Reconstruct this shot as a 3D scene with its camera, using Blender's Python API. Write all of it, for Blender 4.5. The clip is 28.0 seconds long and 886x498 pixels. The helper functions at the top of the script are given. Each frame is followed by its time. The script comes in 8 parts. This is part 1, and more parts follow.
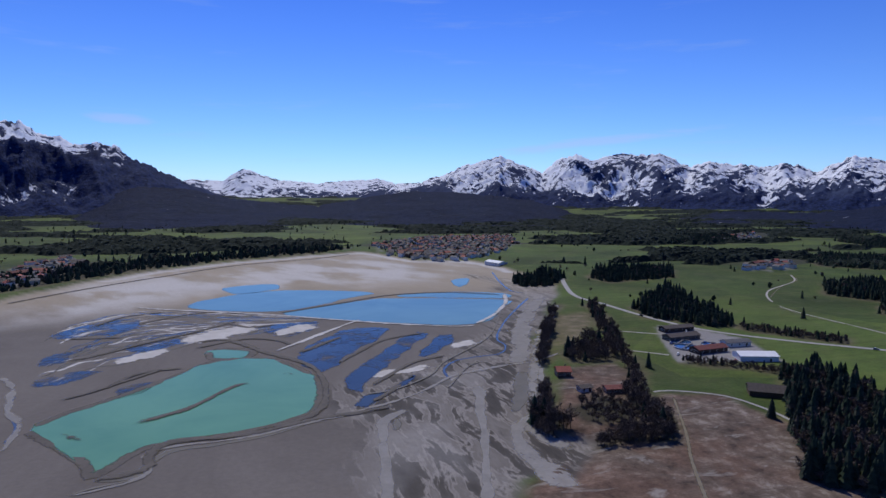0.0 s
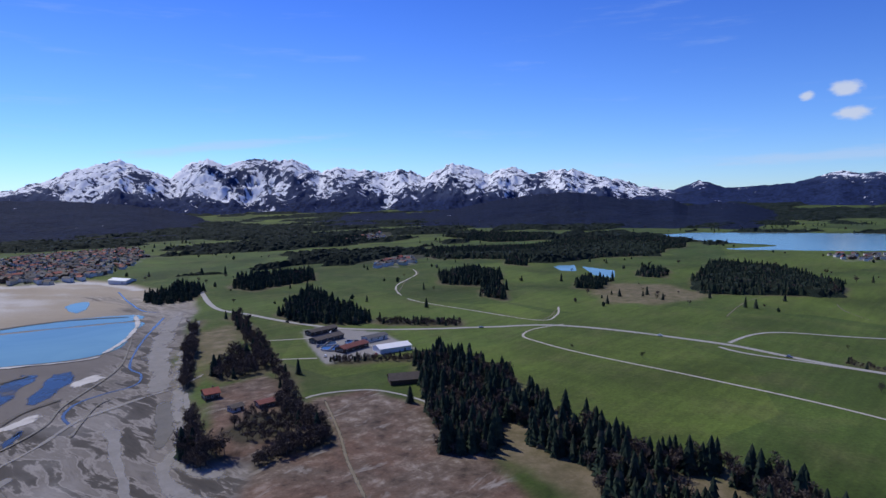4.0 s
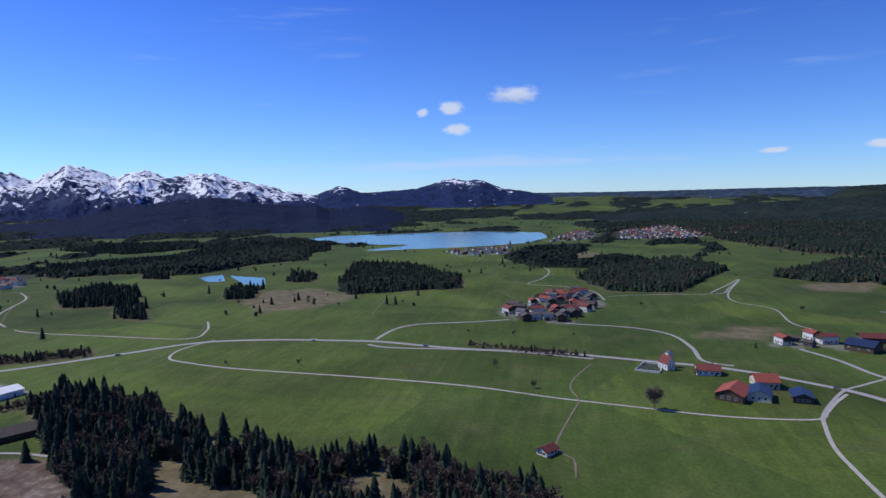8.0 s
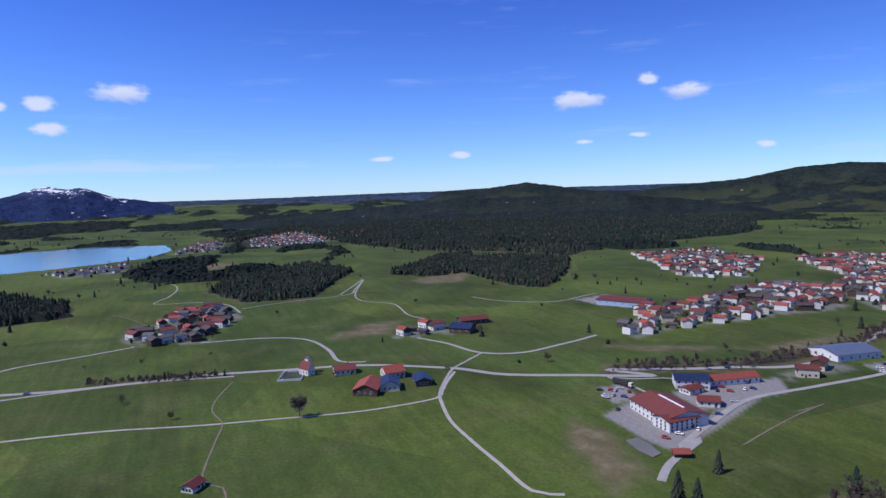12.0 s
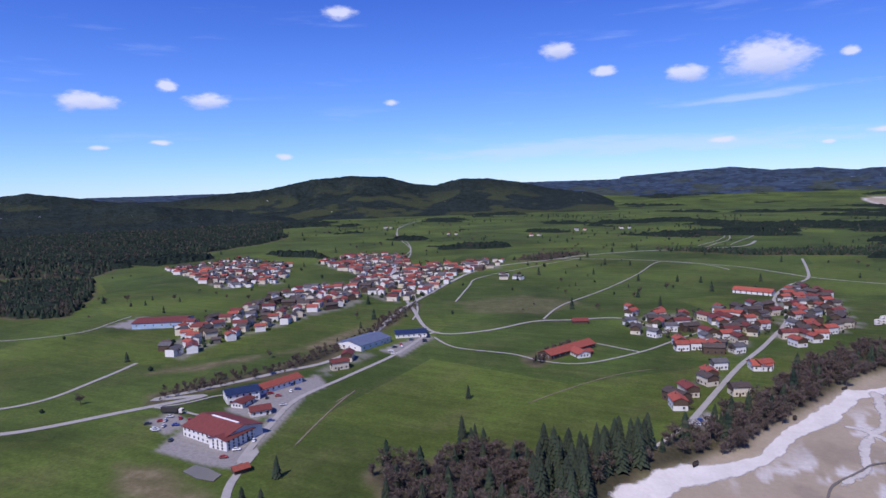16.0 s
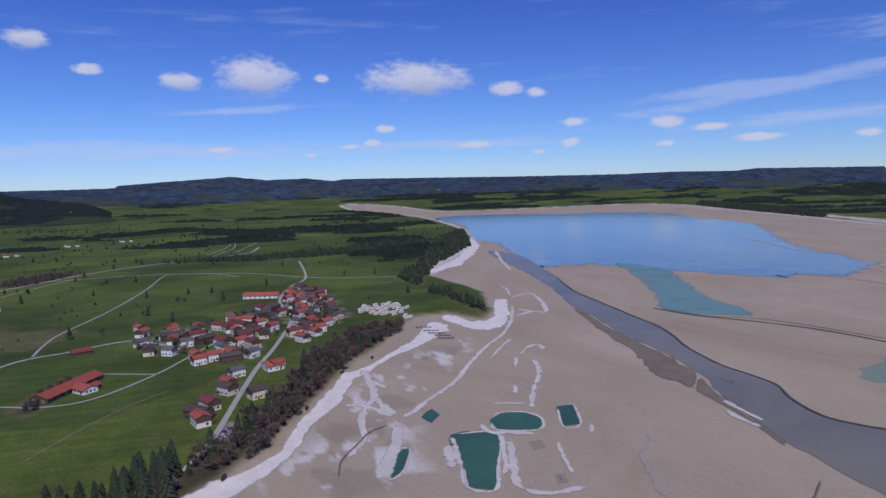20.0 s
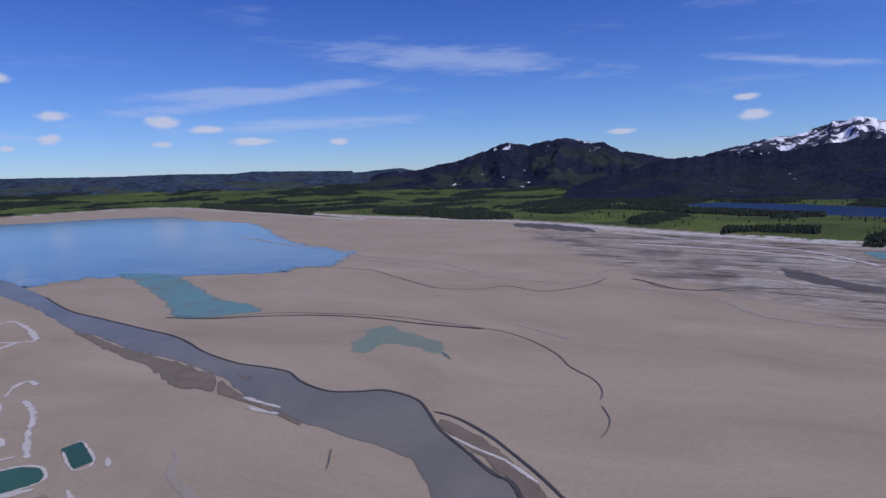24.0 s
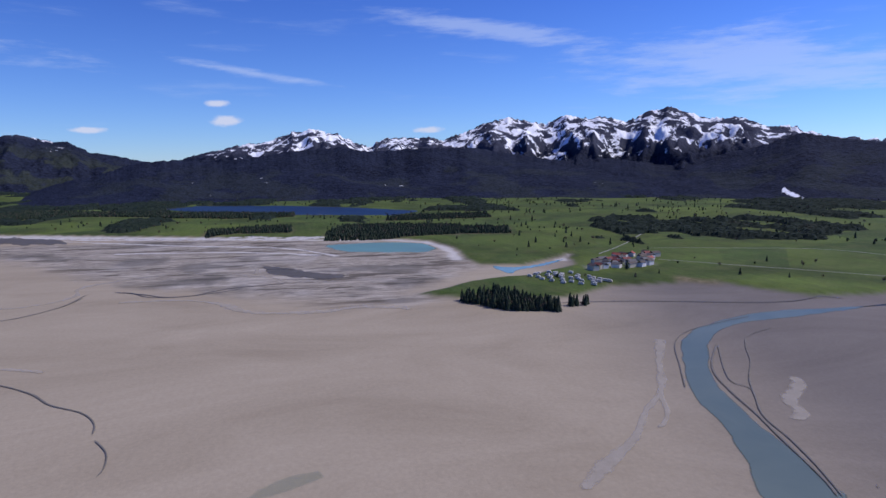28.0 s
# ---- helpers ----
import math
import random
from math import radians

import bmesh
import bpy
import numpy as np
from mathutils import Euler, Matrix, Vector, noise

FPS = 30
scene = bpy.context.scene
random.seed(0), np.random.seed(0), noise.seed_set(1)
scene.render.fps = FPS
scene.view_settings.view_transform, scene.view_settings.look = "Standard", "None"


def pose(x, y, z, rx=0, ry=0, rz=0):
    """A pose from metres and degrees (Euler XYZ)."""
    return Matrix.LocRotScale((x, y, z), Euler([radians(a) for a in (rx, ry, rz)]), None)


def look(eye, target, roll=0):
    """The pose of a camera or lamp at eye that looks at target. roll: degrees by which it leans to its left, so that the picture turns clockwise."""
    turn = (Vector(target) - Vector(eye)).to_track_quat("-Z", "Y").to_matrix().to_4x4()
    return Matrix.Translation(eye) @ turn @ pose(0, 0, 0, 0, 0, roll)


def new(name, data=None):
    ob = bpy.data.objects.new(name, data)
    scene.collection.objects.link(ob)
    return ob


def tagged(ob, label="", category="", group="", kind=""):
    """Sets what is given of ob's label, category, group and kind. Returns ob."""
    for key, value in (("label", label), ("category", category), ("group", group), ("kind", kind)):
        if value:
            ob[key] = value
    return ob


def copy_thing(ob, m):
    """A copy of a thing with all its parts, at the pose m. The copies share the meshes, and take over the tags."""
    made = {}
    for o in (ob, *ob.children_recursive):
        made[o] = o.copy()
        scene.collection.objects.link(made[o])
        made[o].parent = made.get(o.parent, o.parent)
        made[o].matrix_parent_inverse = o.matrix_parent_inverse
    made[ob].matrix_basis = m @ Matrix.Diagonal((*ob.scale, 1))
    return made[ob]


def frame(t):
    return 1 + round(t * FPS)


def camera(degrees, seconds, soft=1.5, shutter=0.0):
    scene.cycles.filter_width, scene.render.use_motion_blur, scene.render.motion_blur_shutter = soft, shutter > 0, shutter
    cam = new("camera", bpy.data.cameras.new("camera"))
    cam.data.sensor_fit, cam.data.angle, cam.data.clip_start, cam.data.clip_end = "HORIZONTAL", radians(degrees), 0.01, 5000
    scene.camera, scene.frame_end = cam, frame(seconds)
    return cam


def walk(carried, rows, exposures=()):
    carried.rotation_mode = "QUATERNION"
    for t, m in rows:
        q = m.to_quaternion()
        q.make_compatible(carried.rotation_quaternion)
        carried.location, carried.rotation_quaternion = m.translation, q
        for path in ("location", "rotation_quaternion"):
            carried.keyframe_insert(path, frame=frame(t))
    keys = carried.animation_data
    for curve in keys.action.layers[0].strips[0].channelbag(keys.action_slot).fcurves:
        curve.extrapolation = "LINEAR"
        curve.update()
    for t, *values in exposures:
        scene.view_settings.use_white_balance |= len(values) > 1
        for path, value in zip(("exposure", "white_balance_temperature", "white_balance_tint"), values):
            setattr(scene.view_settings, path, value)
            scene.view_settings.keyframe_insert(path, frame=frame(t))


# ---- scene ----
# The camera: a slow turn to the right over one spot, drifting a few metres and climbing a little.
cam = camera(69.78, 28.0)
PATH = [  # seconds, place in metres, bearing, downward tilt and lean in degrees
    (0, 10.15, 11.44, 114.52, 197.03, 5.28, 0.23),
    (0.5, 10.31, 10.92, 114.89, 200.80, 5.34, 0.29),
    (1, 10.17, 9.91, 115.13, 205.02, 5.28, -0.02),
    (1.5, 9.84, 8.68, 115.32, 208.88, 5.25, -0.28),
    (2, 9.42, 7.48, 115.53, 213.04, 5.26, -0.71),
    (2.5, 9.01, 6.48, 115.81, 216.91, 5.22, -0.59),
    (3, 8.64, 5.71, 116.19, 221.19, 5.15, -0.72),
    (3.5, 8.30, 5.10, 116.62, 225.11, 5.04, -0.70),
    (5.5, 6.73, 2.69, 118.18, 240.36, 5.06, -0.71),
    (6, 6.17, 2.05, 118.49, 244.37, 5.01, -0.43),
    (6.5, 5.45, 1.36, 118.76, 248.14, 5.01, -0.51),
    (7, 4.64, 0.69, 119.05, 252.14, 5.02, -0.70),
    (7.5, 3.81, 0.08, 119.37, 255.92, 4.98, -0.88),
    (8, 3.00, -0.47, 119.73, 260.01, 5.01, -0.93),
    (8.5, 2.29, -0.97, 120.13, 263.81, 5.05, -1.06),
    (9, 1.72, -1.42, 120.56, 267.94, 5.04, -1.25),
    (9.5, 1.31, -1.78, 121.01, 271.76, 5.06, -1.50),
    (10, 1.07, -2.02, 121.49, 275.83, 5.10, -1.53),
    (10.5, 0.97, -2.18, 121.99, 279.69, 5.06, -1.56),
    (11, 0.96, -2.32, 122.50, 283.96, 5.12, -1.54),
    (11.5, 0.98, -2.54, 122.99, 288.03, 5.17, -1.64),
    (12, 0.92, -2.93, 123.47, 292.63, 5.19, -1.78),
    (12.5, 0.57, -3.55, 124.00, 297.04, 5.25, -2.04),
    (14.5, -1.85, -5.97, 126.58, 317.14, 5.60, -1.90),
    (15, -2.40, -6.27, 127.04, 322.60, 5.55, -2.17),
    (15.5, -2.96, -6.26, 127.37, 327.73, 5.60, -2.40),
    (16, -3.53, -6.10, 127.73, 333.26, 5.61, -1.86),
    (16.5, -4.07, -5.80, 128.11, 338.40, 5.56, -1.40),
    (17, -4.52, -5.35, 128.47, 343.85, 5.56, -1.28),
    (17.5, -4.88, -4.76, 128.75, 348.92, 5.61, -1.51),
    (18, -5.15, -4.09, 128.95, 354.35, 5.76, -1.65),
    (18.5, -5.35, -3.42, 129.13, 359.55, 5.81, -1.66),
    (19, -5.51, -2.86, 129.36, 365.13, 5.91, -1.49),
    (19.5, -5.67, -2.42, 129.66, 370.26, 6.05, -1.41),
    (20, -5.82, -2.08, 129.98, 375.91, 6.14, -1.65),
    (20.5, -5.90, -1.76, 130.25, 381.21, 6.34, -1.71),
    (21, -5.78, -1.34, 130.41, 386.83, 6.51, -1.71),
    (21.5, -5.49, -0.84, 130.50, 391.96, 6.62, -1.57),
    (23.5, -5.04, 0.57, 131.16, 413.11, 7.04, -1.50),
    (24, -5.33, 0.50, 131.55, 418.60, 7.11, -1.45),
    (24.5, -5.75, 0.25, 132.02, 423.68, 7.22, -1.35),
    (25, -5.88, 0.16, 132.37, 429.32, 7.33, -1.15),
    (25.5, -5.57, 0.32, 132.56, 434.61, 7.42, -1.11),
    (26, -4.90, 0.67, 132.66, 440.34, 7.54, -0.99),
    (26.5, -4.07, 1.09, 132.78, 445.71, 7.57, -0.80),
    (27, -3.33, 1.50, 133.01, 451.64, 7.54, -0.61),
    (27.5, -2.82, 1.85, 133.33, 457.03, 7.58, -0.55),
    (28, -2.57, 2.16, 133.71, 463.02, 7.61, -0.58),
]


def heading(x, y, z, bearing, tilt, lean):
    b, p = radians(bearing), radians(tilt)
    way = Vector((math.sin(b) * math.cos(p), math.cos(b) * math.cos(p), -math.sin(p)))
    return look((x, y, z), Vector((x, y, z)) + 100 * way, lean)


walk(cam, [(row[0], heading(*row[1:])) for row in PATH], [(0, -0.34, 6200, 9), (3, -0.17, 6180, 9), (6, -0.08, 6130, 9), (9, 0.0, 6100, 9), (12, 0.14, 6080, 15), (15, 0.24, 6150, 21), (17, 0.1, 6150, 20), (20, -0.25, 6180, 18), (22, -0.33, 6150, 17), (25, -0.29, 6120, 17), (28, -0.05, 6180, 15)])

# skylines and clouds: bearing and elevation in degrees; clouds also width, height and slant
SOUTH_RIDGE = [(153.3, 2.99),(158.5, 4.23),(162.5, 4.96),(163.5, 5.06),(164.5, 4.38),(166.0, 4.37),(167.1, 3.65),(169.8, 3.54),(170.9, 2.46),(173.8, 1.14),(175.3, 0.23),(176.4, -0.05)]
FAR_SNOW = [(173.8, 0.22),(175.1, 0.79),(177.8, 0.72),(179.6, 1.79),(182.4, 0.85),(185.8, 0.53),(187.7, 0.79),(191.2, 0.96),(192.7, 0.56),(194.7, 0.62)]
SOUTH_SNOW = [(192.7, 0.41),(195.8, 0.93),(199.3, 2.24),(202.1, 3.09),(204.1, 2.1),(205.8, 1.6),(207.0, 2.58),(208.7, 3.31),(210.2, 2.57),(213.0, 3.03),(215.5, 3.09),(218.0, 2.02),(219.7, 2.47),(222.3, 1.98),(225.1, 2.11),(227.4, 1.67),(229.6, 2.68),(232.1, 2.09),(233.0, 1.82),(235.2, 2.36),(236.9, 1.5),(240.5, 2.04),(242.8, 1.14),(244.5, 0.87),(246.2, 0.42),(247.9, 0.21),(246.0, 0.35),(248.8, -0.04)]
WEST_RIDGE = [(245.9, 0.16),(248.8, 0.01),(250.8, 0.88),(252.8, 0.15),(255.8, 0.3),(257.8, 0.42),(260.9, 1.32),(262.2, 1.0),(263.4, 1.18),(264.9, 0.55),(268.4, -0.16),(270.4, -0.64)]
SOUTH_FRONT = [(171.7, 0.21),(175.3, -0.01),(178.2, -0.72),(183.8, -1.31),(185.7, -1.41),(189.7, -0.71),(193.7, -0.09),(197.8, -0.18),(201.3, -0.41),(204.9, -0.9),(208.3, -1.87),(212.7, -2.17),(222.0, -1.63),(227.1, -1.69),(230.1, -1.37),(233.1, -0.75),(236.9, -0.2),(240.1, 0.0),(243.7, -0.51),(247.1, -0.87),(249.9, -1.33),(248.8, -0.78),(252.8, -1.01)]
WEST_HILLS = [(267.9, -0.5),(270.9, -0.15),(273.8, -0.1),(276.7, -0.44),(269.0, -0.17),(270.9, -0.13),(277.3, -0.15),(280.8, -0.15),(284.9, -0.16),(290.0, -0.24),(293.0, 0.03),(296.9, 0.17),(300.2, 0.56),(303.4, 0.08),(306.1, -0.38),(310.1, -0.48),(313.1, -0.13),(318.2, 0.31),(321.7, 0.99),(325.2, 1.22),(328.2, 1.06),(330.6, 0.38),(332.5, 0.12),(334.8, 0.67),(337.5, 0.61),(340.2, 0.18),(342.7, -0.41),(345.9, -0.87)]
NORTH_HILLS = [(305.1, -0.41),(309.1, -0.3),(341.9, 0.16),(345.9, 0.14),(348.9, 0.33),(348.9, 0.17),(352.9, 0.58),(357.7, 0.85),(0.6, 0.49),(3.8, 0.55),(6.4, 0.24),(10.6, 0.36),(6.9, 0.37),(21.9, 0.19),(31.7, 0.1),(35.4, 0.18),(40.6, 0.1),(50.8, -0.06),(42.2, 0.26),(50.7, 0.09),(54.9, 0.24),(56.3, -0.03)]
EAST_RIDGE = [(54.4, -0.09),(56.3, -0.03),(60.3, 0.83),(62.3, 1.53),(64.8, 2.28),(66.3, 1.86),(68.8, 2.36),(72.8, 1.97),(74.3, 1.1),(77.3, 0.63),(80.2, 0.08)]
EAST_SNOW = [(80.7, 0.46),(84.1, 1.35),(86.4, 1.95),(89.5, 2.45),(91.3, 2.84),(93.8, 2.87),(95.5, 2.0),(96.5, 1.52),(97.1, 2.02),(100.1, 2.53),(101.9, 2.23),(100.9, 2.16),(103.4, 2.04),(105.4, 2.9),(108.9, 3.68),(111.9, 3.39),(113.8, 3.93),(116.7, 3.62),(119.0, 3.13),(120.4, 3.89),(122.2, 4.66),(125.3, 3.72),(127.8, 3.62),(129.9, 2.44),(131.8, 2.59),(134.5, 1.86),(137.6, 1.55),(141.9, 1.22),(147.5, 0.76)]
EAST_FRONT = [(73.8, -0.89),(77.3, 0.29),(80.2, 0.57),(84.1, 0.38),(89.6, 1.2),(93.8, 1.61),(96.3, 1.17),(96.9, 1.2),(101.9, 1.46),(105.9, 1.41),(109.9, 0.72),(113.9, 0.18),(117.7, 0.38),(121.4, -0.14),(125.4, 0.28),(129.1, 1.13),(132.2, 2.14),(135.2, 1.62),(138.7, 1.23),(144.9, 0.57)]
CLOUDS = [(266.6, 8.5, 4.7, 1.7),(261.0, 7.4, 2.5, 1.2),(258.4, 7.1, 1.3, 0.8),(261.4, 5.7, 2.9, 1.1),(287.4, 3.0, 2.5, 0.5),(294.5, 3.2, 2.1, 0.6),(304.6, 7.4, 5.1, 1.5),(313.6, 7.7, 4.1, 1.5),(310.5, 8.8, 2.0, 1.1),(309.8, 4.3, 2.0, 0.5),(305.4, 3.9, 2.0, 0.5),(324.8, 14.9, 3.1, 1.2),(343.8, 11.2, 3.3, 1.5),(347.6, 9.3, 2.4, 0.9),(329.1, 7.5, 1.5, 0.6),(319.7, 3.0, 1.8, 0.6),(354.1, 8.6, 3.6, 1.5),(0.1, 9.2, 6.6, 3.2),(5.8, 9.0, 1.4, 0.8),(13.9, 8.9, 10.2, 3.0),(11.1, 4.7, 2.0, 0.7),(9.9, 3.5, 1.7, 0.6),(7.9, 3.2, 2.0, 0.5),(356.9, 3.1, 2.5, 0.6),(21.8, 7.9, 3.1, 1.3),(24.5, 7.4, 2.0, 0.9),(19.0, 3.1, 4.1, 0.7),(24.7, 2.3, 1.2, 0.4),(27.4, 3.0, 1.9, 0.9),(27.7, 4.8, 3.1, 0.9),(35.3, 4.4, 3.1, 1.1),(38.6, 3.8, 3.1, 0.7),(35.3, 2.6, 2.0, 0.6),(42.2, 2.8, 4.1, 0.7),(49.7, 2.7, 2.0, 0.7),(4.5, 2.5, 1.2, 0.4),(74.3, 2.9, 2.5, 0.5),(83.9, 5.2, 2.1, 0.6),(84.7, 3.8, 2.9, 0.9),(101.8, 3.0, 2.9, 0.6)]
CIRRUS = [(107.9, 11.3, 24.0, 1.8, 9.5),(128.4, 7.7, 26.5, 4.6, 2.0),(87.0, 7.7, 12.2, 0.8, 8.0),(42.5, 6.4, 22.9, 1.3, -8.5),(17.0, 3.2, 25.5, 1.0, 0.0),(41.5, 6.7, 17.3, 1.3, -3.0),(60.6, 9.4, 24.5, 2.2, 5.0),(48.8, 4.3, 25.5, 1.1, -3.0),(170.3, 5.6, 5.6, 0.9, 4.0),(210.6, 4.3, 19.4, 0.9, -6.0),(358.7, 6.4, 13.3, 0.7, -3.0),(350.0, 3.0, 44.0, 1.6, 0.0),(262.0, 2.6, 34.0, 1.0, -1.0)]

# ---- light ----
SUN_AZ, SUN_EL = 183, 50
world = bpy.data.worlds.new("sky")
scene.world = world
world.use_nodes = True
wn, wl = world.node_tree.nodes, world.node_tree.links
sky = wn.new("ShaderNodeTexSky")
sky.sky_type, sky.sun_disc = "NISHITA", False
sky.sun_elevation, sky.sun_rotation = radians(SUN_EL), radians(SUN_AZ)
sky.altitude, sky.air_density, sky.dust_density, sky.ozone_density = 900, 1.0, 0.0, 2.0
back = wn["Background"]
back.inputs["Strength"].default_value = 0.1
tc = wn.new("ShaderNodeTexCoord")


def wmath(op, a, b):
    m = wn.new("ShaderNodeMath")
    m.operation = op
    for k, v in enumerate((a, b)):
        if isinstance(v, (int, float)):
            m.inputs[k].default_value = v
        else:
            wl.new(v, m.inputs[k])
    return m.outputs[0]


def wnoise(scale, stretch, detail, rough, turn=0.0):
    mp = wn.new("ShaderNodeMapping")
    mp.inputs["Scale"].default_value, mp.inputs["Rotation"].default_value = stretch, (0.0, 0.0, turn)
    nz = wn.new("ShaderNodeTexNoise")
    nz.inputs["Scale"].default_value, nz.inputs["Detail"].default_value, nz.inputs["Roughness"].default_value = scale, detail, rough
    wl.new(tc.outputs["Generated"], mp.inputs["Vector"])
    wl.new(mp.outputs["Vector"], nz.inputs["Vector"])
    return nz.outputs["Fac"]


def nearest(clouds):
    """How far a direction lies from the nearest of some clouds: 1 at their rim."""
    best = None
    for az, el, w, h, *roll in clouds:
        a, e = radians(az), radians(el)
        mp = wn.new("ShaderNodeMapping")
        mp.vector_type = "TEXTURE"
        mp.inputs["Location"].default_value = (math.cos(e) * math.sin(a), math.cos(e) * math.cos(a), math.sin(e))
        mp.inputs["Rotation"].default_value = (e, radians(roll[0]) if roll else 0.0, -a)
        mp.inputs["Scale"].default_value = (radians(w) * 0.64, 1.0, radians(h) * 0.70)
        wl.new(tc.outputs["Generated"], mp.inputs["Vector"])
        ln = wn.new("ShaderNodeVectorMath")
        ln.operation = "LENGTH"
        wl.new(mp.outputs["Vector"], ln.inputs[0])
        best = ln.outputs["Value"] if best is None else wmath("MINIMUM", best, ln.outputs["Value"])
    return best


def cover(fac, lo, hi, peak):
    r = wn.new("ShaderNodeValToRGB")
    r.color_ramp.interpolation = "EASE"
    r.color_ramp.elements[0].position, r.color_ramp.elements[1].position = lo, hi
    r.color_ramp.elements[1].color = (peak, peak, peak, 1)
    wl.new(fac, r.inputs["Fac"])
    return r.outputs["Color"]


def over(fac, under, colour):
    m = wn.new("ShaderNodeMixRGB")
    wl.new(fac, m.inputs["Fac"])
    wl.new(under, m.inputs["Color1"])
    if isinstance(colour, tuple):
        m.inputs["Color2"].default_value = (*colour, 1)
    else:
        wl.new(colour, m.inputs["Color2"])
    return m.outputs["Color"]


# the deep blue of clear mountain air
up = wn.new("ShaderNodeSeparateXYZ")
wl.new(tc.outputs["Generated"], up.inputs[0])
tint = wn.new("ShaderNodeValToRGB")
tint.color_ramp.elements[0].color, tint.color_ramp.elements[0].position = (0.58, 0.84, 1.33, 1), 0.0
tint.color_ramp.elements[1].color, tint.color_ramp.elements[1].position = (0.26, 0.48, 1.27, 1), 0.36
wl.new(up.outputs["Z"], tint.inputs["Fac"])
deep = wn.new("ShaderNodeMixRGB")
deep.blend_type = "MULTIPLY"
deep.inputs["Fac"].default_value = 1.0
wl.new(sky.outputs["Color"], deep.inputs["Color1"])
wl.new(tint.outputs["Color"], deep.inputs["Color2"])
side = wmath("SUBTRACT", 1.04, wmath("ADD", wmath("MULTIPLY", up.outputs["Y"], 0.15), wmath("MULTIPLY", up.outputs["X"], 0.06)))
clear = wn.new("ShaderNodeMixRGB")
clear.blend_type = "MULTIPLY"
clear.inputs["Fac"].default_value = 1.0
wl.new(deep.outputs["Color"], clear.inputs["Color1"])
wl.new(side, clear.inputs["Color2"])
# cirrus veils, drawn out by the wind, then small cumulus low in the north
fibre = wnoise(9.0, (1.0, 1.0, 7.0), 8, 0.65)
veil = wmath("ADD", wmath("MULTIPLY", wmath("SUBTRACT", nearest(CIRRUS), 1.0), -0.55), wmath("MULTIPLY", fibre, 1.1))
air = over(cover(veil, 0.60, 1.0, 0.42), clear.outputs["Color"], (5.6, 6.6, 8.8))
haze = wnoise(5.0, (1.0, 1.0, 9.0), 8, 0.6, 0.4)
air = over(cover(haze, 0.56, 0.85, 0.28), air, (5.2, 6.4, 8.8))
puff = wmath("ADD", wmath("MULTIPLY", wnoise(26.0, (1.0, 1.0, 1.9), 5, 0.52), 0.6), wmath("MULTIPLY", wnoise(75.0, (1.0, 1.0, 2.2), 5, 0.55), 0.4))
fluff = wmath("MULTIPLY", 0.7, wmath("ADD", wmath("MULTIPLY", wmath("SUBTRACT", nearest(CLOUDS), 1.0), -0.85), wmath("MULTIPLY", puff, 1.25)))
# shading is put into the clouds' colour: flat undersides grey, tops white
under = wmath("MULTIPLY", 0.7, wmath("ADD", wmath("MULTIPLY", wmath("SUBTRACT", nearest([(az, el - 0.55 * h, w * 1.1, h * 0.8) for az, el, w, h in CLOUDS if h > 1.3]), 1.0), -0.9), wmath("MULTIPLY", puff, 1.0)))
shade = wn.new("ShaderNodeValToRGB")
shade.color_ramp.elements[0].position, shade.color_ramp.elements[0].color = 0.25, (6.6, 7.0, 8.2, 1)
shade.color_ramp.elements[1].position, shade.color_ramp.elements[1].color = 0.85, (3.9, 4.7, 6.7, 1)
wl.new(under, shade.inputs["Fac"])
air = over(cover(fluff, 0.53, 0.86, 0.86), air, shade.outputs["Color"])
wl.new(air, back.inputs["Color"])

sun = new("sun", bpy.data.lights.new("sun", "SUN"))
sun.data.energy, sun.data.angle, sun.data.color = 3.7, radians(0.5), (1.0, 0.935, 0.83)
sb, se = radians(SUN_AZ), radians(SUN_EL)
sun.matrix_world = look((0, 0, 0), (-math.sin(sb) * math.cos(se), -math.cos(sb) * math.cos(se), -math.sin(se)))
scene.view_settings.exposure = 0.0


# ---- small tools ----
def vnoise(x, y, seed=0):
    """Smooth value noise in 0..1 on arrays."""
    xi, yi = np.floor(x).astype(np.int64), np.floor(y).astype(np.int64)
    fx, fy = x - xi, y - yi
    fx, fy = fx * fx * (3 - 2 * fx), fy * fy * (3 - 2 * fy)

    def rnd(a, b):
        n = (a * 374761393 + b * 668265263 + seed * 974711) & 0xFFFFFFFF
        n = ((n ^ (n >> 13)) * 1274126177) & 0xFFFFFFFF
        return ((n ^ (n >> 16)) & 0xFFFFFF) / 0xFFFFFF

    top = rnd(xi, yi) * (1 - fx) + rnd(xi + 1, yi) * fx
    low = rnd(xi, yi + 1) * (1 - fx) + rnd(xi + 1, yi + 1) * fx
    return top * (1 - fy) + low * fy


def fbm(x, y, octaves=4, seed=0, gain=0.5):
    total, amp, norm = 0, 1.0, 0
    for k in range(octaves):
        total = total + amp * vnoise(x * 2 ** k, y * 2 ** k, seed + k)
        norm += amp
        amp *= gain
    return total / norm


def smooth(a, b, v):
    s = np.clip((v - a) / (b - a), 0, 1)
    return s * s * (3 - 2 * s)


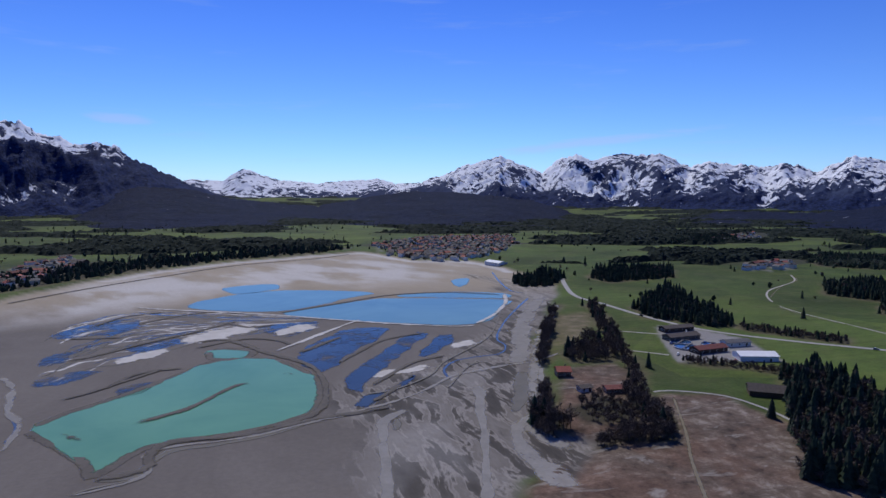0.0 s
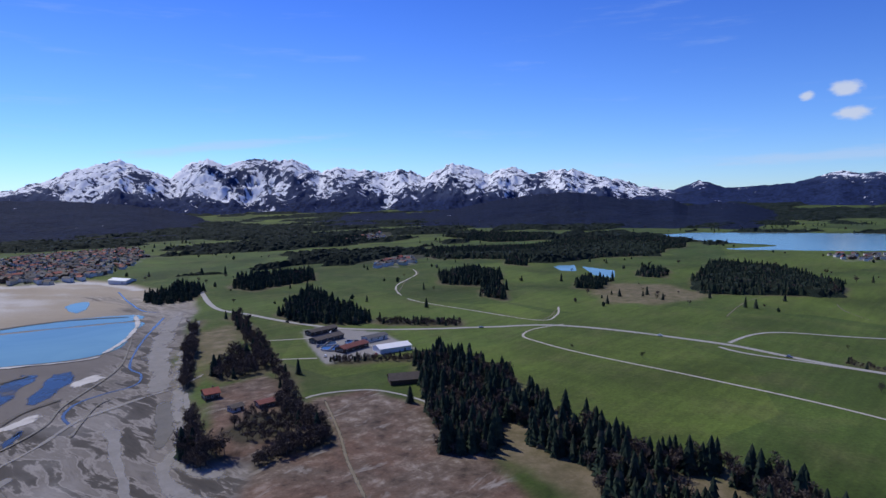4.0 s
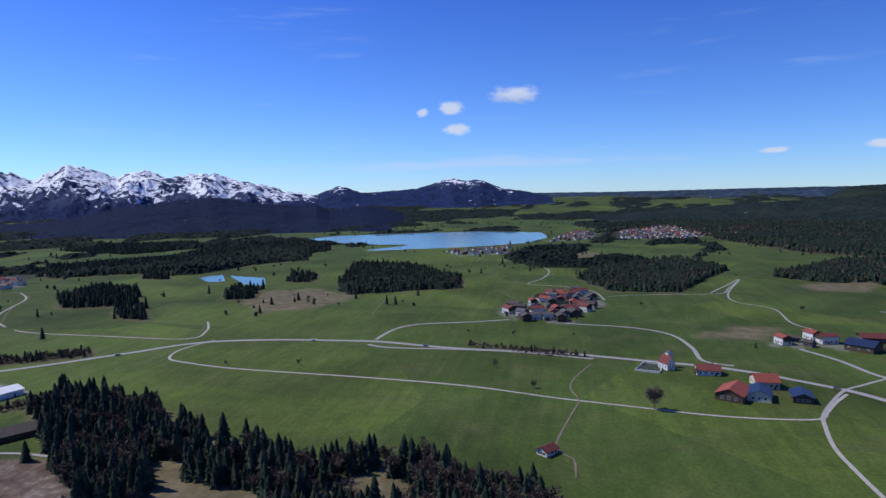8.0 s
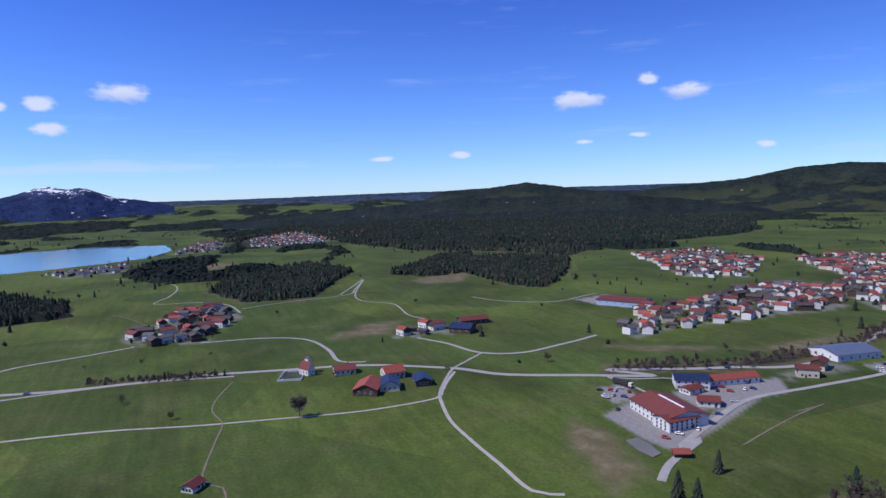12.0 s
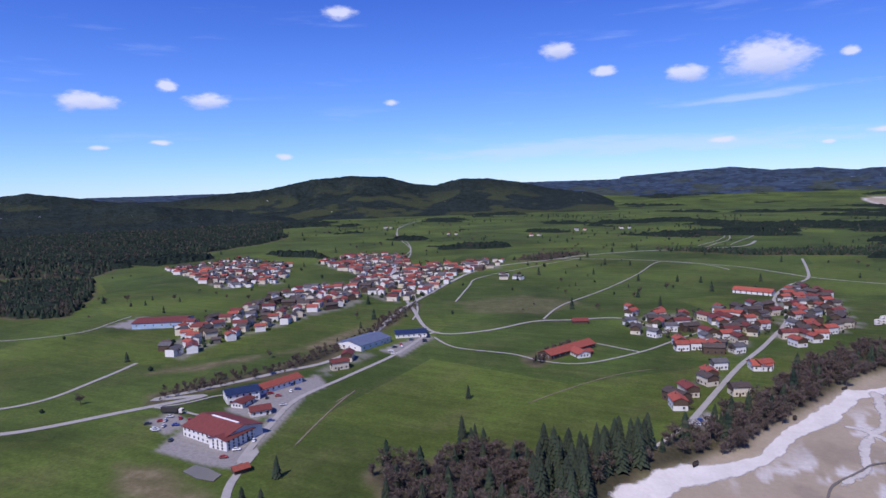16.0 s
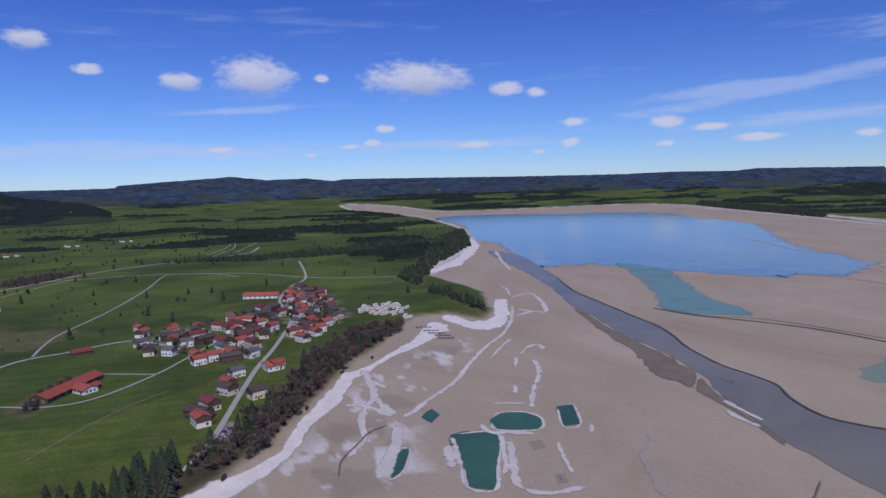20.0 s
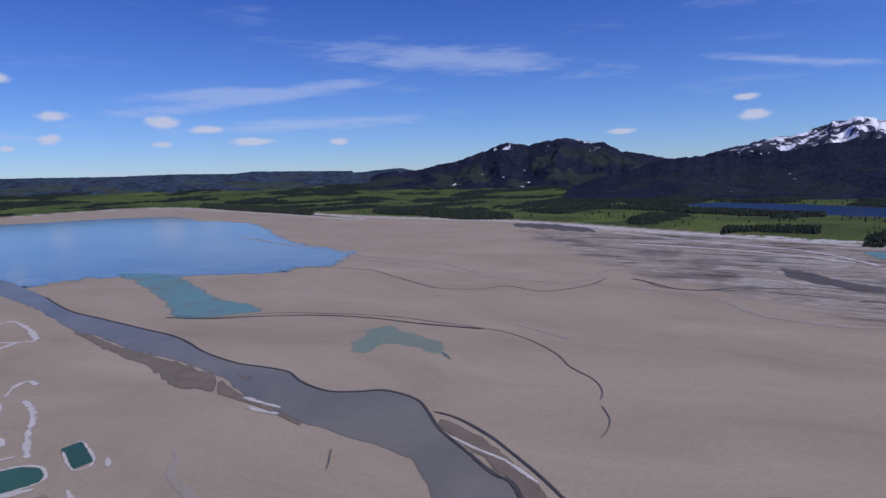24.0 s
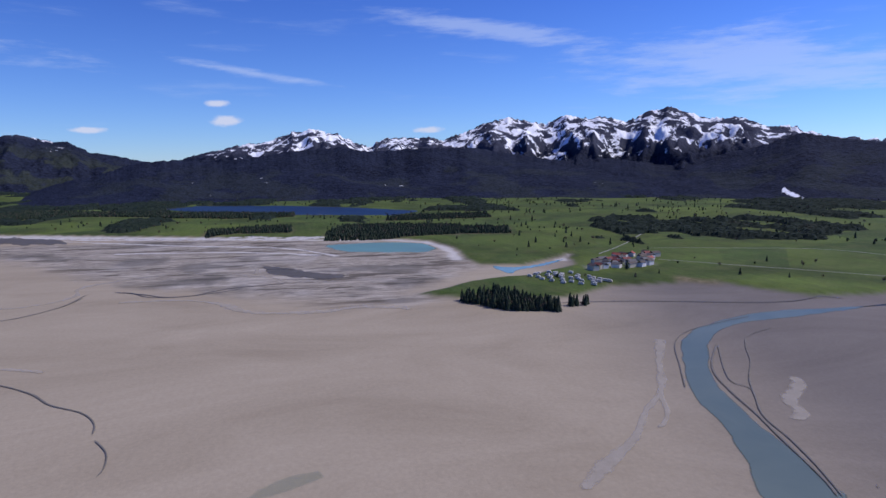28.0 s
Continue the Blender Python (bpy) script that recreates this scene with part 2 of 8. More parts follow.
def spline(pts, step, closed=False):
    """Points about every step metres on a smooth curve through pts."""
    p = np.array(pts, float)
    n, out = len(p), []
    for i in range(n if closed else n - 1):
        if closed:
            a, b, c, d = p[i - 1], p[i], p[(i + 1) % n], p[(i + 2) % n]
        else:
            a, b, c, d = p[max(i - 1, 0)], p[i], p[i + 1], p[min(i + 2, n - 1)]
        m = max(1, int(np.hypot(*(c - b)) / step))
        for k in range(m):
            s = k / m
            out.append(0.5 * (2 * b + (c - a) * s + (2 * a - 5 * b + 4 * c - d) * s * s + (3 * b - a - 3 * c + d) * s ** 3))
    if not closed:
        out.append(p[-1])
    return np.array(out)


def edge_distance(x, y, poly):
    """Distance to a closed outline, negative inside; far off it is only known to be far."""
    p = np.array(poly, float)
    near = (x > p[:, 0].min() - 90) & (x < p[:, 0].max() + 90) & (y > p[:, 1].min() - 90) & (y < p[:, 1].max() + 90)
    if x.size <= 5000 and not near.any():
        return np.full(x.shape, 1e4)
    if x.size > 5000 and near.sum() < 0.7 * x.size:
        out = np.full(x.shape, 1e4)
        if near.any():
            out[near] = edge_distance(x[near], y[near], poly)
        return out
    q = np.roll(p, -1, axis=0)
    if x.size * len(p) < 400000:
        X, Y, d = x.ravel()[:, None], y.ravel()[:, None], q - p
        s = np.clip(((X - p[:, 0]) * d[:, 0] + (Y - p[:, 1]) * d[:, 1]) / np.maximum((d ** 2).sum(1), 1e-9), 0, 1)
        far = np.sqrt(((X - p[:, 0] - s * d[:, 0]) ** 2 + (Y - p[:, 1] - s * d[:, 1]) ** 2).min(1))
        slope = d[:, 0] / np.where(d[:, 1] == 0, 1, d[:, 1])
        crossed = ((p[:, 1] > Y) != (q[:, 1] > Y)) & (X < slope * (Y - p[:, 1]) + p[:, 0])
        return np.where(crossed.sum(1) % 2 == 1, -far, far).reshape(x.shape)
    best = np.full(x.shape, 1e12)
    inside = np.zeros(x.shape, bool)
    for (ax, ay), (bx, by) in zip(p, q):
        dx, dy = bx - ax, by - ay
        s = np.clip(((x - ax) * dx + (y - ay) * dy) / max(dx * dx + dy * dy, 1e-9), 0, 1)
        best = np.minimum(best, (x - ax - s * dx) ** 2 + (y - ay - s * dy) ** 2)
        if ay != by:
            inside ^= ((ay > y) != (by > y)) & (x < (bx - ax) * (y - ay) / (by - ay) + ax)
    d = np.sqrt(best)
    return np.where(inside, -d, d)


def mesh_of(name, verts, faces, mats, smooth_faces=False, slots=None):
    """A mesh from arrays: faces of one size as an n x k array."""
    me = bpy.data.meshes.new(name)
    v, f = np.asarray(verts, np.float32), np.asarray(faces, np.int32)
    me.vertices.add(len(v))
    me.vertices.foreach_set("co", v.ravel())
    me.loops.add(f.size)
    me.loops.foreach_set("vertex_index", f.ravel())
    me.polygons.add(len(f))
    me.polygons.foreach_set("loop_start", np.arange(len(f), dtype=np.int32) * f.shape[1])
    if slots is not None:
        me.polygons.foreach_set("material_index", np.asarray(slots, np.int32))
    me.polygons.foreach_set("use_smooth", np.full(len(f), smooth_faces))
    for m in mats if isinstance(mats, (list, tuple)) else [mats]:
        me.materials.append(m)
    me.update(calc_edges=True)
    me.validate()
    return me


def attribute(me, name, values):
    """A colour per vertex that names the kind of ground (n x 3 array)."""
    at = me.color_attributes.new(name, "FLOAT_COLOR", "POINT")
    full = np.ones((len(me.vertices), 4), np.float32)
    full[:, :values.shape[1]] = values
    at.data.foreach_set("color", full.ravel())


def part(name, me, parent, label="", at=None):
    ob = new(name, me)
    ob.parent = parent
    if at is not None:
        ob.matrix_basis = at
    if label:
        ob["label"] = label
    return ob


# ---- the plan, in metres: x east, y north, the camera near 0, 0 ----
LAKE = {
    'west_shore': [(-195, -1190),(-264, -1011),(-342, -991),(-364, -861),(-352, -692),(-313, -615),(-255, -528),(-208, -446),(-177, -371),(-153, -326),(-131, -284),(-132, -262),(-141, -243),(-114, -214),(-123, -229),(-93, -217),(-40, -90),(-20, -30),(-5, 40),(-8, 110),(-59, 246),(-36, 289),(-9, 325),(16, 378),(45, 449),(90, 527),(137, 599)],
    'bay': [(169, 605),(191, 566),(217, 607),(242, 695),(232, 793),(213, 868),(250, 983),(367, 1182),(482, 1482),(534, 1845),(553, 2159),(524, 2553),(412, 3081),(398, 3414)],
    'north_shore': [(521, 3425),(701, 3119),(790, 2629),(1048, 2621),(1553, 2619),(1750, 2388),(1568, 1631),(1441, 1173)],
    'east_shore': [(1815, 2174),(1556, 1289),(1496, 698),(1330, 253),(1203, -42),(1172, -171),(1236, -67),(1108, -230),(950, -246),(824, -237),(807, -300),(879, -399),(787, -366),(728, -279),(707, -193),(647, -120),(591, -196),(593, -264),(637, -337),(610, -470),(527, -505),(524, -591)],
    'south_shore': [(301, -624),(264, -765),(221, -849),(156, -962),(46, -1064),(-106, -1149)],
}

WATER = {
    'green_pond': [(116, -338),(106, -358),(86, -380),(60, -413),(34, -447),(1, -444),(-17, -417),(-28, -384),(-28, -352),(-16, -322),(12, -308),(40, -302),(59, -296),(69, -277),(76, -272),(82, -289),(95, -307)],
    'green_pool': [(41, -477),(28, -480),(10, -468),(16, -450),(36, -453)],
    'blue_north': [(72, -671),(42, -722),(-14, -753),(-90, -735),(-125, -705),(-95, -680),(-31, -626),(22, -630)],
    'blue_basin': [(-19, -606),(-53, -630),(-104, -659),(-143, -665),(-253, -624),(-233, -579),(-195, -522),(-164, -513),(-114, -537),(-67, -564)],
    'blue_strip': [(-146, -679),(-203, -692),(-269, -665),(-259, -634),(-192, -655)],
    'far_pool': [(41, -792),(-15, -808),(-20, -766),(24, -741)],
    'far_pool_b': [(-245, -782),(-272, -795),(-260, -756),(-235, -723)],
    'deep_a': [(-19, -443),(-55, -510),(-81, -527),(-104, -515),(-86, -481),(-58, -435),(-42, -407),(-34, -399)],
    'deep_b': [(-47, -383),(-66, -416),(-98, -468),(-125, -499),(-131, -488),(-110, -451),(-79, -399),(-63, -374),(-51, -350),(-45, -358)],
    'deep_d': [(-50, -344),(-68, -352),(-90, -376),(-71, -348),(-50, -325),(-42, -327)],
    'deep_c': [(-104, -422),(-137, -482),(-149, -481),(-141, -456),(-118, -426)],
    'lake': [(597, 2204),(799, 2289),(1037, 2148),(1255, 2039),(1339, 1859),(1262, 1642),(1224, 1368),(938, 949),(853, 755),(835, 685),(785, 664),(698, 617),(661, 651),(623, 638),(589, 689),(546, 748),(511, 776),(486, 857),(435, 870),(383, 899),(461, 1226),(449, 1415),(562, 1765)],
    'tail_pool': [(515, 858),(545, 772),(480, 626),(457, 560),(447, 499),(429, 479),(392, 503),(372, 538),(423, 631),(468, 738)],
    'pond_a': [(84, 309),(108, 303),(94, 265),(85, 245),(75, 250),(78, 270)],
    'pond_b': [(111, 322),(120, 330),(134, 326),(139, 314),(131, 300),(110, 307)],
    'pond_c': [(155, 328),(165, 328),(155, 299),(145, 299)],
    'pond_d': [(43, 279),(51, 299),(59, 300),(51, 276),(44, 270)],
    'pond_e': [(75, 339),(85, 350),(87, 339),(79, 328)],
    'pool_mid': [(358, 309),(413, 337),(434, 330),(428, 287),(393, 239),(374, 228),(383, 258),(390, 292),(360, 296)],
    'pool_east': [(1100, -44),(1116, -69),(1118, -149),(1090, -206),(1016, -220),(977, -184),(1015, -80)],
    'estuary': [(829, -259),(839, -338),(847, -376),(797, -325),(774, -280),(750, -257)],
    'river': [(483, -637),(482, -544),(472, -478),(463, -416),(455, -358),(422, -312),(373, -274),(331, -250),(288, -236),(247, -226),(219, -219),(196, -211),(204, -181),(235, -195),(271, -210),(327, -228),(389, -263),(435, -298),(468, -350),(488, -419),(484, -490),(482, -544)],
    'hopfen_lake': [(-1645, -667),(-1779, -624),(-1864, -475),(-1957, -228),(-1885, -36),(-1691, -17),(-1504, -68),(-1399, -189),(-1357, -270),(-1305, -408),(-1448, -342),(-1488, -494)],
    'moor_pond_a': [(-862, -526),(-902, -507),(-827, -461),(-817, -485)],
    'moor_pond_b': [(-888, -490),(-866, -419),(-789, -381),(-798, -420)],
    'alp_lake': [(2155, 409),(2288, 326),(2202, 45),(2034, -167),(1812, -348),(1676, -257),(1808, 39),(1916, 229)],
    'works_pond': [(-241, 190),(-241, 198),(-221, 195),(-219, 188),(-229, 187)],
    'river_mouth': [(374, 776),(345, 671),(337, 590),(331, 524),(328, 481),(319, 446),(306, 409),(298, 364),(300, 337),(300, 314),(289, 292),(283, 264),(291, 246),(300, 234),(300, 217),(295, 203),(285, 191),(265, 170),(250, 147),(235, 124),(232, 114),(221, 104),(201, 88),(183, 77),(175, 101),(193, 126),(212, 146),(224, 158),(231, 172),(235, 191),(235, 208),(237, 231),(236, 236),(241, 253),(249, 285),(258, 316),(272, 355),(281, 414),(284, 470),(295, 530),(300, 587),(332, 706),(354, 838),(396, 1105),(424, 1037),(401, 890)],
    'film_b': [(257, 30),(266, 22),(273, 10),(275, -3),(270, -4),(263, 10),(256, 23)],
    'film_e': [(118, 288),(126, 287),(125, 277),(117, 276)],
    'film_f': [(115, 251),(119, 248),(118, 241),(112, 241)],
    'marsh_a': [(170, -567),(152, -595),(130, -622),(105, -609),(106, -562),(138, -550),(161, -548)],
    'marsh_b': [(140, -430),(131, -443),(115, -446),(101, -441),(106, -428),(123, -414),(134, -414)],
    'marsh_c': [(151, -489),(139, -505),(126, -523),(127, -502),(134, -472),(146, -464)],
    'marsh_d': [(101, -512),(76, -524),(60, -523),(65, -498),(83, -489),(95, -489)],
    'marsh_e': [(88, -399),(75, -411),(65, -411),(75, -390),(83, -384)],
    'marsh_f': [(5, -551),(-26, -562),(-51, -560),(-35, -521),(-9, -503)],
}

DIKES = {
    'basin_dike': [(-179, -510),(-217, -553),(-249, -608),(-270, -661)],
    'basin_wall': [(125, -681),(70, -649),(-9, -604),(-85, -550),(-157, -508),(-184, -509)],
    'basin_wall_b': [(-14, -609),(-78, -648),(-140, -684),(-208, -687),(-265, -654)],
    'dike_path': [(-4, -459),(-41, -505),(-87, -561)],
    'pond_rim': [(81, -267),(55, -273),(55, -288),(47, -302),(12, -302),(-21, -314),(-45, -317),(-72, -324)],
    'pond_rim_b': [(57, -503),(29, -509),(0, -460),(-25, -422),(-32, -385),(-29, -342),(-16, -317),(12, -305)],
    'island_bar': [(71, -330),(44, -349),(25, -378),(15, -387),(4, -382)],
    'island_bar_b': [(104, -332),(92, -320),(84, -310)],
    'island_c': [(-3, -396),(-12, -402),(-18, -392)],
    'shore_channel': [(254, -733),(197, -825),(116, -928),(29, -1026),(-100, -1094),(-168, -1156)],
    'furrow_a': [(121, -379),(103, -391),(83, -415),(63, -438)],
    'furrow_b': [(136, -471),(113, -488),(87, -516),(57, -543),(17, -589)],
    'furrow_c': [(160, -550),(132, -544),(102, -539)],
    'furrow_d': [(107, -590),(68, -626),(38, -635)],
    'furrow_e': [(142, -588),(122, -630),(86, -648)],
    'furrow_f': [(56, -483),(29, -503),(8, -508),(-13, -492),(-20, -470)],
    'furrow_g': [(95, -397),(79, -428),(48, -433)],
    'furrow_h': [(-21, -449),(-42, -475),(-63, -498)],
    'furrow_i': [(-42, -412),(-67, -446),(-91, -476),(-133, -493)],
    'furrow_j': [(-56, -357),(-74, -379),(-100, -407),(-129, -418)],
    'furrow_k': [(-41, -326),(-54, -332),(-72, -352),(-83, -368)],
    'furrow_l': [(34, -584),(12, -553),(-17, -562)],
}

ROADS = {
    'main_road': [(-404, -784),(-334, -619),(-333, -548),(-338, -458),(-358, -402),(-425, -331),(-472, -278),(-487, -155),(-472, -78),(-466, 7),(-451, 65),(-438, 111),(-401, 166),(-367, 191),(-340, 232),(-317, 274),(-341, 256),(-329, 282),(-310, 329),(-293, 398),(-350, 602),(-386, 869),(-321, 1006),(-234, 1150),(-117, 1231),(-34, 1292),(-13, 1390)],
    'side_road': [(-476, -147),(-468, -122),(-467, -35),(-453, 27)],
    'lane_village': [(-493, -145),(-534, -139),(-557, -123),(-572, -84),(-591, -43)],
    'lane_village_east': [(-580, 9),(-570, 58),(-546, 92),(-497, 102),(-457, 102),(-446, 119)],
    'lane_north': [(-1126, -101),(-1072, -49),(-977, -10),(-886, -17),(-830, -34),(-813, 12),(-773, 45),(-711, 54)],
    'lane_forest': [(-735, 59),(-745, 106),(-753, 181),(-798, 205),(-883, 240),(-763, 196),(-704, 187),(-666, 213),(-603, 208),(-576, 216)],
    'path_field': [(-478, -280),(-446, -290),(-419, -283),(-408, -262),(-397, -217),(-389, -140),(-378, -63),(-357, 13),(-345, 64),(-340, 105),(-342, 133),(-353, 141),(-372, 153),(-390, 166)],
    'path_cross': [(-447, 28),(-405, 13),(-381, 9),(-357, 13),(-332, 8),(-289, 0),(-277, 8),(-248, 8)],
    'path_south': [(-339, 134),(-306, 126),(-274, 124),(-245, 124),(-217, 124),(-208, 134)],
    'farm_lane': [(-504, 181),(-470, 195),(-427, 204),(-410, 232),(-421, 277),(-436, 317)],
    'farm_lane_b': [(-425, 203),(-410, 183),(-395, 166),(-357, 142),(-339, 134)],
    'factory_lane': [(-663, 308),(-621, 326),(-587, 373),(-596, 413),(-605, 441)],
    'works_road': [(-200, 176),(-212, 192),(-226, 223),(-223, 208),(-241, 247),(-257, 291),(-256, 344),(-254, 413),(-263, 474),(-257, 484)],
    'works_lane': [(-328, 246),(-309, 248),(-290, 247),(-272, 253)],
    'hill_lane': [(-397, 659),(-332, 570),(-263, 484),(-221, 499),(-191, 549),(-162, 565),(-117, 586),(-74, 541)],
    'farm_loop': [(-253, 466),(-220, 439),(-171, 435),(-141, 424),(-113, 430),(-83, 473),(-62, 522),(-42, 570)],
    'farm_loop_b': [(-120, 488),(-83, 473)],
    'village_street': [(-36, 337),(-27, 393),(-15, 461),(2, 534),(18, 632),(9, 723),(25, 828),(50, 905),(53, 1106)],
    'shore_path': [(-59, 273),(-49, 298),(-36, 337)],
    'field_road': [(-348, 1025),(-241, 1037),(-135, 1025),(-27, 988),(50, 905),(90, 880),(177, 847)],
    'upper_road': [(-533, 894),(-654, 1136),(-881, 1466),(-1116, 1899),(-1151, 2213)],
    'upper_road_b': [(-403, 697),(-326, 570),(-305, 522)],
    'far_road': [(-111, 1288),(-76, 1481),(-99, 1979)],
    'far_road_b': [(-56, 1312),(-14, 1594),(-45, 1791),(-72, 1706)],
    'east_road': [(851, -432),(960, -538),(1184, -721)],
    'sand_road': [(-217, -286),(-188, -237),(-168, -207),(-149, -174),(-144, -165)],
    'meadow_edge': [(-209, -292),(-221, -291),(-243, -275),(-249, -252),(-248, -232)],
    'gravel_lane': [(-274, -440),(-306, -416)],
    'gravel_lane_b': [(-244, -385),(-270, -360)],
    'moor_path': [(-723, -712),(-681, -647),(-606, -599),(-533, -541)],
    'moor_path_b': [(-509, -518),(-486, -448),(-485, -379),(-483, -309),(-541, -324)],
    'moor_path_c': [(-711, -687),(-663, -635),(-561, -573),(-506, -499),(-487, -416),(-480, -311),(-511, -307),(-550, -328)],
    'east_field_a': [(778, -484),(705, -549),(637, -616),(587, -660)],
    'east_field_b': [(886, -536),(844, -657),(796, -766),(721, -807)],
    'meadow_track': [(-127, 330),(-110, 370),(-88, 410),(-61, 438)],
    'works_path': [(-328, 246),(-317, 258),(-310, 276),(-304, 283)],
    'hill_track_a': [(-307, 623),(-339, 730),(-354, 799),(-323, 911),(-276, 1047)],
    'hill_track_b': [(-186, 561),(-189, 640),(-170, 741),(-156, 890),(-142, 1025),(-86, 1012),(-42, 957)],
    'hill_road': [(-577, 895),(-592, 979),(-641, 1111),(-738, 1271),(-916, 1519),(-1092, 1869),(-1190, 2236)],
    'meadow_line': [(-209, 226),(-219, 259),(-228, 292),(-235, 328)],
    'farm_drive': [(-760, 176),(-822, 208),(-885, 238)],
    'hamlet_lane_a': [(-785, -80),(-745, -57),(-684, -34),(-657, -22)],
    'hamlet_lane_b': [(-741, -116),(-701, -103),(-669, -81),(-656, -67)],
    'barn_lane': [(-590, -178),(-673, -188),(-722, -186),(-776, -173)],
    'field_lane_n': [(-231, 286),(-232, 306),(-234, 325)],
    'village_lane_c': [(-93, 1836),(-63, 1459),(-82, 1329),(-100, 1251)],
}

SAND = {
    'shore_west': [(-286, -564),(-234, -482),(-195, -413),(-159, -348),(-141, -299),(-123, -278),(-123, -259),(-131, -239)],
    'east_shore_line': [(1625, 2376),(1620, 1813),(1500, 1244),(1460, 682),(1314, 347),(1203, -42),(1433, 583),(1299, 241),(1207, -44)],
    'east_c': [(1326, 446),(1188, 221),(1091, 27),(964, -59)],
    'east_d': [(1099, 291),(1057, 90),(985, -36)],
}

CUTS = {
    'braid_dark_a': [(-50, -346),(-71, -350),(-99, -372),(-119, -402),(-170, -457),(-203, -516),(-240, -594)],
    'braid_dark_b': [(-101, -342),(-130, -385),(-146, -394)],
}

# dried tracks and channel banks: course and width
CRUSTS = {
    'shore_road': ([(64, 340),(74, 350),(88, 368),(110, 391),(133, 427),(163, 472),(192, 507),(219, 555),(246, 618)], 4),
    'rill_a': ([(54, 422),(61, 412),(67, 399),(74, 401)], 6),
    'rill_b': ([(32, 374),(43, 372),(53, 361),(62, 343)], 7),
    'rill_c': ([(27, 296),(33, 307),(40, 318),(42, 341),(47, 362),(56, 382),(58, 404),(59, 444)], 6),
    'rill_d': ([(63, 345),(59, 362),(57, 379),(60, 403)], 6),
    'rill_e': ([(151, 433),(164, 451),(181, 474),(193, 488)], 3),
    'grid_a': ([(183, 426),(176, 400),(163, 375),(152, 356),(140, 329)], 5),
    'grid_b': ([(145, 376),(152, 376),(159, 370)], 5),
    'grid_c': ([(117, 347),(133, 342),(144, 337)], 3),
    'grid_d': ([(172, 436),(168, 420),(160, 407)], 4),
    'grid_e': ([(177, 437),(194, 457),(204, 459),(200, 441)], 4),
    'grid_f': ([(138, 355),(144, 363),(148, 377)], 4),
    'point_a': ([(258, 656),(290, 675),(284, 629),(266, 576),(254, 578),(241, 600)], 7),
    'point_b': ([(225, 566),(237, 573),(256, 583)], 6),
    'pond_line_a': ([(110, 302),(103, 281),(97, 263),(90, 253)], 4),
    'pond_line_b': ([(112, 295),(105, 274),(97, 252),(97, 242),(104, 235),(114, 234),(126, 234)], 4.5),
    'pond_line_c': ([(134, 286),(128, 266),(123, 244)], 3),
    'pond_line_d': ([(73, 300),(78, 296),(76, 282),(73, 268)], 7),
    'pond_line_e': ([(82, 307),(83, 299),(77, 267),(74, 252),(81, 244),(86, 246)], 3),
    'pond_line_f': ([(104, 322),(105, 306),(116, 301),(130, 294)], 4),
    'pond_line_g': ([(162, 302),(158, 291),(151, 283)], 3),
    'pond_line_h': ([(100, 241),(104, 249),(106, 250)], 3),
    'faint_a': ([(182, 280),(178, 267),(164, 252),(157, 233),(149, 212)], 4),
    'neck_a': ([(278, 747),(277, 712),(263, 669)], 5),
    'neck_b': ([(411, 1103),(370, 966),(343, 860)], 6),
    'bay_streak': ([(959, 1119),(871, 876),(855, 769),(798, 644),(787, 562),(785, 498),(724, 390)], 9),
    'bay_streak_b': ([(789, 682),(749, 558),(731, 463),(695, 336),(702, 264),(741, 237),(783, 246),(816, 232),(863, 161),(841, 86),(820, 56),(793, 28),(765, 14),(765, -13),(749, -22),(762, -46)], 7),
    'flat_streak': ([(491, 234),(478, 202),(463, 171)], 6),
    'flat_edge': ([(695, 185),(688, 119),(657, 78),(617, 52),(604, 26),(599, -23),(605, -60),(586, -105)], 12),
    'flat_link': ([(907, 66),(877, 56),(830, 55)], 7),
    'bar_crust': ([(262, 166),(254, 143),(248, 122),(234, 99)], 3),
    'bar_crust_b': ([(241, 291),(240, 275),(242, 258)], 4),
    'bar_crust_c': ([(251, 304),(249, 284),(249, 266)], 4),
    'east_mark': ([(333, -304),(318, -299),(295, -272),(276, -264),(271, -251)], 9),
    'east_faint': ([(431, -273),(381, -240),(331, -211),(301, -182),(270, -157),(242, -125),(230, -111)], 5),
    'east_faint_b': ([(331, -209),(298, -194),(279, -177)], 3),
    'pond_track': ([(83, -255),(64, -260),(54, -266),(52, -274),(56, -284),(53, -293),(40, -297),(23, -297),(2, -302),(-15, -309),(-33, -315)], 3.2),
    'mud_road': ([(-21, -310),(-33, -315),(-49, -322),(-67, -330),(-87, -343),(-112, -366),(-134, -374),(-157, -381),(-183, -383),(-199, -388)], 3.5),
    'pale_stream': ([(119, -309),(120, -326),(123, -346),(135, -370),(146, -414),(162, -444)], 4),
}

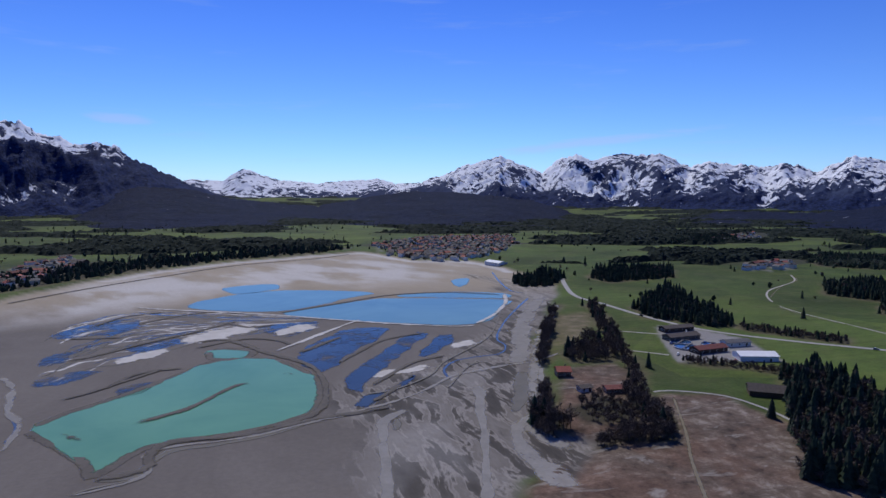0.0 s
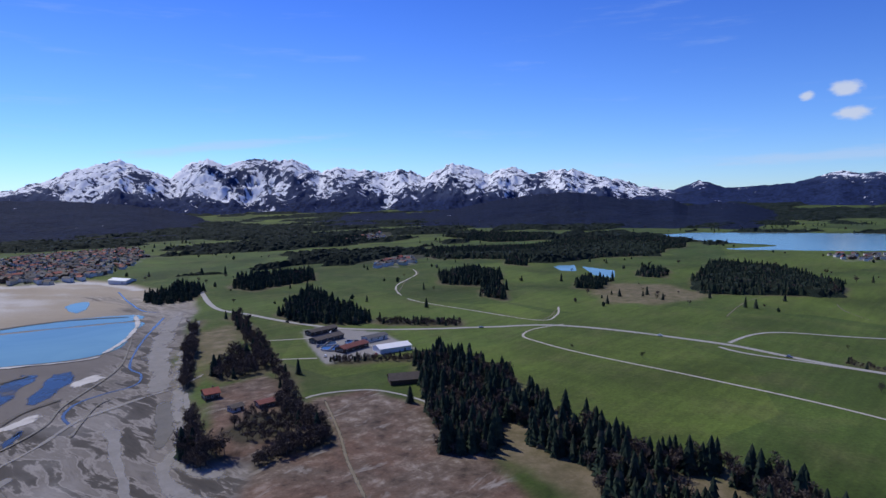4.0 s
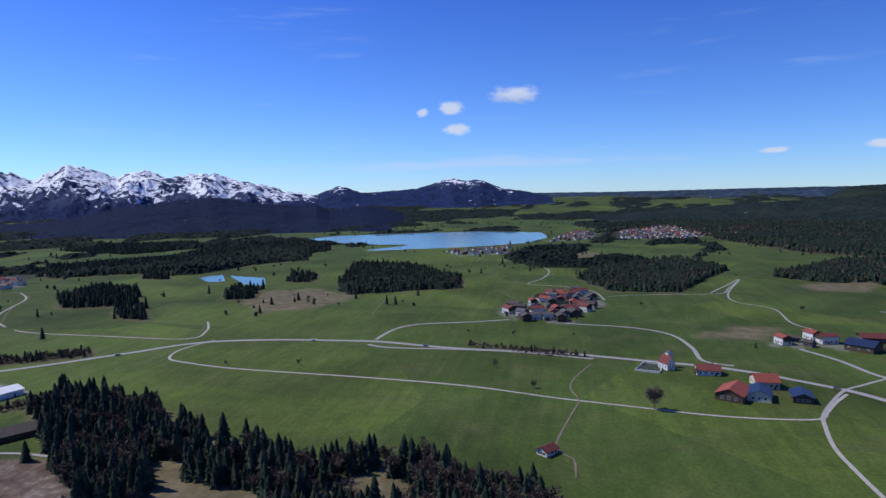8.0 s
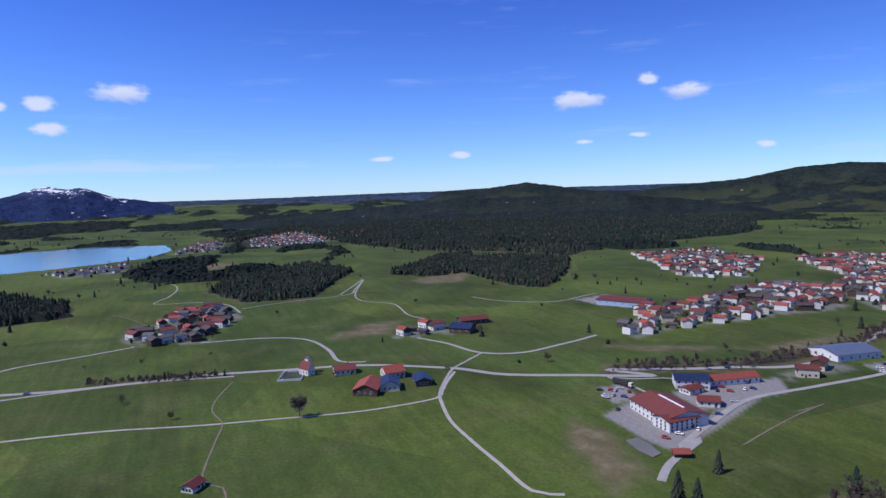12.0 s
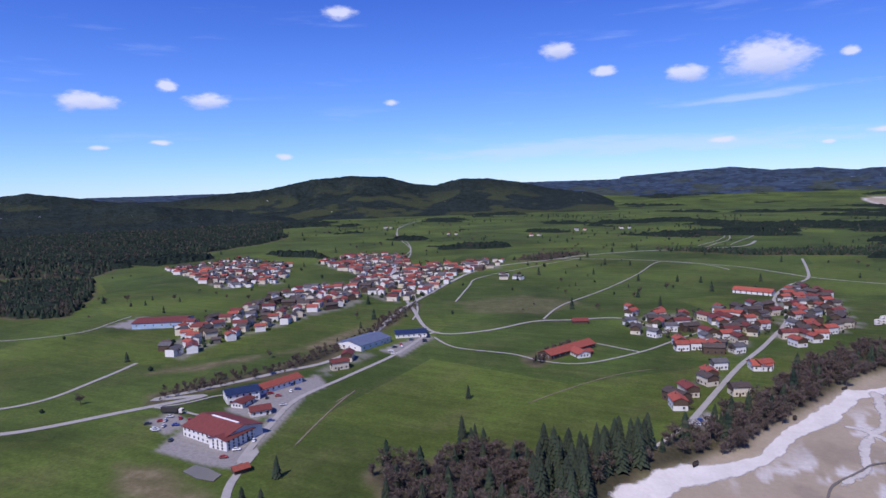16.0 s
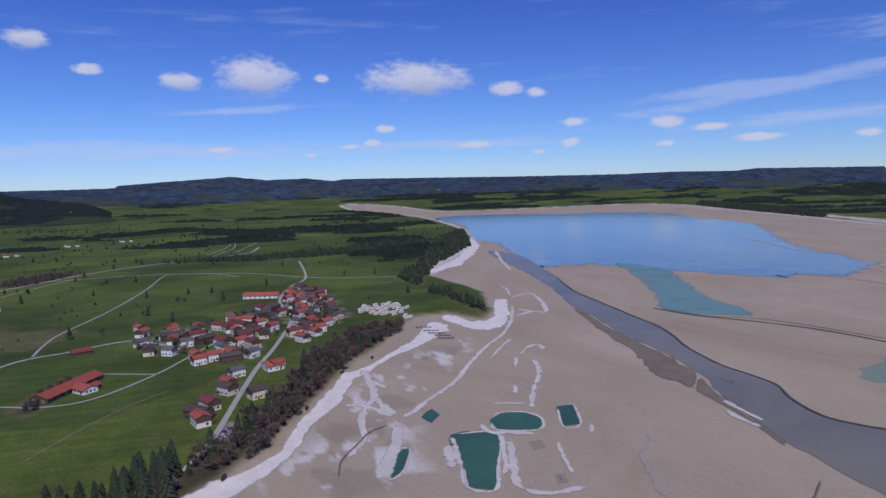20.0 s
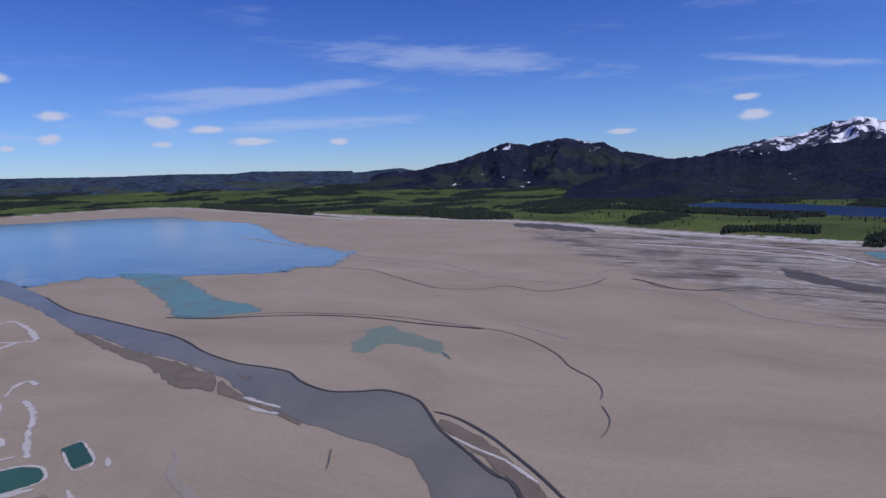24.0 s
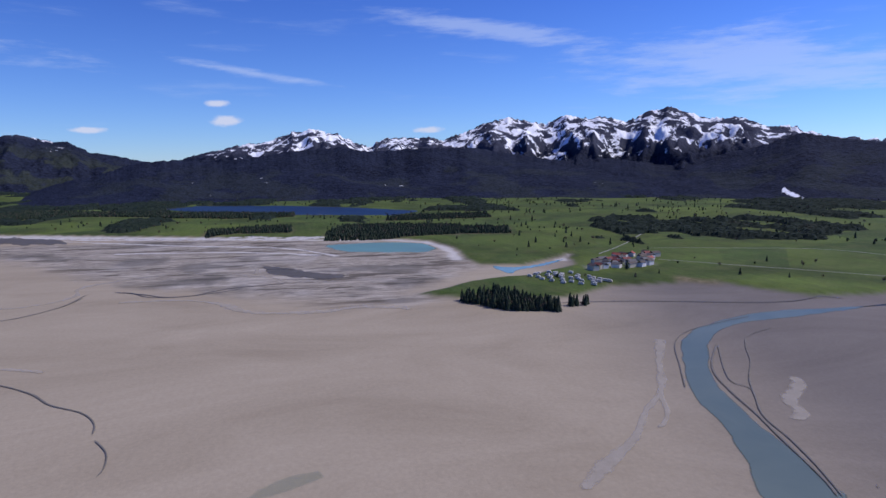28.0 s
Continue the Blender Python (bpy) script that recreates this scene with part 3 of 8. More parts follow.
BANKS = {
    'river_bank': ([(374, 776),(345, 671),(337, 590),(331, 524),(328, 481),(319, 446),(306, 409),(298, 364),(300, 337),(300, 314),(289, 292),(283, 264),(291, 246),(300, 234),(300, 217),(295, 203),(285, 191),(265, 170),(250, 147),(235, 124),(232, 114),(221, 104),(197, 88)], 2.6),
    'bar_bank': ([(285, 191),(283, 171),(271, 145),(259, 127),(243, 105),(227, 86),(216, 75)], 2.2),
    'far_cut': ([(378, 546),(391, 500),(430, 462),(453, 405),(467, 347),(466, 293),(465, 254),(461, 225),(444, 193),(420, 165),(397, 147),(379, 125),(360, 113),(341, 109)], 1.6),
    'far_cut_end': ([(341, 109),(321, 97),(302, 93),(290, 95)], 1.0),
    'far_cut_b': ([(650, 659),(679, 618),(684, 538),(655, 481),(624, 420),(608, 383),(621, 336),(651, 315),(639, 267),(682, 236),(731, 226)], 1.8),
    'far_cut_c': ([(750, 203),(746, 184),(714, 156),(710, 116),(741, 79),(758, 14)], 2.5),
    'crust_cut': ([(21, 275),(24, 293),(28, 302),(37, 316),(44, 327),(54, 333),(62, 337)], 1.6),
    'mouth_cut': ([(368, 549),(384, 503),(417, 458),(442, 411),(454, 360),(455, 310),(459, 277),(463, 245)], 3.0),
    'rill_f': ([(197, 190),(207, 196),(223, 208)], 1.2),
    'pond_outflow': ([(84, -254),(72, -260),(57, -264),(53, -267)], 2),
    'side_cut': ([(438, -382),(421, -344),(395, -321),(365, -301),(335, -276),(308, -258),(282, -242)], 1.1),
    'river_in_a': ([(409, -307),(371, -275),(345, -259),(311, -247),(282, -239),(255, -230),(229, -222),(209, -215),(197, -209)], 1.8),
    'river_in_b': ([(406, -305),(338, -263),(317, -263),(282, -242),(251, -233),(223, -223),(196, -211)], 1.2),
    'river_out': ([(476, -391),(463, -347),(444, -304),(415, -275),(366, -247),(327, -225)], 1.2),
    'flat_dark_a': ([(686, 232),(712, 230),(741, 228),(748, 221)], 2.0),
    'flat_dark_b': ([(756, 204),(734, 170),(709, 137),(715, 103),(736, 64)], 2.4),
    'stray_cut': ([(209, -237),(200, -232),(195, -229)], 1.5),
    'meadow_bank': ([(573, -246),(568, -283),(559, -327),(543, -374),(524, -430),(518, -470),(526, -511),(512, -531)], 2.6),
}

STREAMS = {
    'rivulet': ([(-284, -626),(-230, -547),(-197, -493),(-178, -455),(-176, -432),(-163, -411),(-142, -407),(-124, -400),(-111, -381),(-109, -358)], 2.6),
    'rivulet_b': ([(-327, -846),(-300, -747),(-286, -679),(-294, -655)], 3.0),
    'rivulet_c': ([(122, -320),(123, -342),(137, -375),(140, -401)], 1.6),
}

# bars and beaches: their two edges and what they are made of
BARS = {
    'village_beach': ([(-66, 246),(-50, 272),(-37, 292),(-26, 302),(-17, 307),(-4, 322),(8, 357),(21, 387),(37, 429),(53, 449),(68, 460),(91, 491),(118, 531),(134, 571),(148, 589)], [(-48, 232),(-33, 258),(-18, 281),(-7, 293),(6, 316),(12, 335),(21, 354),(33, 370),(41, 391),(54, 420),(80, 460),(105, 480),(132, 510),(152, 529),(165, 551)], 'beach'),
    'point_beach': ([(163, 609),(178, 592),(187, 568),(201, 568),(219, 608),(232, 646),(244, 666)], [(151, 593),(158, 563),(166, 539),(175, 519),(185, 512),(203, 525),(225, 566),(242, 610),(260, 662)], 'beach'),
    'neck_beach': ([(228, 923),(287, 1008),(354, 1142),(437, 1376)], [(209, 860),(250, 892),(309, 965),(417, 1198),(471, 1396)], 'beach'),
    'shore_fan': ([(33, 268),(41, 289),(50, 312),(59, 335),(62, 340)], [(42, 262),(49, 279),(55, 295),(62, 319),(66, 338)], 'pale'),
    'river_bar': ([(300, 587),(295, 530),(284, 470),(284, 418),(281, 370),(267, 345)], [(291, 565),(270, 475),(259, 413),(243, 373),(240, 338),(245, 316)], 'bar'),
    'river_bar_low': ([(270, 353),(258, 316),(249, 285),(241, 253),(237, 237)], [(245, 324),(241, 301),(243, 288),(239, 262),(231, 235)], 'bar'),
    'bank_bar': ([(283, 187),(280, 170),(268, 143),(256, 125),(240, 105),(224, 86)], [(274, 179),(258, 161),(244, 137),(232, 117),(223, 106),(209, 95)], 'bar'),
    'mid_bar': ([(280, 349),(280, 337),(286, 330)], [(278, 343),(275, 325),(282, 323)], 'bar'),
    'gravel_plain': ([(-155, -376),(-186, -452),(-221, -524),(-271, -603)], [(-175, -378),(-208, -446),(-249, -530),(-322, -647)], 'silt'),
    'braid_west': ([(-33, -209),(-40, -241),(-43, -264),(-48, -288),(-49, -300),(-58, -312),(-73, -317)], [(-41, -207),(-46, -239),(-49, -262),(-53, -281),(-56, -295),(-62, -304),(-73, -311)], 'silt'),
    'braid_mid': ([(-69, -203),(-82, -234),(-92, -263),(-101, -292),(-112, -327),(-116, -346)], [(-76, -200),(-87, -233),(-98, -262),(-107, -290),(-120, -325),(-124, -346)], 'silt'),
    'braid_east': ([(-95, -200),(-100, -229),(-104, -253),(-113, -276),(-129, -288),(-147, -317),(-174, -371)], [(-117, -193),(-117, -224),(-115, -250),(-118, -267),(-136, -286),(-152, -315),(-179, -369)], 'silt'),
    'dark_flat': ([(-154, -370),(-132, -321),(-118, -289)], [(-170, -369),(-144, -316),(-123, -289)], 'mud'),
    'dark_pool': ([(-68, -306),(-61, -306),(-56, -297)], [(-64, -295),(-57, -284),(-53, -285)], 'mud'),
    'salt_a': ([(71, -515),(57, -539),(31, -563),(12, -573)], [(57, -496),(42, -506),(21, -516),(-2, -554)], 'pale'),
    'salt_b': ([(-1, -527),(-26, -554),(-46, -556)], [(-5, -505),(-28, -519),(-54, -539)], 'pale'),
    'salt_c': ([(109, -468),(91, -485),(70, -503)], [(102, -448),(83, -460),(60, -486)], 'pale'),
    'salt_d': ([(-60, -380),(-73, -393),(-89, -395),(-108, -405)], [(-61, -369),(-73, -376),(-89, -379),(-108, -390)], 'pale'),
    'salt_e': ([(-131, -445),(-152, -462),(-167, -462)], [(-127, -428),(-145, -434),(-164, -443)], 'pale'),
    'pond_shelf': ([(79, -271),(62, -271),(55, -284),(47, -294),(28, -295),(2, -302),(-21, -314)], [(77, -266),(57, -264),(51, -278),(44, -289),(25, -291),(1, -297),(-22, -309)], 'mud'),
    'river_black': ([(1423, 680),(1452, 585),(1367, 454)], [(1329, 620),(1260, 483),(1252, 391)], 'mud'),
    'flat_black': ([(911, 58),(890, 23),(843, -7),(799, -34)], [(858, 44),(813, 15),(771, -19),(755, -45)], 'mud'),
    'flat_black_b': ([(878, 53),(872, 17),(827, -24),(807, -60)], [(832, 43),(790, 8),(768, -28),(784, -59)], 'mud'),
}

VILLAGES = {
    'lane_village': [(-641, -58),(-698, -26),(-784, 12),(-751, 50),(-694, 58),(-624, 28),(-575, 21),(-582, -12),(-595, -49)],
    'parish_west': [(-446, 351),(-500, 417),(-506, 498),(-545, 634),(-492, 684),(-403, 586),(-409, 502),(-416, 430),(-420, 371),(-408, 336)],
    'parish_east': [(-700, 875),(-710, 1053),(-620, 1044),(-501, 864),(-466, 940),(-400, 821),(-348, 630),(-372, 592),(-478, 664),(-535, 773)],
    'parish_north': [(-922, 749),(-923, 941),(-739, 855),(-586, 669),(-648, 610)],
    'parish_road': [(-450, 906),(-422, 978),(-389, 997),(-361, 900),(-400, 821)],
    'shore_village': [(-120, 601),(-62, 627),(3, 687),(25, 828),(75, 762),(77, 616),(28, 533),(-3, 564),(-16, 486),(-49, 484),(-71, 516),(-105, 532)],
    'shore_row': [(-37, 390),(-15, 447),(-27, 459),(-42, 402),(-48, 357),(-38, 355)],
    'works_row': [(-283, 340),(-289, 406),(-269, 397),(-270, 340)],
    'lake_village': [(-1278, -219),(-1380, -99),(-1228, -89),(-1162, -189)],
    'lake_village_b': [(-1536, -23),(-1877, 45),(-1866, 125),(-1603, 80)],
    'hill_village': [(-1914, 192),(-2340, 427),(-2233, 638),(-1834, 525),(-1598, 292),(-1643, 165)],
    'town': [(-240, -1314),(-410, -1476),(-629, -1501),(-543, -1236),(-379, -1006),(-273, -991),(-218, -1142)],
    'town_edge': [(330, -804),(342, -1008),(310, -1222),(247, -1052),(256, -848)],
    'south_hamlet': [(-716, -789),(-858, -831),(-764, -730),(-671, -717)],
    'south_row': [(-1078, -1306),(-1334, -1413),(-1182, -1242),(-991, -1182)],
    'east_village': [(762, -363),(816, -449),(853, -526),(733, -452),(727, -401),(719, -350)],
    'far_farms': [(-1890, 3509),(-1253, 3782),(-1148, 3463),(-1733, 3245)],
    'farm_group': [(-514, 157),(-551, 202),(-542, 226),(-503, 231),(-498, 197),(-505, 169)],
}

CAMP = {
    'shore_camp': [(83, 670),(139, 666),(128, 589),(89, 599),(80, 621)],
    'east_camp': [(731, -272),(719, -319),(641, -343),(617, -327),(651, -283),(687, -256)],
}

WOODS = {
    'near_wood': [(-299, -284),(-322, -271),(-312, -223),(-293, -198),(-270, -155),(-258, -123),(-249, -104),(-253, -78),(-251, -103),(-264, -73),(-259, -49),(-247, -26),(-235, -5),(-221, 5),(-195, -6),(-190, -41),(-191, -72),(-198, -99),(-199, -98),(-204, -121),(-211, -141),(-211, -165),(-203, -181),(-232, -218)],
    'shore_wood': [(-158, 224),(-142, 239),(-116, 269),(-81, 265),(-50, 288),(-32, 321),(-7, 381),(24, 470),(68, 548),(121, 558),(89, 519),(44, 443),(14, 374),(-10, 320),(-37, 286),(-58, 243),(-85, 201),(-126, 191)],
    'spruce_stand': [(-84, 225),(-90, 249),(-75, 268),(-61, 290),(-49, 303),(-44, 281),(-52, 246),(-66, 227)],
    'moor_wood_a': [(-665, -593),(-745, -603),(-736, -534),(-629, -458),(-608, -536)],
    'moor_wood_b': [(-599, -467),(-618, -441),(-552, -397),(-565, -437)],
    'moor_wood_c': [(-728, -400),(-760, -376),(-681, -349),(-672, -367)],
    'moor_wood_d': [(-826, -292),(-1029, -333),(-1031, -245),(-863, -125),(-785, -118),(-744, -192),(-721, -247)],
    'moor_wood_e': [(-861, -805),(-951, -735),(-1113, -676),(-1362, -656),(-1331, -520),(-1098, -452),(-924, -612),(-838, -754)],
    'lane_wood': [(-900, 29),(-1042, 105),(-1130, 207),(-990, 253),(-900, 205),(-759, 140),(-775, 65)],
    'lane_wood_b': [(-916, 292),(-1092, 439),(-1138, 532),(-892, 418),(-863, 348)],
    'field_wood': [(-923, 294),(-1045, 407),(-1016, 556),(-928, 622),(-767, 505),(-674, 413),(-721, 390),(-887, 400)],
    'yard_wood': [(-351, -523),(-461, -624),(-413, -489),(-382, -421),(-359, -432),(-332, -480)],
    'yard_wood_b': [(-416, -726),(-483, -814),(-578, -769),(-524, -697),(-422, -683)],
    'yard_wood_c': [(-317, -752),(-388, -805),(-386, -734),(-352, -692),(-308, -703)],
    'yard_wood_d': [(-625, -555),(-723, -610),(-770, -596),(-681, -526)],
    'shore_line_a': [(-205, -429),(-249, -509),(-287, -558),(-243, -484),(-180, -369),(-174, -371)],
    'shore_line_b': [(-163, -345),(-169, -344),(-134, -272),(-136, -254),(-121, -258),(-134, -289)],
    'plot_grove': [(-206, -393),(-240, -420),(-250, -397),(-226, -355),(-192, -358)],
    'plot_hedge': [(-140, -243),(-181, -238),(-176, -226),(-139, -235)],
    'plot_hedge_b': [(-188, -293),(-203, -299),(-181, -234),(-173, -240)],
    'plot_row': [(-314, -550),(-330, -562),(-237, -352),(-208, -297),(-202, -300),(-228, -355)],
    'plot_mid': [(-176, -296),(-195, -271),(-173, -244),(-150, -262),(-152, -284)],
    'grove': [(613, -153),(618, -193),(563, -242),(538, -231),(552, -188),(584, -170)],
    'grove_b': [(567, -252),(569, -280),(553, -270),(555, -247)],
    'point_row': [(177, 722),(201, 712),(211, 590),(200, 564),(191, 657)],
    'point_wood': [(168, 849),(224, 948),(360, 1345),(512, 1610),(407, 1240),(248, 951),(207, 840),(179, 767)],
    'point_band': [(-175, 1203),(-31, 1205),(139, 1257),(305, 1382),(360, 1345),(265, 1205),(129, 1173),(-21, 1148)],
    'hill_wood': [(-1788, 82),(-2613, 446),(-2852, 891),(-2533, 1174),(-2028, 1622),(-2078, 2381),(-1152, 1322),(-1087, 1005),(-1068, 790),(-966, 647),(-1120, 589),(-1265, 455),(-1585, 386),(-2191, 373),(-1865, 150)],
    'west_edge': [(-303, -289),(-338, -299),(-333, -260),(-298, -208),(-267, -197),(-262, -228),(-238, -224)],
    'road_hedge': [(-350, 263),(-337, 297),(-319, 340),(-318, 384),(-319, 450),(-344, 567),(-338, 605),(-300, 438),(-299, 360),(-307, 326),(-327, 280),(-336, 252)],
    'road_hedge_b': [(-380, 1000),(-322, 1114),(-281, 1120),(-316, 990)],
    'south_belt': [(345, -800),(318, -930),(262, -1010),(170, -1095),(40, -1180),(-120, -1262),(-190, -1235),(-110, -1165),(40, -1084),(150, -985),(225, -880),(275, -790)],
    'east_belt_a': [(1169, -37),(1161, -177),(1184, -291),(1158, -402),(1275, -437),(1318, -274),(1265, -181),(1255, -79)],
    'east_belt_b': [(1278, 181),(1320, 118),(1307, 13),(1429, 14),(1421, 103),(1385, 179)],
    'east_belt_c': [(1834, 741),(1914, 609),(1841, 407),(1702, 177),(1715, 8),(1838, 8),(1970, 359),(2149, 713),(2107, 849)],
    'east_belt_d': [(1500, -202),(1506, -370),(1537, -481),(1648, -500),(1622, -248)],
    'east_belt_e': [(1227, -47),(1197, -174),(1172, -297),(1337, -345),(1403, -222),(1408, -101)],
    'east_belt_f': [(1743, 2261),(1610, 1799),(1507, 1414),(1683, 1553),(1821, 2032),(1935, 2474)],
    'east_belt_g': [(1612, 1248),(1490, 861),(1508, 703),(1656, 789),(1820, 1136),(1917, 1456)],
    'valley_belt_a': [(-899, -848),(-887, -735),(-970, -634),(-1117, -576),(-1289, -473),(-1527, -560),(-1433, -801),(-1169, -763),(-1021, -899)],
    'valley_belt_b': [(-1305, -1146),(-1214, -910),(-1357, -821),(-1537, -929),(-1464, -1132)],
    'valley_belt_c': [(-890, -1181),(-938, -1154),(-1033, -1150),(-1176, -1308),(-1157, -1420),(-1115, -1476)],
    'valley_belt_d': [(-672, -377),(-680, -345),(-732, -365),(-752, -415)],
    'valley_belt_e': [(-822, -364),(-841, -334),(-918, -361),(-910, -401)],
    'valley_belt_f': [(-837, -599),(-833, -555),(-899, -597),(-922, -648)],
    'yard_hedge': [(-267, -340),(-297, -312),(-336, -282),(-343, -288),(-305, -319),(-275, -350)],
    'road_hedge_c': [(-379, -414),(-400, -380),(-420, -350),(-434, -362),(-414, -394),(-391, -427)],
    'church_hedge': [(-478, -66),(-464, -17),(-454, 24),(-462, 25),(-473, -17),(-488, -67)],
    'village_row': [(-151, 421),(-148, 450),(-139, 482),(-133, 469),(-139, 435),(-144, 411)],
}

DRY = {
    'marsh': [(-211, -290),(-242, -274),(-245, -230),(-221, -185),(-210, -152),(-191, -116),(-133, -126),(-116, -185),(-140, -242),(-177, -226)],
    'plot': [(-252, -508),(-298, -522),(-253, -435),(-196, -387)],
    'camp_plot': [(-180, -355),(-228, -355),(-190, -255),(-168, -225),(-139, -233),(-131, -257)],
    'slope_a': [(-305, 619),(-248, 681),(-175, 658),(-190, 581),(-257, 569)],
    'bank_a': [(-537, 117),(-587, 156),(-577, 190),(-532, 163)],
    'bank_b': [(-834, 299),(-920, 385),(-865, 401),(-795, 357),(-791, 295)],
    'moor': [(-720, -387),(-773, -305),(-712, -225),(-617, -257),(-598, -304)],
    'field_band': [(-1174, -85),(-1350, 21),(-1231, 103),(-1108, 17)],
    'verge': [(-397, 302),(-362, 360),(-319, 399),(-318, 474),(-340, 491),(-342, 395),(-370, 320)],
    'works_bank': [(-275, 181),(-258, 185),(-217, 174),(-200, 153),(-218, 156)],
    'east_dry': [(653, -433),(602, -471),(584, -449),(618, -417)],
    'near_bank': [(-215, -163),(-239, -171),(-231, -143),(-226, -121),(-215, -105),(-196, -105),(-200, -126)],
    'near_bank_b': [(-227, -89),(-250, -82),(-248, -62),(-234, -54),(-216, -61)],
    'gap': [(-73, -182),(-114, -240),(-148, -231),(-140, -162)],
}

PAVED = {
    'works_yard': [(-272, 201),(-285, 232),(-239, 222),(-241, 237),(-260, 277),(-282, 327),(-255, 296),(-233, 242),(-220, 202),(-237, 199)],
    'works_lot': [(-312, 227),(-311, 245),(-287, 237),(-284, 217)],
    'hall_yard': [(-285, 259),(-288, 309),(-278, 339),(-256, 321),(-257, 291),(-255, 254)],
    'yard': [(-318, -443),(-340, -444),(-357, -384),(-334, -323),(-264, -344),(-294, -403)],
    'sales_yard': [(-272, 410),(-263, 474),(-251, 462),(-246, 399)],
    'street_yard': [(-36, 340),(-29, 360),(-22, 353),(-30, 330)],
    'factory_yard': [(-584, 398),(-548, 399),(-507, 425),(-471, 437),(-528, 448),(-591, 445)],
}

BUILD = {
    'works_hall': [(-275, 221),(-241, 216)],
    'works_office': [(-238, 215),(-238, 234)],
    'white_hall': [(-290, 267),(-279, 283)],
    'red_row': [(-284, 288),(-277, 321)],
    'small_red': [(-261, 256),(-254, 265)],
    'blue_hall': [(-285, 403),(-279, 438)],
    'sales_hall': [(-281, 450),(-259, 465)],
    'factory': [(-548, 399),(-505, 423)],
    'factory_b': [(-505, 423),(-509, 439)],
    'farm_long': [(-138, 429),(-117, 475)],
    'barn_red_a': [(-369, 89),(-362, 102)],
    'barn_red_b': [(-369, 106),(-366, 118)],
    'barn_red_c': [(-393, 118),(-393, 131)],
    'barn_blue': [(-369, 130),(-367, 140)],
    'church': [(-429, 67),(-426, 76)],
    'chapel_house': [(-419, 90),(-418, 104)],
    'grp_blue': [(-506, 212),(-493, 226)],
    'grp_red': [(-530, 235),(-528, 262)],
    'parish_church': [(-488, 764),(-470, 766)],
    'white_tent': [(-306, -332),(-330, -324)],
    'yard_barn_a': [(-296, -393),(-324, -395)],
    'yard_barn_b': [(-291, -355),(-317, -357)],
    'yard_barn_c': [(-311, -420),(-339, -421)],
    'yard_barn_d': [(-325, -366),(-345, -365)],
    'plot_house': [(-170, -334),(-178, -332)],
    'plot_shed': [(-169, -303),(-176, -303)],
    'plot_barn': [(-182, -297),(-195, -295)],
    'wood_barn': [(-257, -271),(-273, -260)],
    'hut': [(-277, -4),(-283, 1)],
    'boat_house': [(-349, -931),(-359, -901)],
    'white_box': [(-276, 261),(-279, 282)],
    'shore_house': [(-7, 449),(4, 453)],
    'field_barn': [(-154, 549),(-142, 555)],
    'hotel': [(-31, 756),(7, 744)],
    'farm_wing': [(-131, 450),(-121, 440)],
    'farm_shed': [(-118, 447),(-114, 455)],
    'gate_shed': [(-215, 197),(-212, 203)],
}

LONE = {
    'bush_a': [(-404, -229),(-410, -177),(-418, -40),(-378, -13),(-347, 53),(-528, -73),(-522, 15),(-521, -34),(-424, -41),(-378, -13)],
    'works_spruces': [(-196, 203),(-183, 169),(-177, 173),(-137, 201),(-138, 276),(-128, 270),(-127, 263)],
    'spruce_a': [(-229, -340),(-237, -337),(-242, -240),(-261, -243),(-267, -246),(-470, -437),(-694, -470)],
    'hill_a': [(-469, 1103),(-180, 968),(-144, 827),(-563, 1877),(-212, 871),(-217, 591),(-220, 725),(-212, 748),(-214, 845),(-94, 656),(134, 974),(146, 890),(-88, 1136),(-179, 1748),(-393, 1871),(-979, 2859),(-1016, 2035),(-716, 1758),(-160, 332)],
    'moor_a': [(-705, -307),(-652, -261),(-637, -227),(-693, -226),(-658, -180),(-658, -170),(-717, -158),(-598, -298),(-652, -268),(-647, -308),(-564, -528),(-565, -512),(-692, -472),(-718, -424),(-816, -464)],
}

BRAIDS = {
    'south_flats': [(-42, -294),(-23, -333),(-33, -361),(-115, -403),(-172, -477),(-246, -592),(-288, -749),(-266, -873),(-358, -703),(-294, -578),(-208, -445),(-160, -336),(-129, -280),(-144, -241),(-111, -191),(-28, -216)],
    'east_flats': [(605, -162),(604, -47),(705, 90),(794, 211),(909, 313),(1252, 585),(1286, 221),(1188, -42),(1192, -64),(1086, -246),(821, -248),(658, -123)],
    'pale_flats': [(274, -794),(121, -979),(-188, -1148),(-330, -929),(-224, -764),(-93, -753),(36, -747),(133, -637),(215, -610)],
}

BUILT = {
    'cemetery': [(-424, 52),(-420, 67),(-442, 73),(-446, 61)],
    'boats': [(-29, 294),(6, 366),(14, 374),(43, 438),(70, 471),(0, 353)],
    'jetties': [(132, 554),(135, 539),(137, 528),(140, 518),(140, 508)],
    'tanks': [(-295, -374),(-301, -388),(-317, -375)],
}

FLOW = {
    'marsh_left': [(130, -398),(99, -451),(29, -514),(-44, -541)],
    'marsh_right': [(174, -556),(136, -653),(70, -643),(-49, -586)],
}
OUTLINE = spline(LAKE["west_shore"] + LAKE["bay"] + LAKE["north_shore"] + LAKE["east_shore"] + LAKE["south_shore"], 60, True)

CRUSTED = [(-10, 285),(28, 370),(62, 430),(110, 478),(150, 500),(152, 470),(110, 400),(84, 360),(66, 330),(60, 262),(20, 255)]
WOODED = 0.045
BASINS = ("hopfen_lake", "moor_pond_a", "moor_pond_b", "alp_lake")


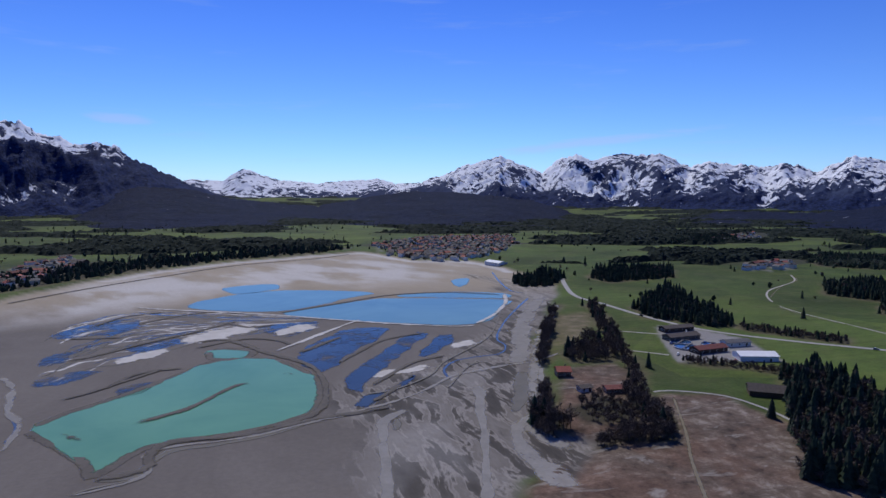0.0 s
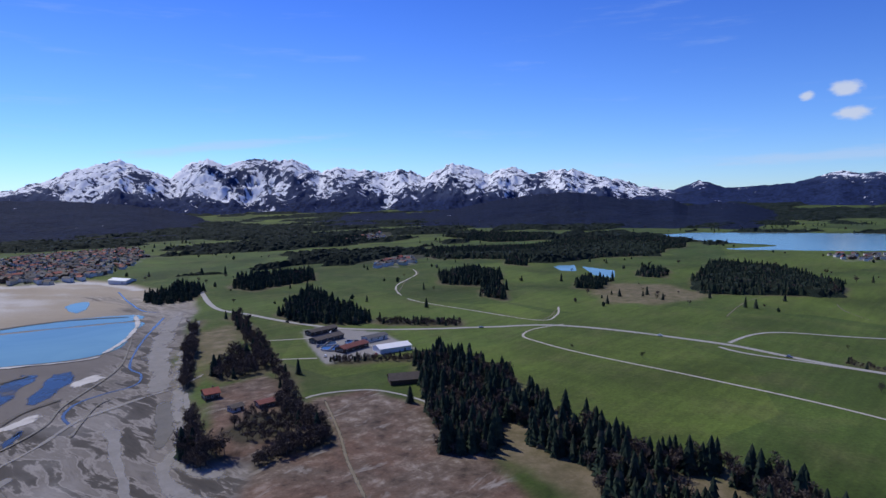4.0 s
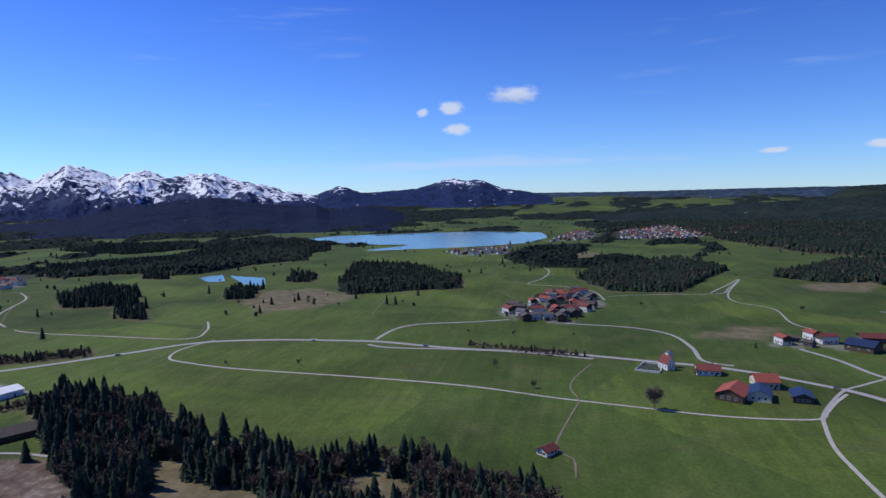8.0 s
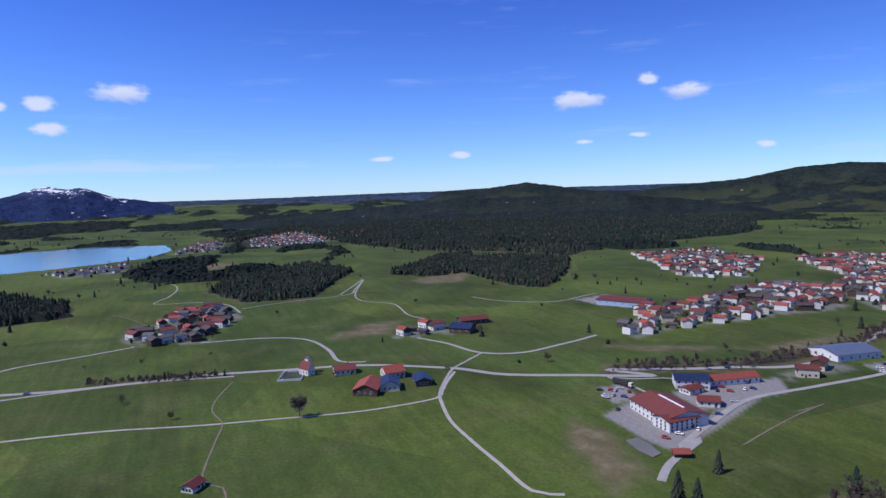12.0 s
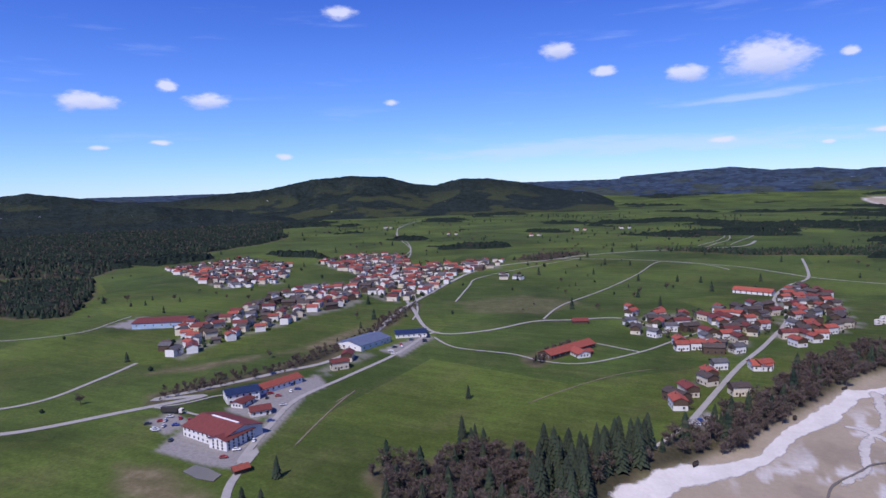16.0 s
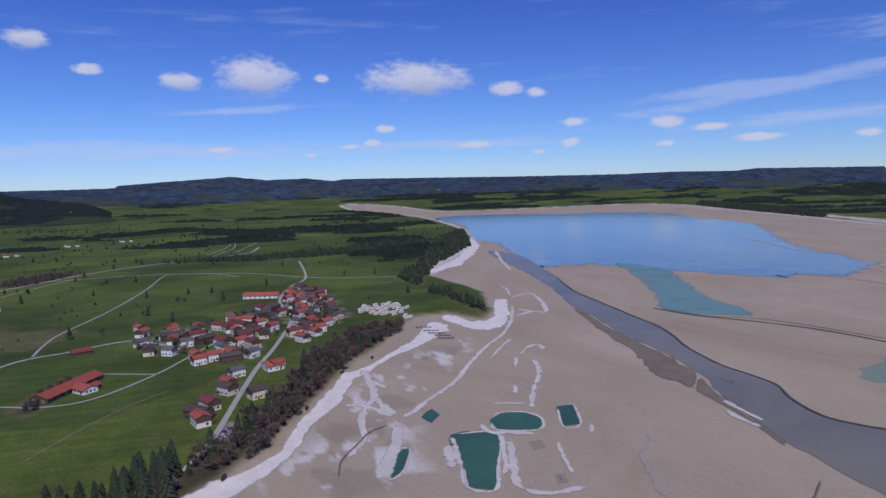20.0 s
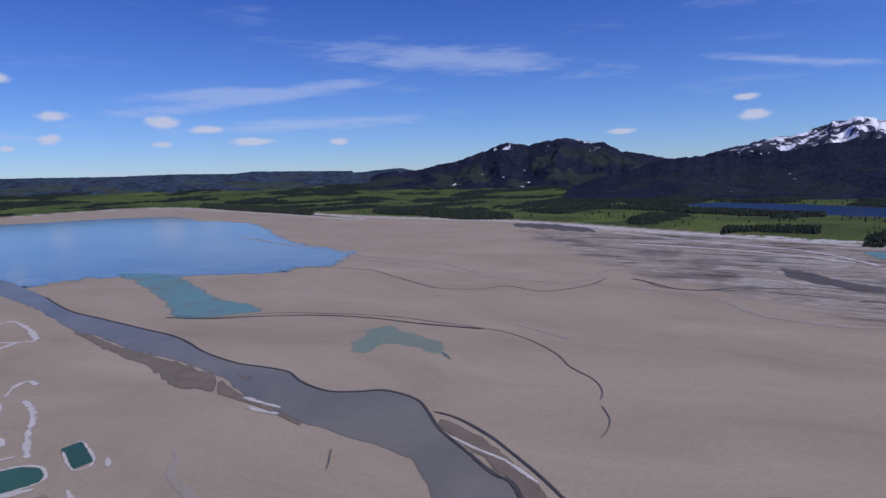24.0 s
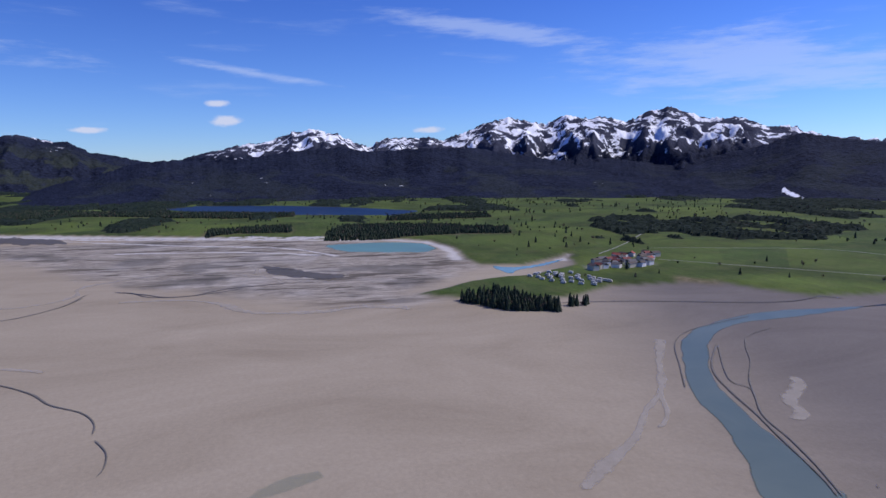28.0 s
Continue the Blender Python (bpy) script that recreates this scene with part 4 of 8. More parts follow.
def rise(r):
    return 104 * np.clip((r - 3000) / 1700, 0, 1) ** 1.3


def ground(x, y):
    """Height of the ground."""
    x, y = np.asarray(x, float), np.asarray(y, float)
    r = np.hypot(x, y)
    d = edge_distance(x, y, OUTLINE) + (fbm(x / 40, y / 40, 3, 5) - 0.5) * 14
    land = smooth(-10, 14, d)
    level, drop = 0.0, 0.0
    for key in BASINS:
        dl = edge_distance(x, y, WATER[key])
        level = np.maximum(level, smooth(70, 18, dl))
        drop = np.maximum(drop, smooth(1, -10, dl))
    roll = (fbm(x / 170, y / 170, 3, 9) - 0.5) * 5 * smooth(60, 260, d)
    bed = (fbm(x / 60, y / 60, 3, 19) - 0.5) * 0.12
    return rise(r) - 1.5 * drop + land * roll * (1 - level) + (1 - land) * (-4 + bed), d


def height(x, y):
    return float(ground(np.array([x]), np.array([y]))[0][0])


# ---- materials ----
def nodes_of(name):
    m = bpy.data.materials.new(name)
    m.use_nodes = True
    return m, m.node_tree.nodes, m.node_tree.links, m.node_tree.nodes["Principled BSDF"]


def noise_node(n, l, vec, scale, detail=5, rough=0.55, distortion=0.0):
    t = n.new("ShaderNodeTexNoise")
    t.inputs["Scale"].default_value, t.inputs["Detail"].default_value = scale, detail
    t.inputs["Roughness"].default_value, t.inputs["Distortion"].default_value = rough, distortion
    l.new(vec, t.inputs["Vector"])
    return t.outputs["Fac"]


def ramp(n, l, fac, stops):
    r = n.new("ShaderNodeValToRGB")
    e = r.color_ramp.elements
    while len(e) < len(stops):
        e.new(0.5)
    for k, (p, c) in enumerate(stops):
        e[k].position = p
        e[k].color = (*c, 1) if isinstance(c, tuple) else (c, c, c, 1)
    l.new(fac, r.inputs["Fac"])
    return r.outputs["Color"]


def blend(n, l, fac, a, b, mode="MIX"):
    m = n.new("ShaderNodeMixRGB")
    m.blend_type = mode
    for key, v in (("Fac", fac), ("Color1", a), ("Color2", b)):
        if isinstance(v, (int, float)):
            m.inputs[key].default_value = v
        elif isinstance(v, tuple):
            m.inputs[key].default_value = (*v, 1)
        else:
            l.new(v, m.inputs[key])
    return m.outputs["Color"]


def bump(n, l, bsdf, fac, strength, distance):
    b = n.new("ShaderNodeBump")
    b.inputs["Strength"].default_value, b.inputs["Distance"].default_value = strength, distance
    l.new(fac, b.inputs["Height"])
    l.new(b.outputs["Normal"], bsdf.inputs["Normal"])


def scaled(n, l, vec, scale, turn=0.0):
    m = n.new("ShaderNodeMapping")
    m.inputs["Scale"].default_value = scale
    m.inputs["Rotation"].default_value = (0, 0, turn)
    l.new(vec, m.inputs["Vector"])
    return m.outputs["Vector"]


def surface(name, dark, light, scale=1.0, rough=0.8, relief=0.2, distance=0.05, metal=0.0, vary=0.0, world_space=False, fine=6.0):
    """A weathered surface: two colours mixed at two scales, with relief; vary: spread between objects."""
    m, n, l, b = nodes_of(name)
    if world_space:
        vec = n.new("ShaderNodeNewGeometry").outputs["Position"]
    else:
        vec = n.new("ShaderNodeTexCoord").outputs["Object"]
    big, small = noise_node(n, l, vec, scale, 4), noise_node(n, l, vec, scale * fine, 6, 0.65)
    col = ramp(n, l, blend(n, l, 0.45, big, small), [(0.3, dark), (0.7, light)])
    if vary:
        info = n.new("ShaderNodeObjectInfo").outputs["Random"]
        col = blend(n, l, 1.0, col, ramp(n, l, info, [(0, 1 - vary), (1, 1.0)]), "MULTIPLY")
    l.new(col, b.inputs["Base Color"])
    b.inputs["Roughness"].default_value, b.inputs["Metallic"].default_value = rough, metal
    if relief:
        bump(n, l, b, small, relief, distance)
    return m


def ground_material():
    m, n, l, b = nodes_of("meadow and lake bed")
    pos = n.new("ShaderNodeNewGeometry").outputs["Position"]
    flat = scaled(n, l, pos, (1, 1, 0))
    zone = n.new("ShaderNodeVertexColor")
    zone.layer_name = "zone"
    kind = n.new("ShaderNodeSeparateColor")
    l.new(zone.outputs["Color"], kind.inputs["Color"])
    more = n.new("ShaderNodeVertexColor")
    more.layer_name = "more"
    kind2 = n.new("ShaderNodeSeparateColor")
    l.new(more.outputs["Color"], kind2.inputs["Color"])
    floor = n.new("ShaderNodeVertexColor")
    floor.layer_name = "floor"
    kind3 = n.new("ShaderNodeSeparateColor")
    l.new(floor.outputs["Color"], kind3.inputs["Color"])
    # meadow: plots mown at different times, mottled turf
    cells = n.new("ShaderNodeTexVoronoi")
    cells.inputs["Scale"].default_value = 0.0065
    l.new(flat, cells.inputs["Vector"])
    plot = n.new("ShaderNodeSeparateColor")
    l.new(cells.outputs["Color"], plot.inputs["Color"])
    green = ramp(n, l, plot.outputs["Red"], [(0.0, (0.044, 0.070, 0.014)), (0.5, (0.057, 0.084, 0.016)), (1.0, (0.074, 0.103, 0.018))])
    sweep = noise_node(n, l, flat, 0.007, 5, 0.55, 0.6)
    green = blend(n, l, 0.75, green, ramp(n, l, sweep, [(0.3, 0.22), (0.7, 0.78)]), "OVERLAY")
    turf = noise_node(n, l, flat, 0.028, 7, 0.62)
    green = blend(n, l, ramp(n, l, turf, [(0.48, 0.0), (0.76, 0.5)]), green, (0.112, 0.108, 0.042))
    mown = noise_node(n, l, scaled(n, l, flat, (0.012, 0.16, 0), 0.35), 1.0, 4, 0.6)
    green = blend(n, l, 0.28, green, ramp(n, l, mown, [(0.35, 0.3), (0.65, 0.7)]), "OVERLAY")
    fine = noise_node(n, l, flat, 0.5, 4, 0.7)
    mid = noise_node(n, l, flat, 0.11, 6, 0.7)
    green = blend(n, l, 0.32, green, ramp(n, l, mid, [(0.3, 0.22), (0.7, 0.78)]), "OVERLAY")
    green = blend(n, l, 0.6, green, ramp(n, l, fine, [(0.25, 0.25), (0.75, 0.8)]), "OVERLAY")
    # dry marsh grass
    dn = noise_node(n, l, flat, 0.075, 10, 0.74, 0.15)
    dry = ramp(n, l, dn, [(0.34, (0.038, 0.029, 0.022)), (0.45, (0.098, 0.072, 0.054)), (0.54, (0.145, 0.110, 0.084)), (0.63, (0.27, 0.23, 0.19))])
    reed = noise_node(n, l, flat, 0.021, 6, 0.6, 0.5)
    dry = blend(n, l, ramp(n, l, reed, [(0.40, 0.0), (0.56, 0.75)]), dry, ramp(n, l, dn, [(0.36, (0.060, 0.034, 0.024)), (0.6, (0.175, 0.105, 0.072))]))
    dry = blend(n, l, ramp(n, l, noise_node(n, l, scaled(n, l, flat, (0.03, 0.09, 0), 0.9), 1.0, 7, 0.65, 0.6), [(0.57, 0.0), (0.66, 0.8)]), dry, (0.30, 0.27, 0.235))
    tan = ramp(n, l, dn, [(0.3, (0.080, 0.072, 0.034)), (0.5, (0.155, 0.124, 0.072)), (0.7, (0.27, 0.215, 0.145))])
    col = blend(n, l, kind.outputs["Green"], green, tan)
    col = blend(n, l, kind3.outputs["Blue"], col, dry)
    # lake bed: clay with faint flow streaks, damp hollows
    streak = noise_node(n, l, scaled(n, l, flat, (0.010, 0.005, 0), 0.5), 1.0, 9, 0.7, 0.8)
    clay = ramp(n, l, streak, [(0.2, (0.235, 0.192, 0.135)), (0.42, (0.305, 0.256, 0.186)), (0.6, (0.345, 0.292, 0.216)), (0.8, (0.405, 0.348, 0.262))])
    clay = blend(n, l, kind3.outputs["Green"], clay, ramp(n, l, streak, [(0.25, (0.110, 0.096, 0.084)), (0.75, (0.185, 0.165, 0.146))]))
    grit = noise_node(n, l, flat, 0.35, 6, 0.7)
    clay = blend(n, l, 0.3, clay, ramp(n, l, grit, [(0.3, 0.35), (0.7, 0.65)]), "OVERLAY")
    # braided gravel
    bend = n.new("ShaderNodeVectorMath")
    bend.operation = "MULTIPLY_ADD"
    swirl = n.new("ShaderNodeTexNoise")
    swirl.inputs["Scale"].default_value, swirl.inputs["Detail"].default_value = 0.02, 4
    l.new(flat, swirl.inputs["Vector"])
    l.new(swirl.outputs["Color"], bend.inputs[0])
    bend.inputs[1].default_value = (15, 22, 0)
    l.new(flat, bend.inputs[2])
    isle = noise_node(n, l, scaled(n, l, bend.outputs["Vector"], (0.105, 0.024, 0)), 1.0, 6, 0.58, 0.25)
    south_braid = ramp(n, l, isle, [(0.32, (0.046, 0.041, 0.036)), (0.46, (0.072, 0.064, 0.055)), (0.50, (0.27, 0.245, 0.217)), (0.54, (0.155, 0.139, 0.121)), (0.62, (0.195, 0.176, 0.155)), (0.74, (0.095, 0.085, 0.074))])
    sheet = noise_node(n, l, scaled(n, l, bend.outputs["Vector"], (0.046, 0.0075, 0)), 1.0, 8, 0.60, 0.35)
    east_braid = ramp(n, l, sheet, [(0.28, (0.060, 0.051, 0.040)), (0.43, (0.110, 0.094, 0.074)), (0.47, (0.34, 0.305, 0.255)), (0.52, (0.17, 0.146, 0.114)), (0.57, (0.42, 0.38, 0.32)), (0.62, (0.19, 0.163, 0.128)), (0.70, (0.37, 0.33, 0.28))])
    braid = blend(n, l, kind3.outputs["Green"], east_braid, south_braid)
    clay = blend(n, l, kind2.outputs["Red"], clay, braid)
    pale = ramp(n, l, grit, [(0.3, (0.44, 0.42, 0.395)), (0.7, (0.62, 0.60, 0.57))])
    clay = blend(n, l, kind2.outputs["Green"], clay, pale)
    clay = blend(n, l, kind2.outputs["Blue"], clay, (0.060, 0.056, 0.050))
    col = blend(n, l, kind.outputs["Red"], col, clay)
    # the ground turns darker inside the woods, fading just past their rims
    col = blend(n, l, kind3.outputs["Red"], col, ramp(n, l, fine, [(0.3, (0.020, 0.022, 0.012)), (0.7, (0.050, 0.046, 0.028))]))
    yard = ramp(n, l, fine, [(0.3, (0.19, 0.18, 0.17)), (0.7, (0.29, 0.275, 0.26))])
    col = blend(n, l, kind.outputs["Blue"], col, yard)
    l.new(col, b.inputs["Base Color"])
    b.inputs["Roughness"].default_value = 0.9
    b.inputs["Specular IOR Level"].default_value = 0.15
    bump(n, l, b, fine, 0.35, 0.5)
    return m


def mountain_material(name, wood, rock, canopy=0.085, patch=0.023, drawn=0.30):
    m, n, l, b = nodes_of(name)
    pos = n.new("ShaderNodeNewGeometry").outputs["Position"]
    at = n.new("ShaderNodeVertexColor")
    at.layer_name = "snow"
    kind = n.new("ShaderNodeSeparateColor")
    l.new(at.outputs["Color"], kind.inputs["Color"])
    big = noise_node(n, l, pos, 0.006, 6, 0.6)
    small = noise_node(n, l, pos, 0.06, 6, 0.7)
    crowns = n.new("ShaderNodeTexVoronoi")
    crowns.inputs["Scale"].default_value = canopy
    l.new(pos, crowns.inputs["Vector"])
    tree = n.new("ShaderNodeSeparateColor")
    l.new(crowns.outputs["Color"], tree.inputs["Color"])
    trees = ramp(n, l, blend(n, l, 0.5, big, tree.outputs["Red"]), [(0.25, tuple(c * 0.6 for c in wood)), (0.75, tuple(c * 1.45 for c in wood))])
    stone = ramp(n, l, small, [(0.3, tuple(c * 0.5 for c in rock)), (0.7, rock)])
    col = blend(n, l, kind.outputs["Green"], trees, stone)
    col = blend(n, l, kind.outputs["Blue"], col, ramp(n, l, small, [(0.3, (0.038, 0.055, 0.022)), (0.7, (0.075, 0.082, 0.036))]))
    # snow: bowls and gullies drawn out down the slope
    gully = noise_node(n, l, scaled(n, l, pos, (1, 1, drawn)), patch, 10, 0.66, 0.3)
    mixed = n.new("ShaderNodeMath")
    mixed.operation = "MULTIPLY_ADD"
    l.new(gully, mixed.inputs[0])
    mixed.inputs[1].default_value = 2.4
    l.new(kind.outputs["Red"], mixed.inputs[2])
    half = n.new("ShaderNodeMath")
    half.operation = "MULTIPLY"
    l.new(mixed.outputs[0], half.inputs[0])
    half.inputs[1].default_value = 0.5
    snow = ramp(n, l, half.outputs[0], [(0.830, 0.0), (0.862, 1.0)])
    col = blend(n, l, snow, col, (0.82, 0.84, 0.88))
    l.new(col, b.inputs["Base Color"])
    b.inputs["Roughness"].default_value = 0.9
    b.inputs["Specular IOR Level"].default_value = 0.05
    bump(n, l, b, blend(n, l, 0.75, crowns.outputs["Distance"], gully), 0.6, 22.0)
    return m


def water_material(name, colour, deep, rough=0.06, gloss=0.35):
    m, n, l, b = nodes_of(name)
    pos = n.new("ShaderNodeNewGeometry").outputs["Position"]
    big = noise_node(n, l, pos, 0.012, 5, 0.6, 0.8)
    l.new(ramp(n, l, big, [(0.35, deep), (0.65, colour)]), b.inputs["Base Color"])
    b.inputs["Roughness"].default_value = rough
    b.inputs["IOR"].default_value = 1.33
    b.inputs["Specular IOR Level"].default_value = gloss
    wave = noise_node(n, l, pos, 0.8, 3)
    bump(n, l, b, wave, 0.05, 0.05)
    return m


def soften(m, reach=0.9, scale=0.16, peak=1.0, detail=6):
    """Lets a thin layer fray out towards its rim, by its "rim" attribute and noise."""
    n, l = m.node_tree.nodes, m.node_tree.links
    pos = n.new("ShaderNodeNewGeometry").outputs["Position"]
    rim = n.new("ShaderNodeVertexColor")
    rim.layer_name = "rim"
    kind = n.new("ShaderNodeSeparateColor")
    l.new(rim.outputs["Color"], kind.inputs["Color"])
    grain = noise_node(n, l, pos, scale, detail, 0.65)
    wob = n.new("ShaderNodeMath")
    wob.operation = "MULTIPLY_ADD"
    l.new(grain, wob.inputs[0])
    wob.inputs[1].default_value = reach
    l.new(kind.outputs["Red"], wob.inputs[2])
    even = n.new("ShaderNodeMath")
    even.operation = "DIVIDE"
    l.new(wob.outputs[0], even.inputs[0])
    even.inputs[1].default_value = 1 + reach
    fac = ramp(n, l, even.outputs[0], [((0.5 * reach + 0.42) / (1 + reach), 0.0), ((0.5 * reach + 0.72) / (1 + reach), peak)])
    clear, mix = n.new("ShaderNodeBsdfTransparent"), n.new("ShaderNodeMixShader")
    l.new(fac, mix.inputs["Fac"])
    l.new(clear.outputs[0], mix.inputs[1])
    l.new(n["Principled BSDF"].outputs[0], mix.inputs[2])
    l.new(mix.outputs[0], n["Material Output"].inputs["Surface"])
    return m


M_GROUND = ground_material()
# Blue of distance haze is put into the mountain colours, M_HILL apart.
M_ALPS = mountain_material("snowy rock and forest, haze blue in colour", (0.017, 0.028, 0.076), (0.055, 0.075, 0.150))
M_EAST = mountain_material("snowy rock and brown forest, slight haze blue", (0.015, 0.019, 0.034), (0.060, 0.066, 0.098), patch=0.0105, drawn=0.7)
M_WOODED = mountain_material("wooded mountain slope, haze blue in colour", (0.010, 0.015, 0.036), (0.04, 0.05, 0.075))
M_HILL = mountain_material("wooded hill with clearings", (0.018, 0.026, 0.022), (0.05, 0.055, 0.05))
M_FAR = mountain_material("far hills painted haze blue", (0.033, 0.050, 0.074), (0.07, 0.09, 0.11), 0.03)
M_GREEN_WATER = water_material("milky green water", (0.150, 0.325, 0.200), (0.115, 0.270, 0.172), 0.2, 0.14)
M_BLUE_WATER = water_material("shallow blue water", (0.16, 0.29, 0.31), (0.12, 0.23, 0.27), 0.14, 0.14)
M_DEEP_WATER = water_material("dark blue water", (0.060, 0.085, 0.118), (0.036, 0.054, 0.084), 0.12, 0.2)
M_TURQUOISE = water_material("turquoise shallow water", (0.15, 0.33, 0.31), (0.14, 0.28, 0.28), 0.3, 0.1)
M_LAKE = water_material("lake water", (0.19, 0.275, 0.285), (0.12, 0.205, 0.25), 0.10, 0.3)
M_RIVER = water_material("silty river water", (0.190, 0.182, 0.150), (0.140, 0.142, 0.124), 0.25, 0.13)
M_STREAM = water_material("clear green river water", (0.125, 0.160, 0.145), (0.090, 0.125, 0.120), 0.3, 0.12)
M_ALP_LAKE = water_material("deep alpine lake water", (0.016, 0.030, 0.066), (0.011, 0.022, 0.050), 0.3, 0.06)
M_FILM = water_material("thin water film on mud", (0.20, 0.34, 0.26), (0.22, 0.29, 0.22), 0.3, 0.15)
M_DARK_POND = water_material("dark green pond water", (0.048, 0.125, 0.085), (0.034, 0.092, 0.064), 0.15, 0.15)
M_ASPHALT = surface("worn asphalt", (0.255, 0.245, 0.225), (0.37, 0.355, 0.325), 0.15, 0.9, 0.1, 0.02, world_space=True)
M_GRAVEL = surface("pale gravel", (0.30, 0.275, 0.235), (0.46, 0.43, 0.38), 0.2, 0.95, 0.3, 0.03, world_space=True)
M_TRACK = surface("grassy farm track", (0.14, 0.12, 0.075), (0.24, 0.20, 0.14), 0.2, 0.95, 0.3, 0.03, world_space=True)
M_DIKE = surface("damp earth dike", (0.062, 0.054, 0.044), (0.135, 0.118, 0.098), 0.12, 0.95, 0.5, 0.2, world_space=True)
M_PALE = surface("white dried silt", (0.36, 0.34, 0.31), (0.58, 0.555, 0.52), 0.10, 0.95, 0.2, 0.1, world_space=True)
M_BEACH = surface("white dry beach gravel", (0.50, 0.475, 0.435), (0.68, 0.65, 0.605), 0.10, 0.95, 0.2, 0.1, world_space=True)
M_CUT = surface("wet dark mud", (0.035, 0.032, 0.028), (0.085, 0.078, 0.068), 0.1, 0.6, 0.3, 0.1, world_space=True)

for m in (M_GREEN_WATER, M_BLUE_WATER, M_RIVER, M_STREAM, M_DARK_POND):
    soften(m, 0.35, 0.12)
soften(M_DEEP_WATER, 1.4, 0.045, 1.0, 8)
soften(M_LAKE, 0.9, 0.02)
soften(M_TURQUOISE, 1.0, 0.015, 0.75)
soften(M_FILM, 0.9, 0.025, 0.55)
M_TRACE = soften(water_material("last trace of water on mud", (0.23, 0.29, 0.22), (0.24, 0.255, 0.185), 0.4, 0.1), 1.0, 0.03, 0.26)
soften(M_PALE, 1.7, 0.10)
soften(M_BEACH, 1.0, 0.16)
M_SILT = soften(surface("grey dried silt", (0.235, 0.220, 0.200), (0.36, 0.34, 0.315), 0.1, 0.95, 0.3, 0.1, world_space=True), 2.4, 0.07, 0.72)
soften(M_CUT, 1.0, 0.3)
M_THREAD = soften(surface("thin dark mud thread", (0.10, 0.09, 0.075), (0.17, 0.155, 0.13), 0.1, 0.8, 0.3, 0.1, world_space=True), 0.9, 0.2)
M_CRUST = soften(surface("white salty crust", (0.38, 0.355, 0.315), (0.58, 0.55, 0.505), 0.12, 0.95, 0.2, 0.1, world_space=True), 1.7, 0.17)
M_FAINT = soften(surface("faint pale silt", (0.34, 0.30, 0.24), (0.46, 0.42, 0.36), 0.12, 0.95, 0.2, 0.1, world_space=True), 1.2, 0.10, 0.6)
M_BROWNBAR = soften(surface("brown damp mud bar", (0.115, 0.092, 0.066), (0.20, 0.165, 0.120), 0.08, 0.9, 0.3, 0.1, world_space=True), 0.8, 0.10)
M_WET = soften(surface("dark wet mud", (0.062, 0.056, 0.048), (0.125, 0.112, 0.096), 0.09, 0.75, 0.3, 0.1, world_space=True), 1.2, 0.07, 0.9)
M_RIVULET = soften(water_material("thin rivulet water", (0.10, 0.14, 0.21), (0.07, 0.10, 0.16), 0.15, 0.2), 0.8, 0.15)
soften(M_DIKE, 1.3, 0.16)
soften(M_TRACK, 0.7, 0.3, 0.85)

# ---- where far woods stand ----
def wooded(x, y):
    r = np.hypot(x, y) + 1
    south = (smooth(0.1, -0.35, y / r - 0.25 * x / r) * smooth(0.85, 0.35, x / r) - 0.5 * smooth(0.4, 0.8, x / r) * smooth(0.45, 0.1, y / r)) * smooth(800, 1800, r)
    bearing = np.degrees(np.arctan2(x, y)) % 360
    pasture = smooth(318, 330, bearing) + smooth(14, 4, bearing) * (bearing < 90)
    valley = smooth(205, 215, bearing) * smooth(285, 272, bearing) * smooth(1300, 1900, r)
    return fbm(x / 260, y / 130 + 0.2 * x / 260, 4, 41) + WOODED * south + 0.03 * smooth(1500, 2300, r) - 0.16 * pasture + 0.004 * valley - 0.05 * smooth(1350, 1050, r) - 0.12 * smooth(92, 100, bearing) * smooth(135, 125, bearing) * smooth(2300, 1800, r)


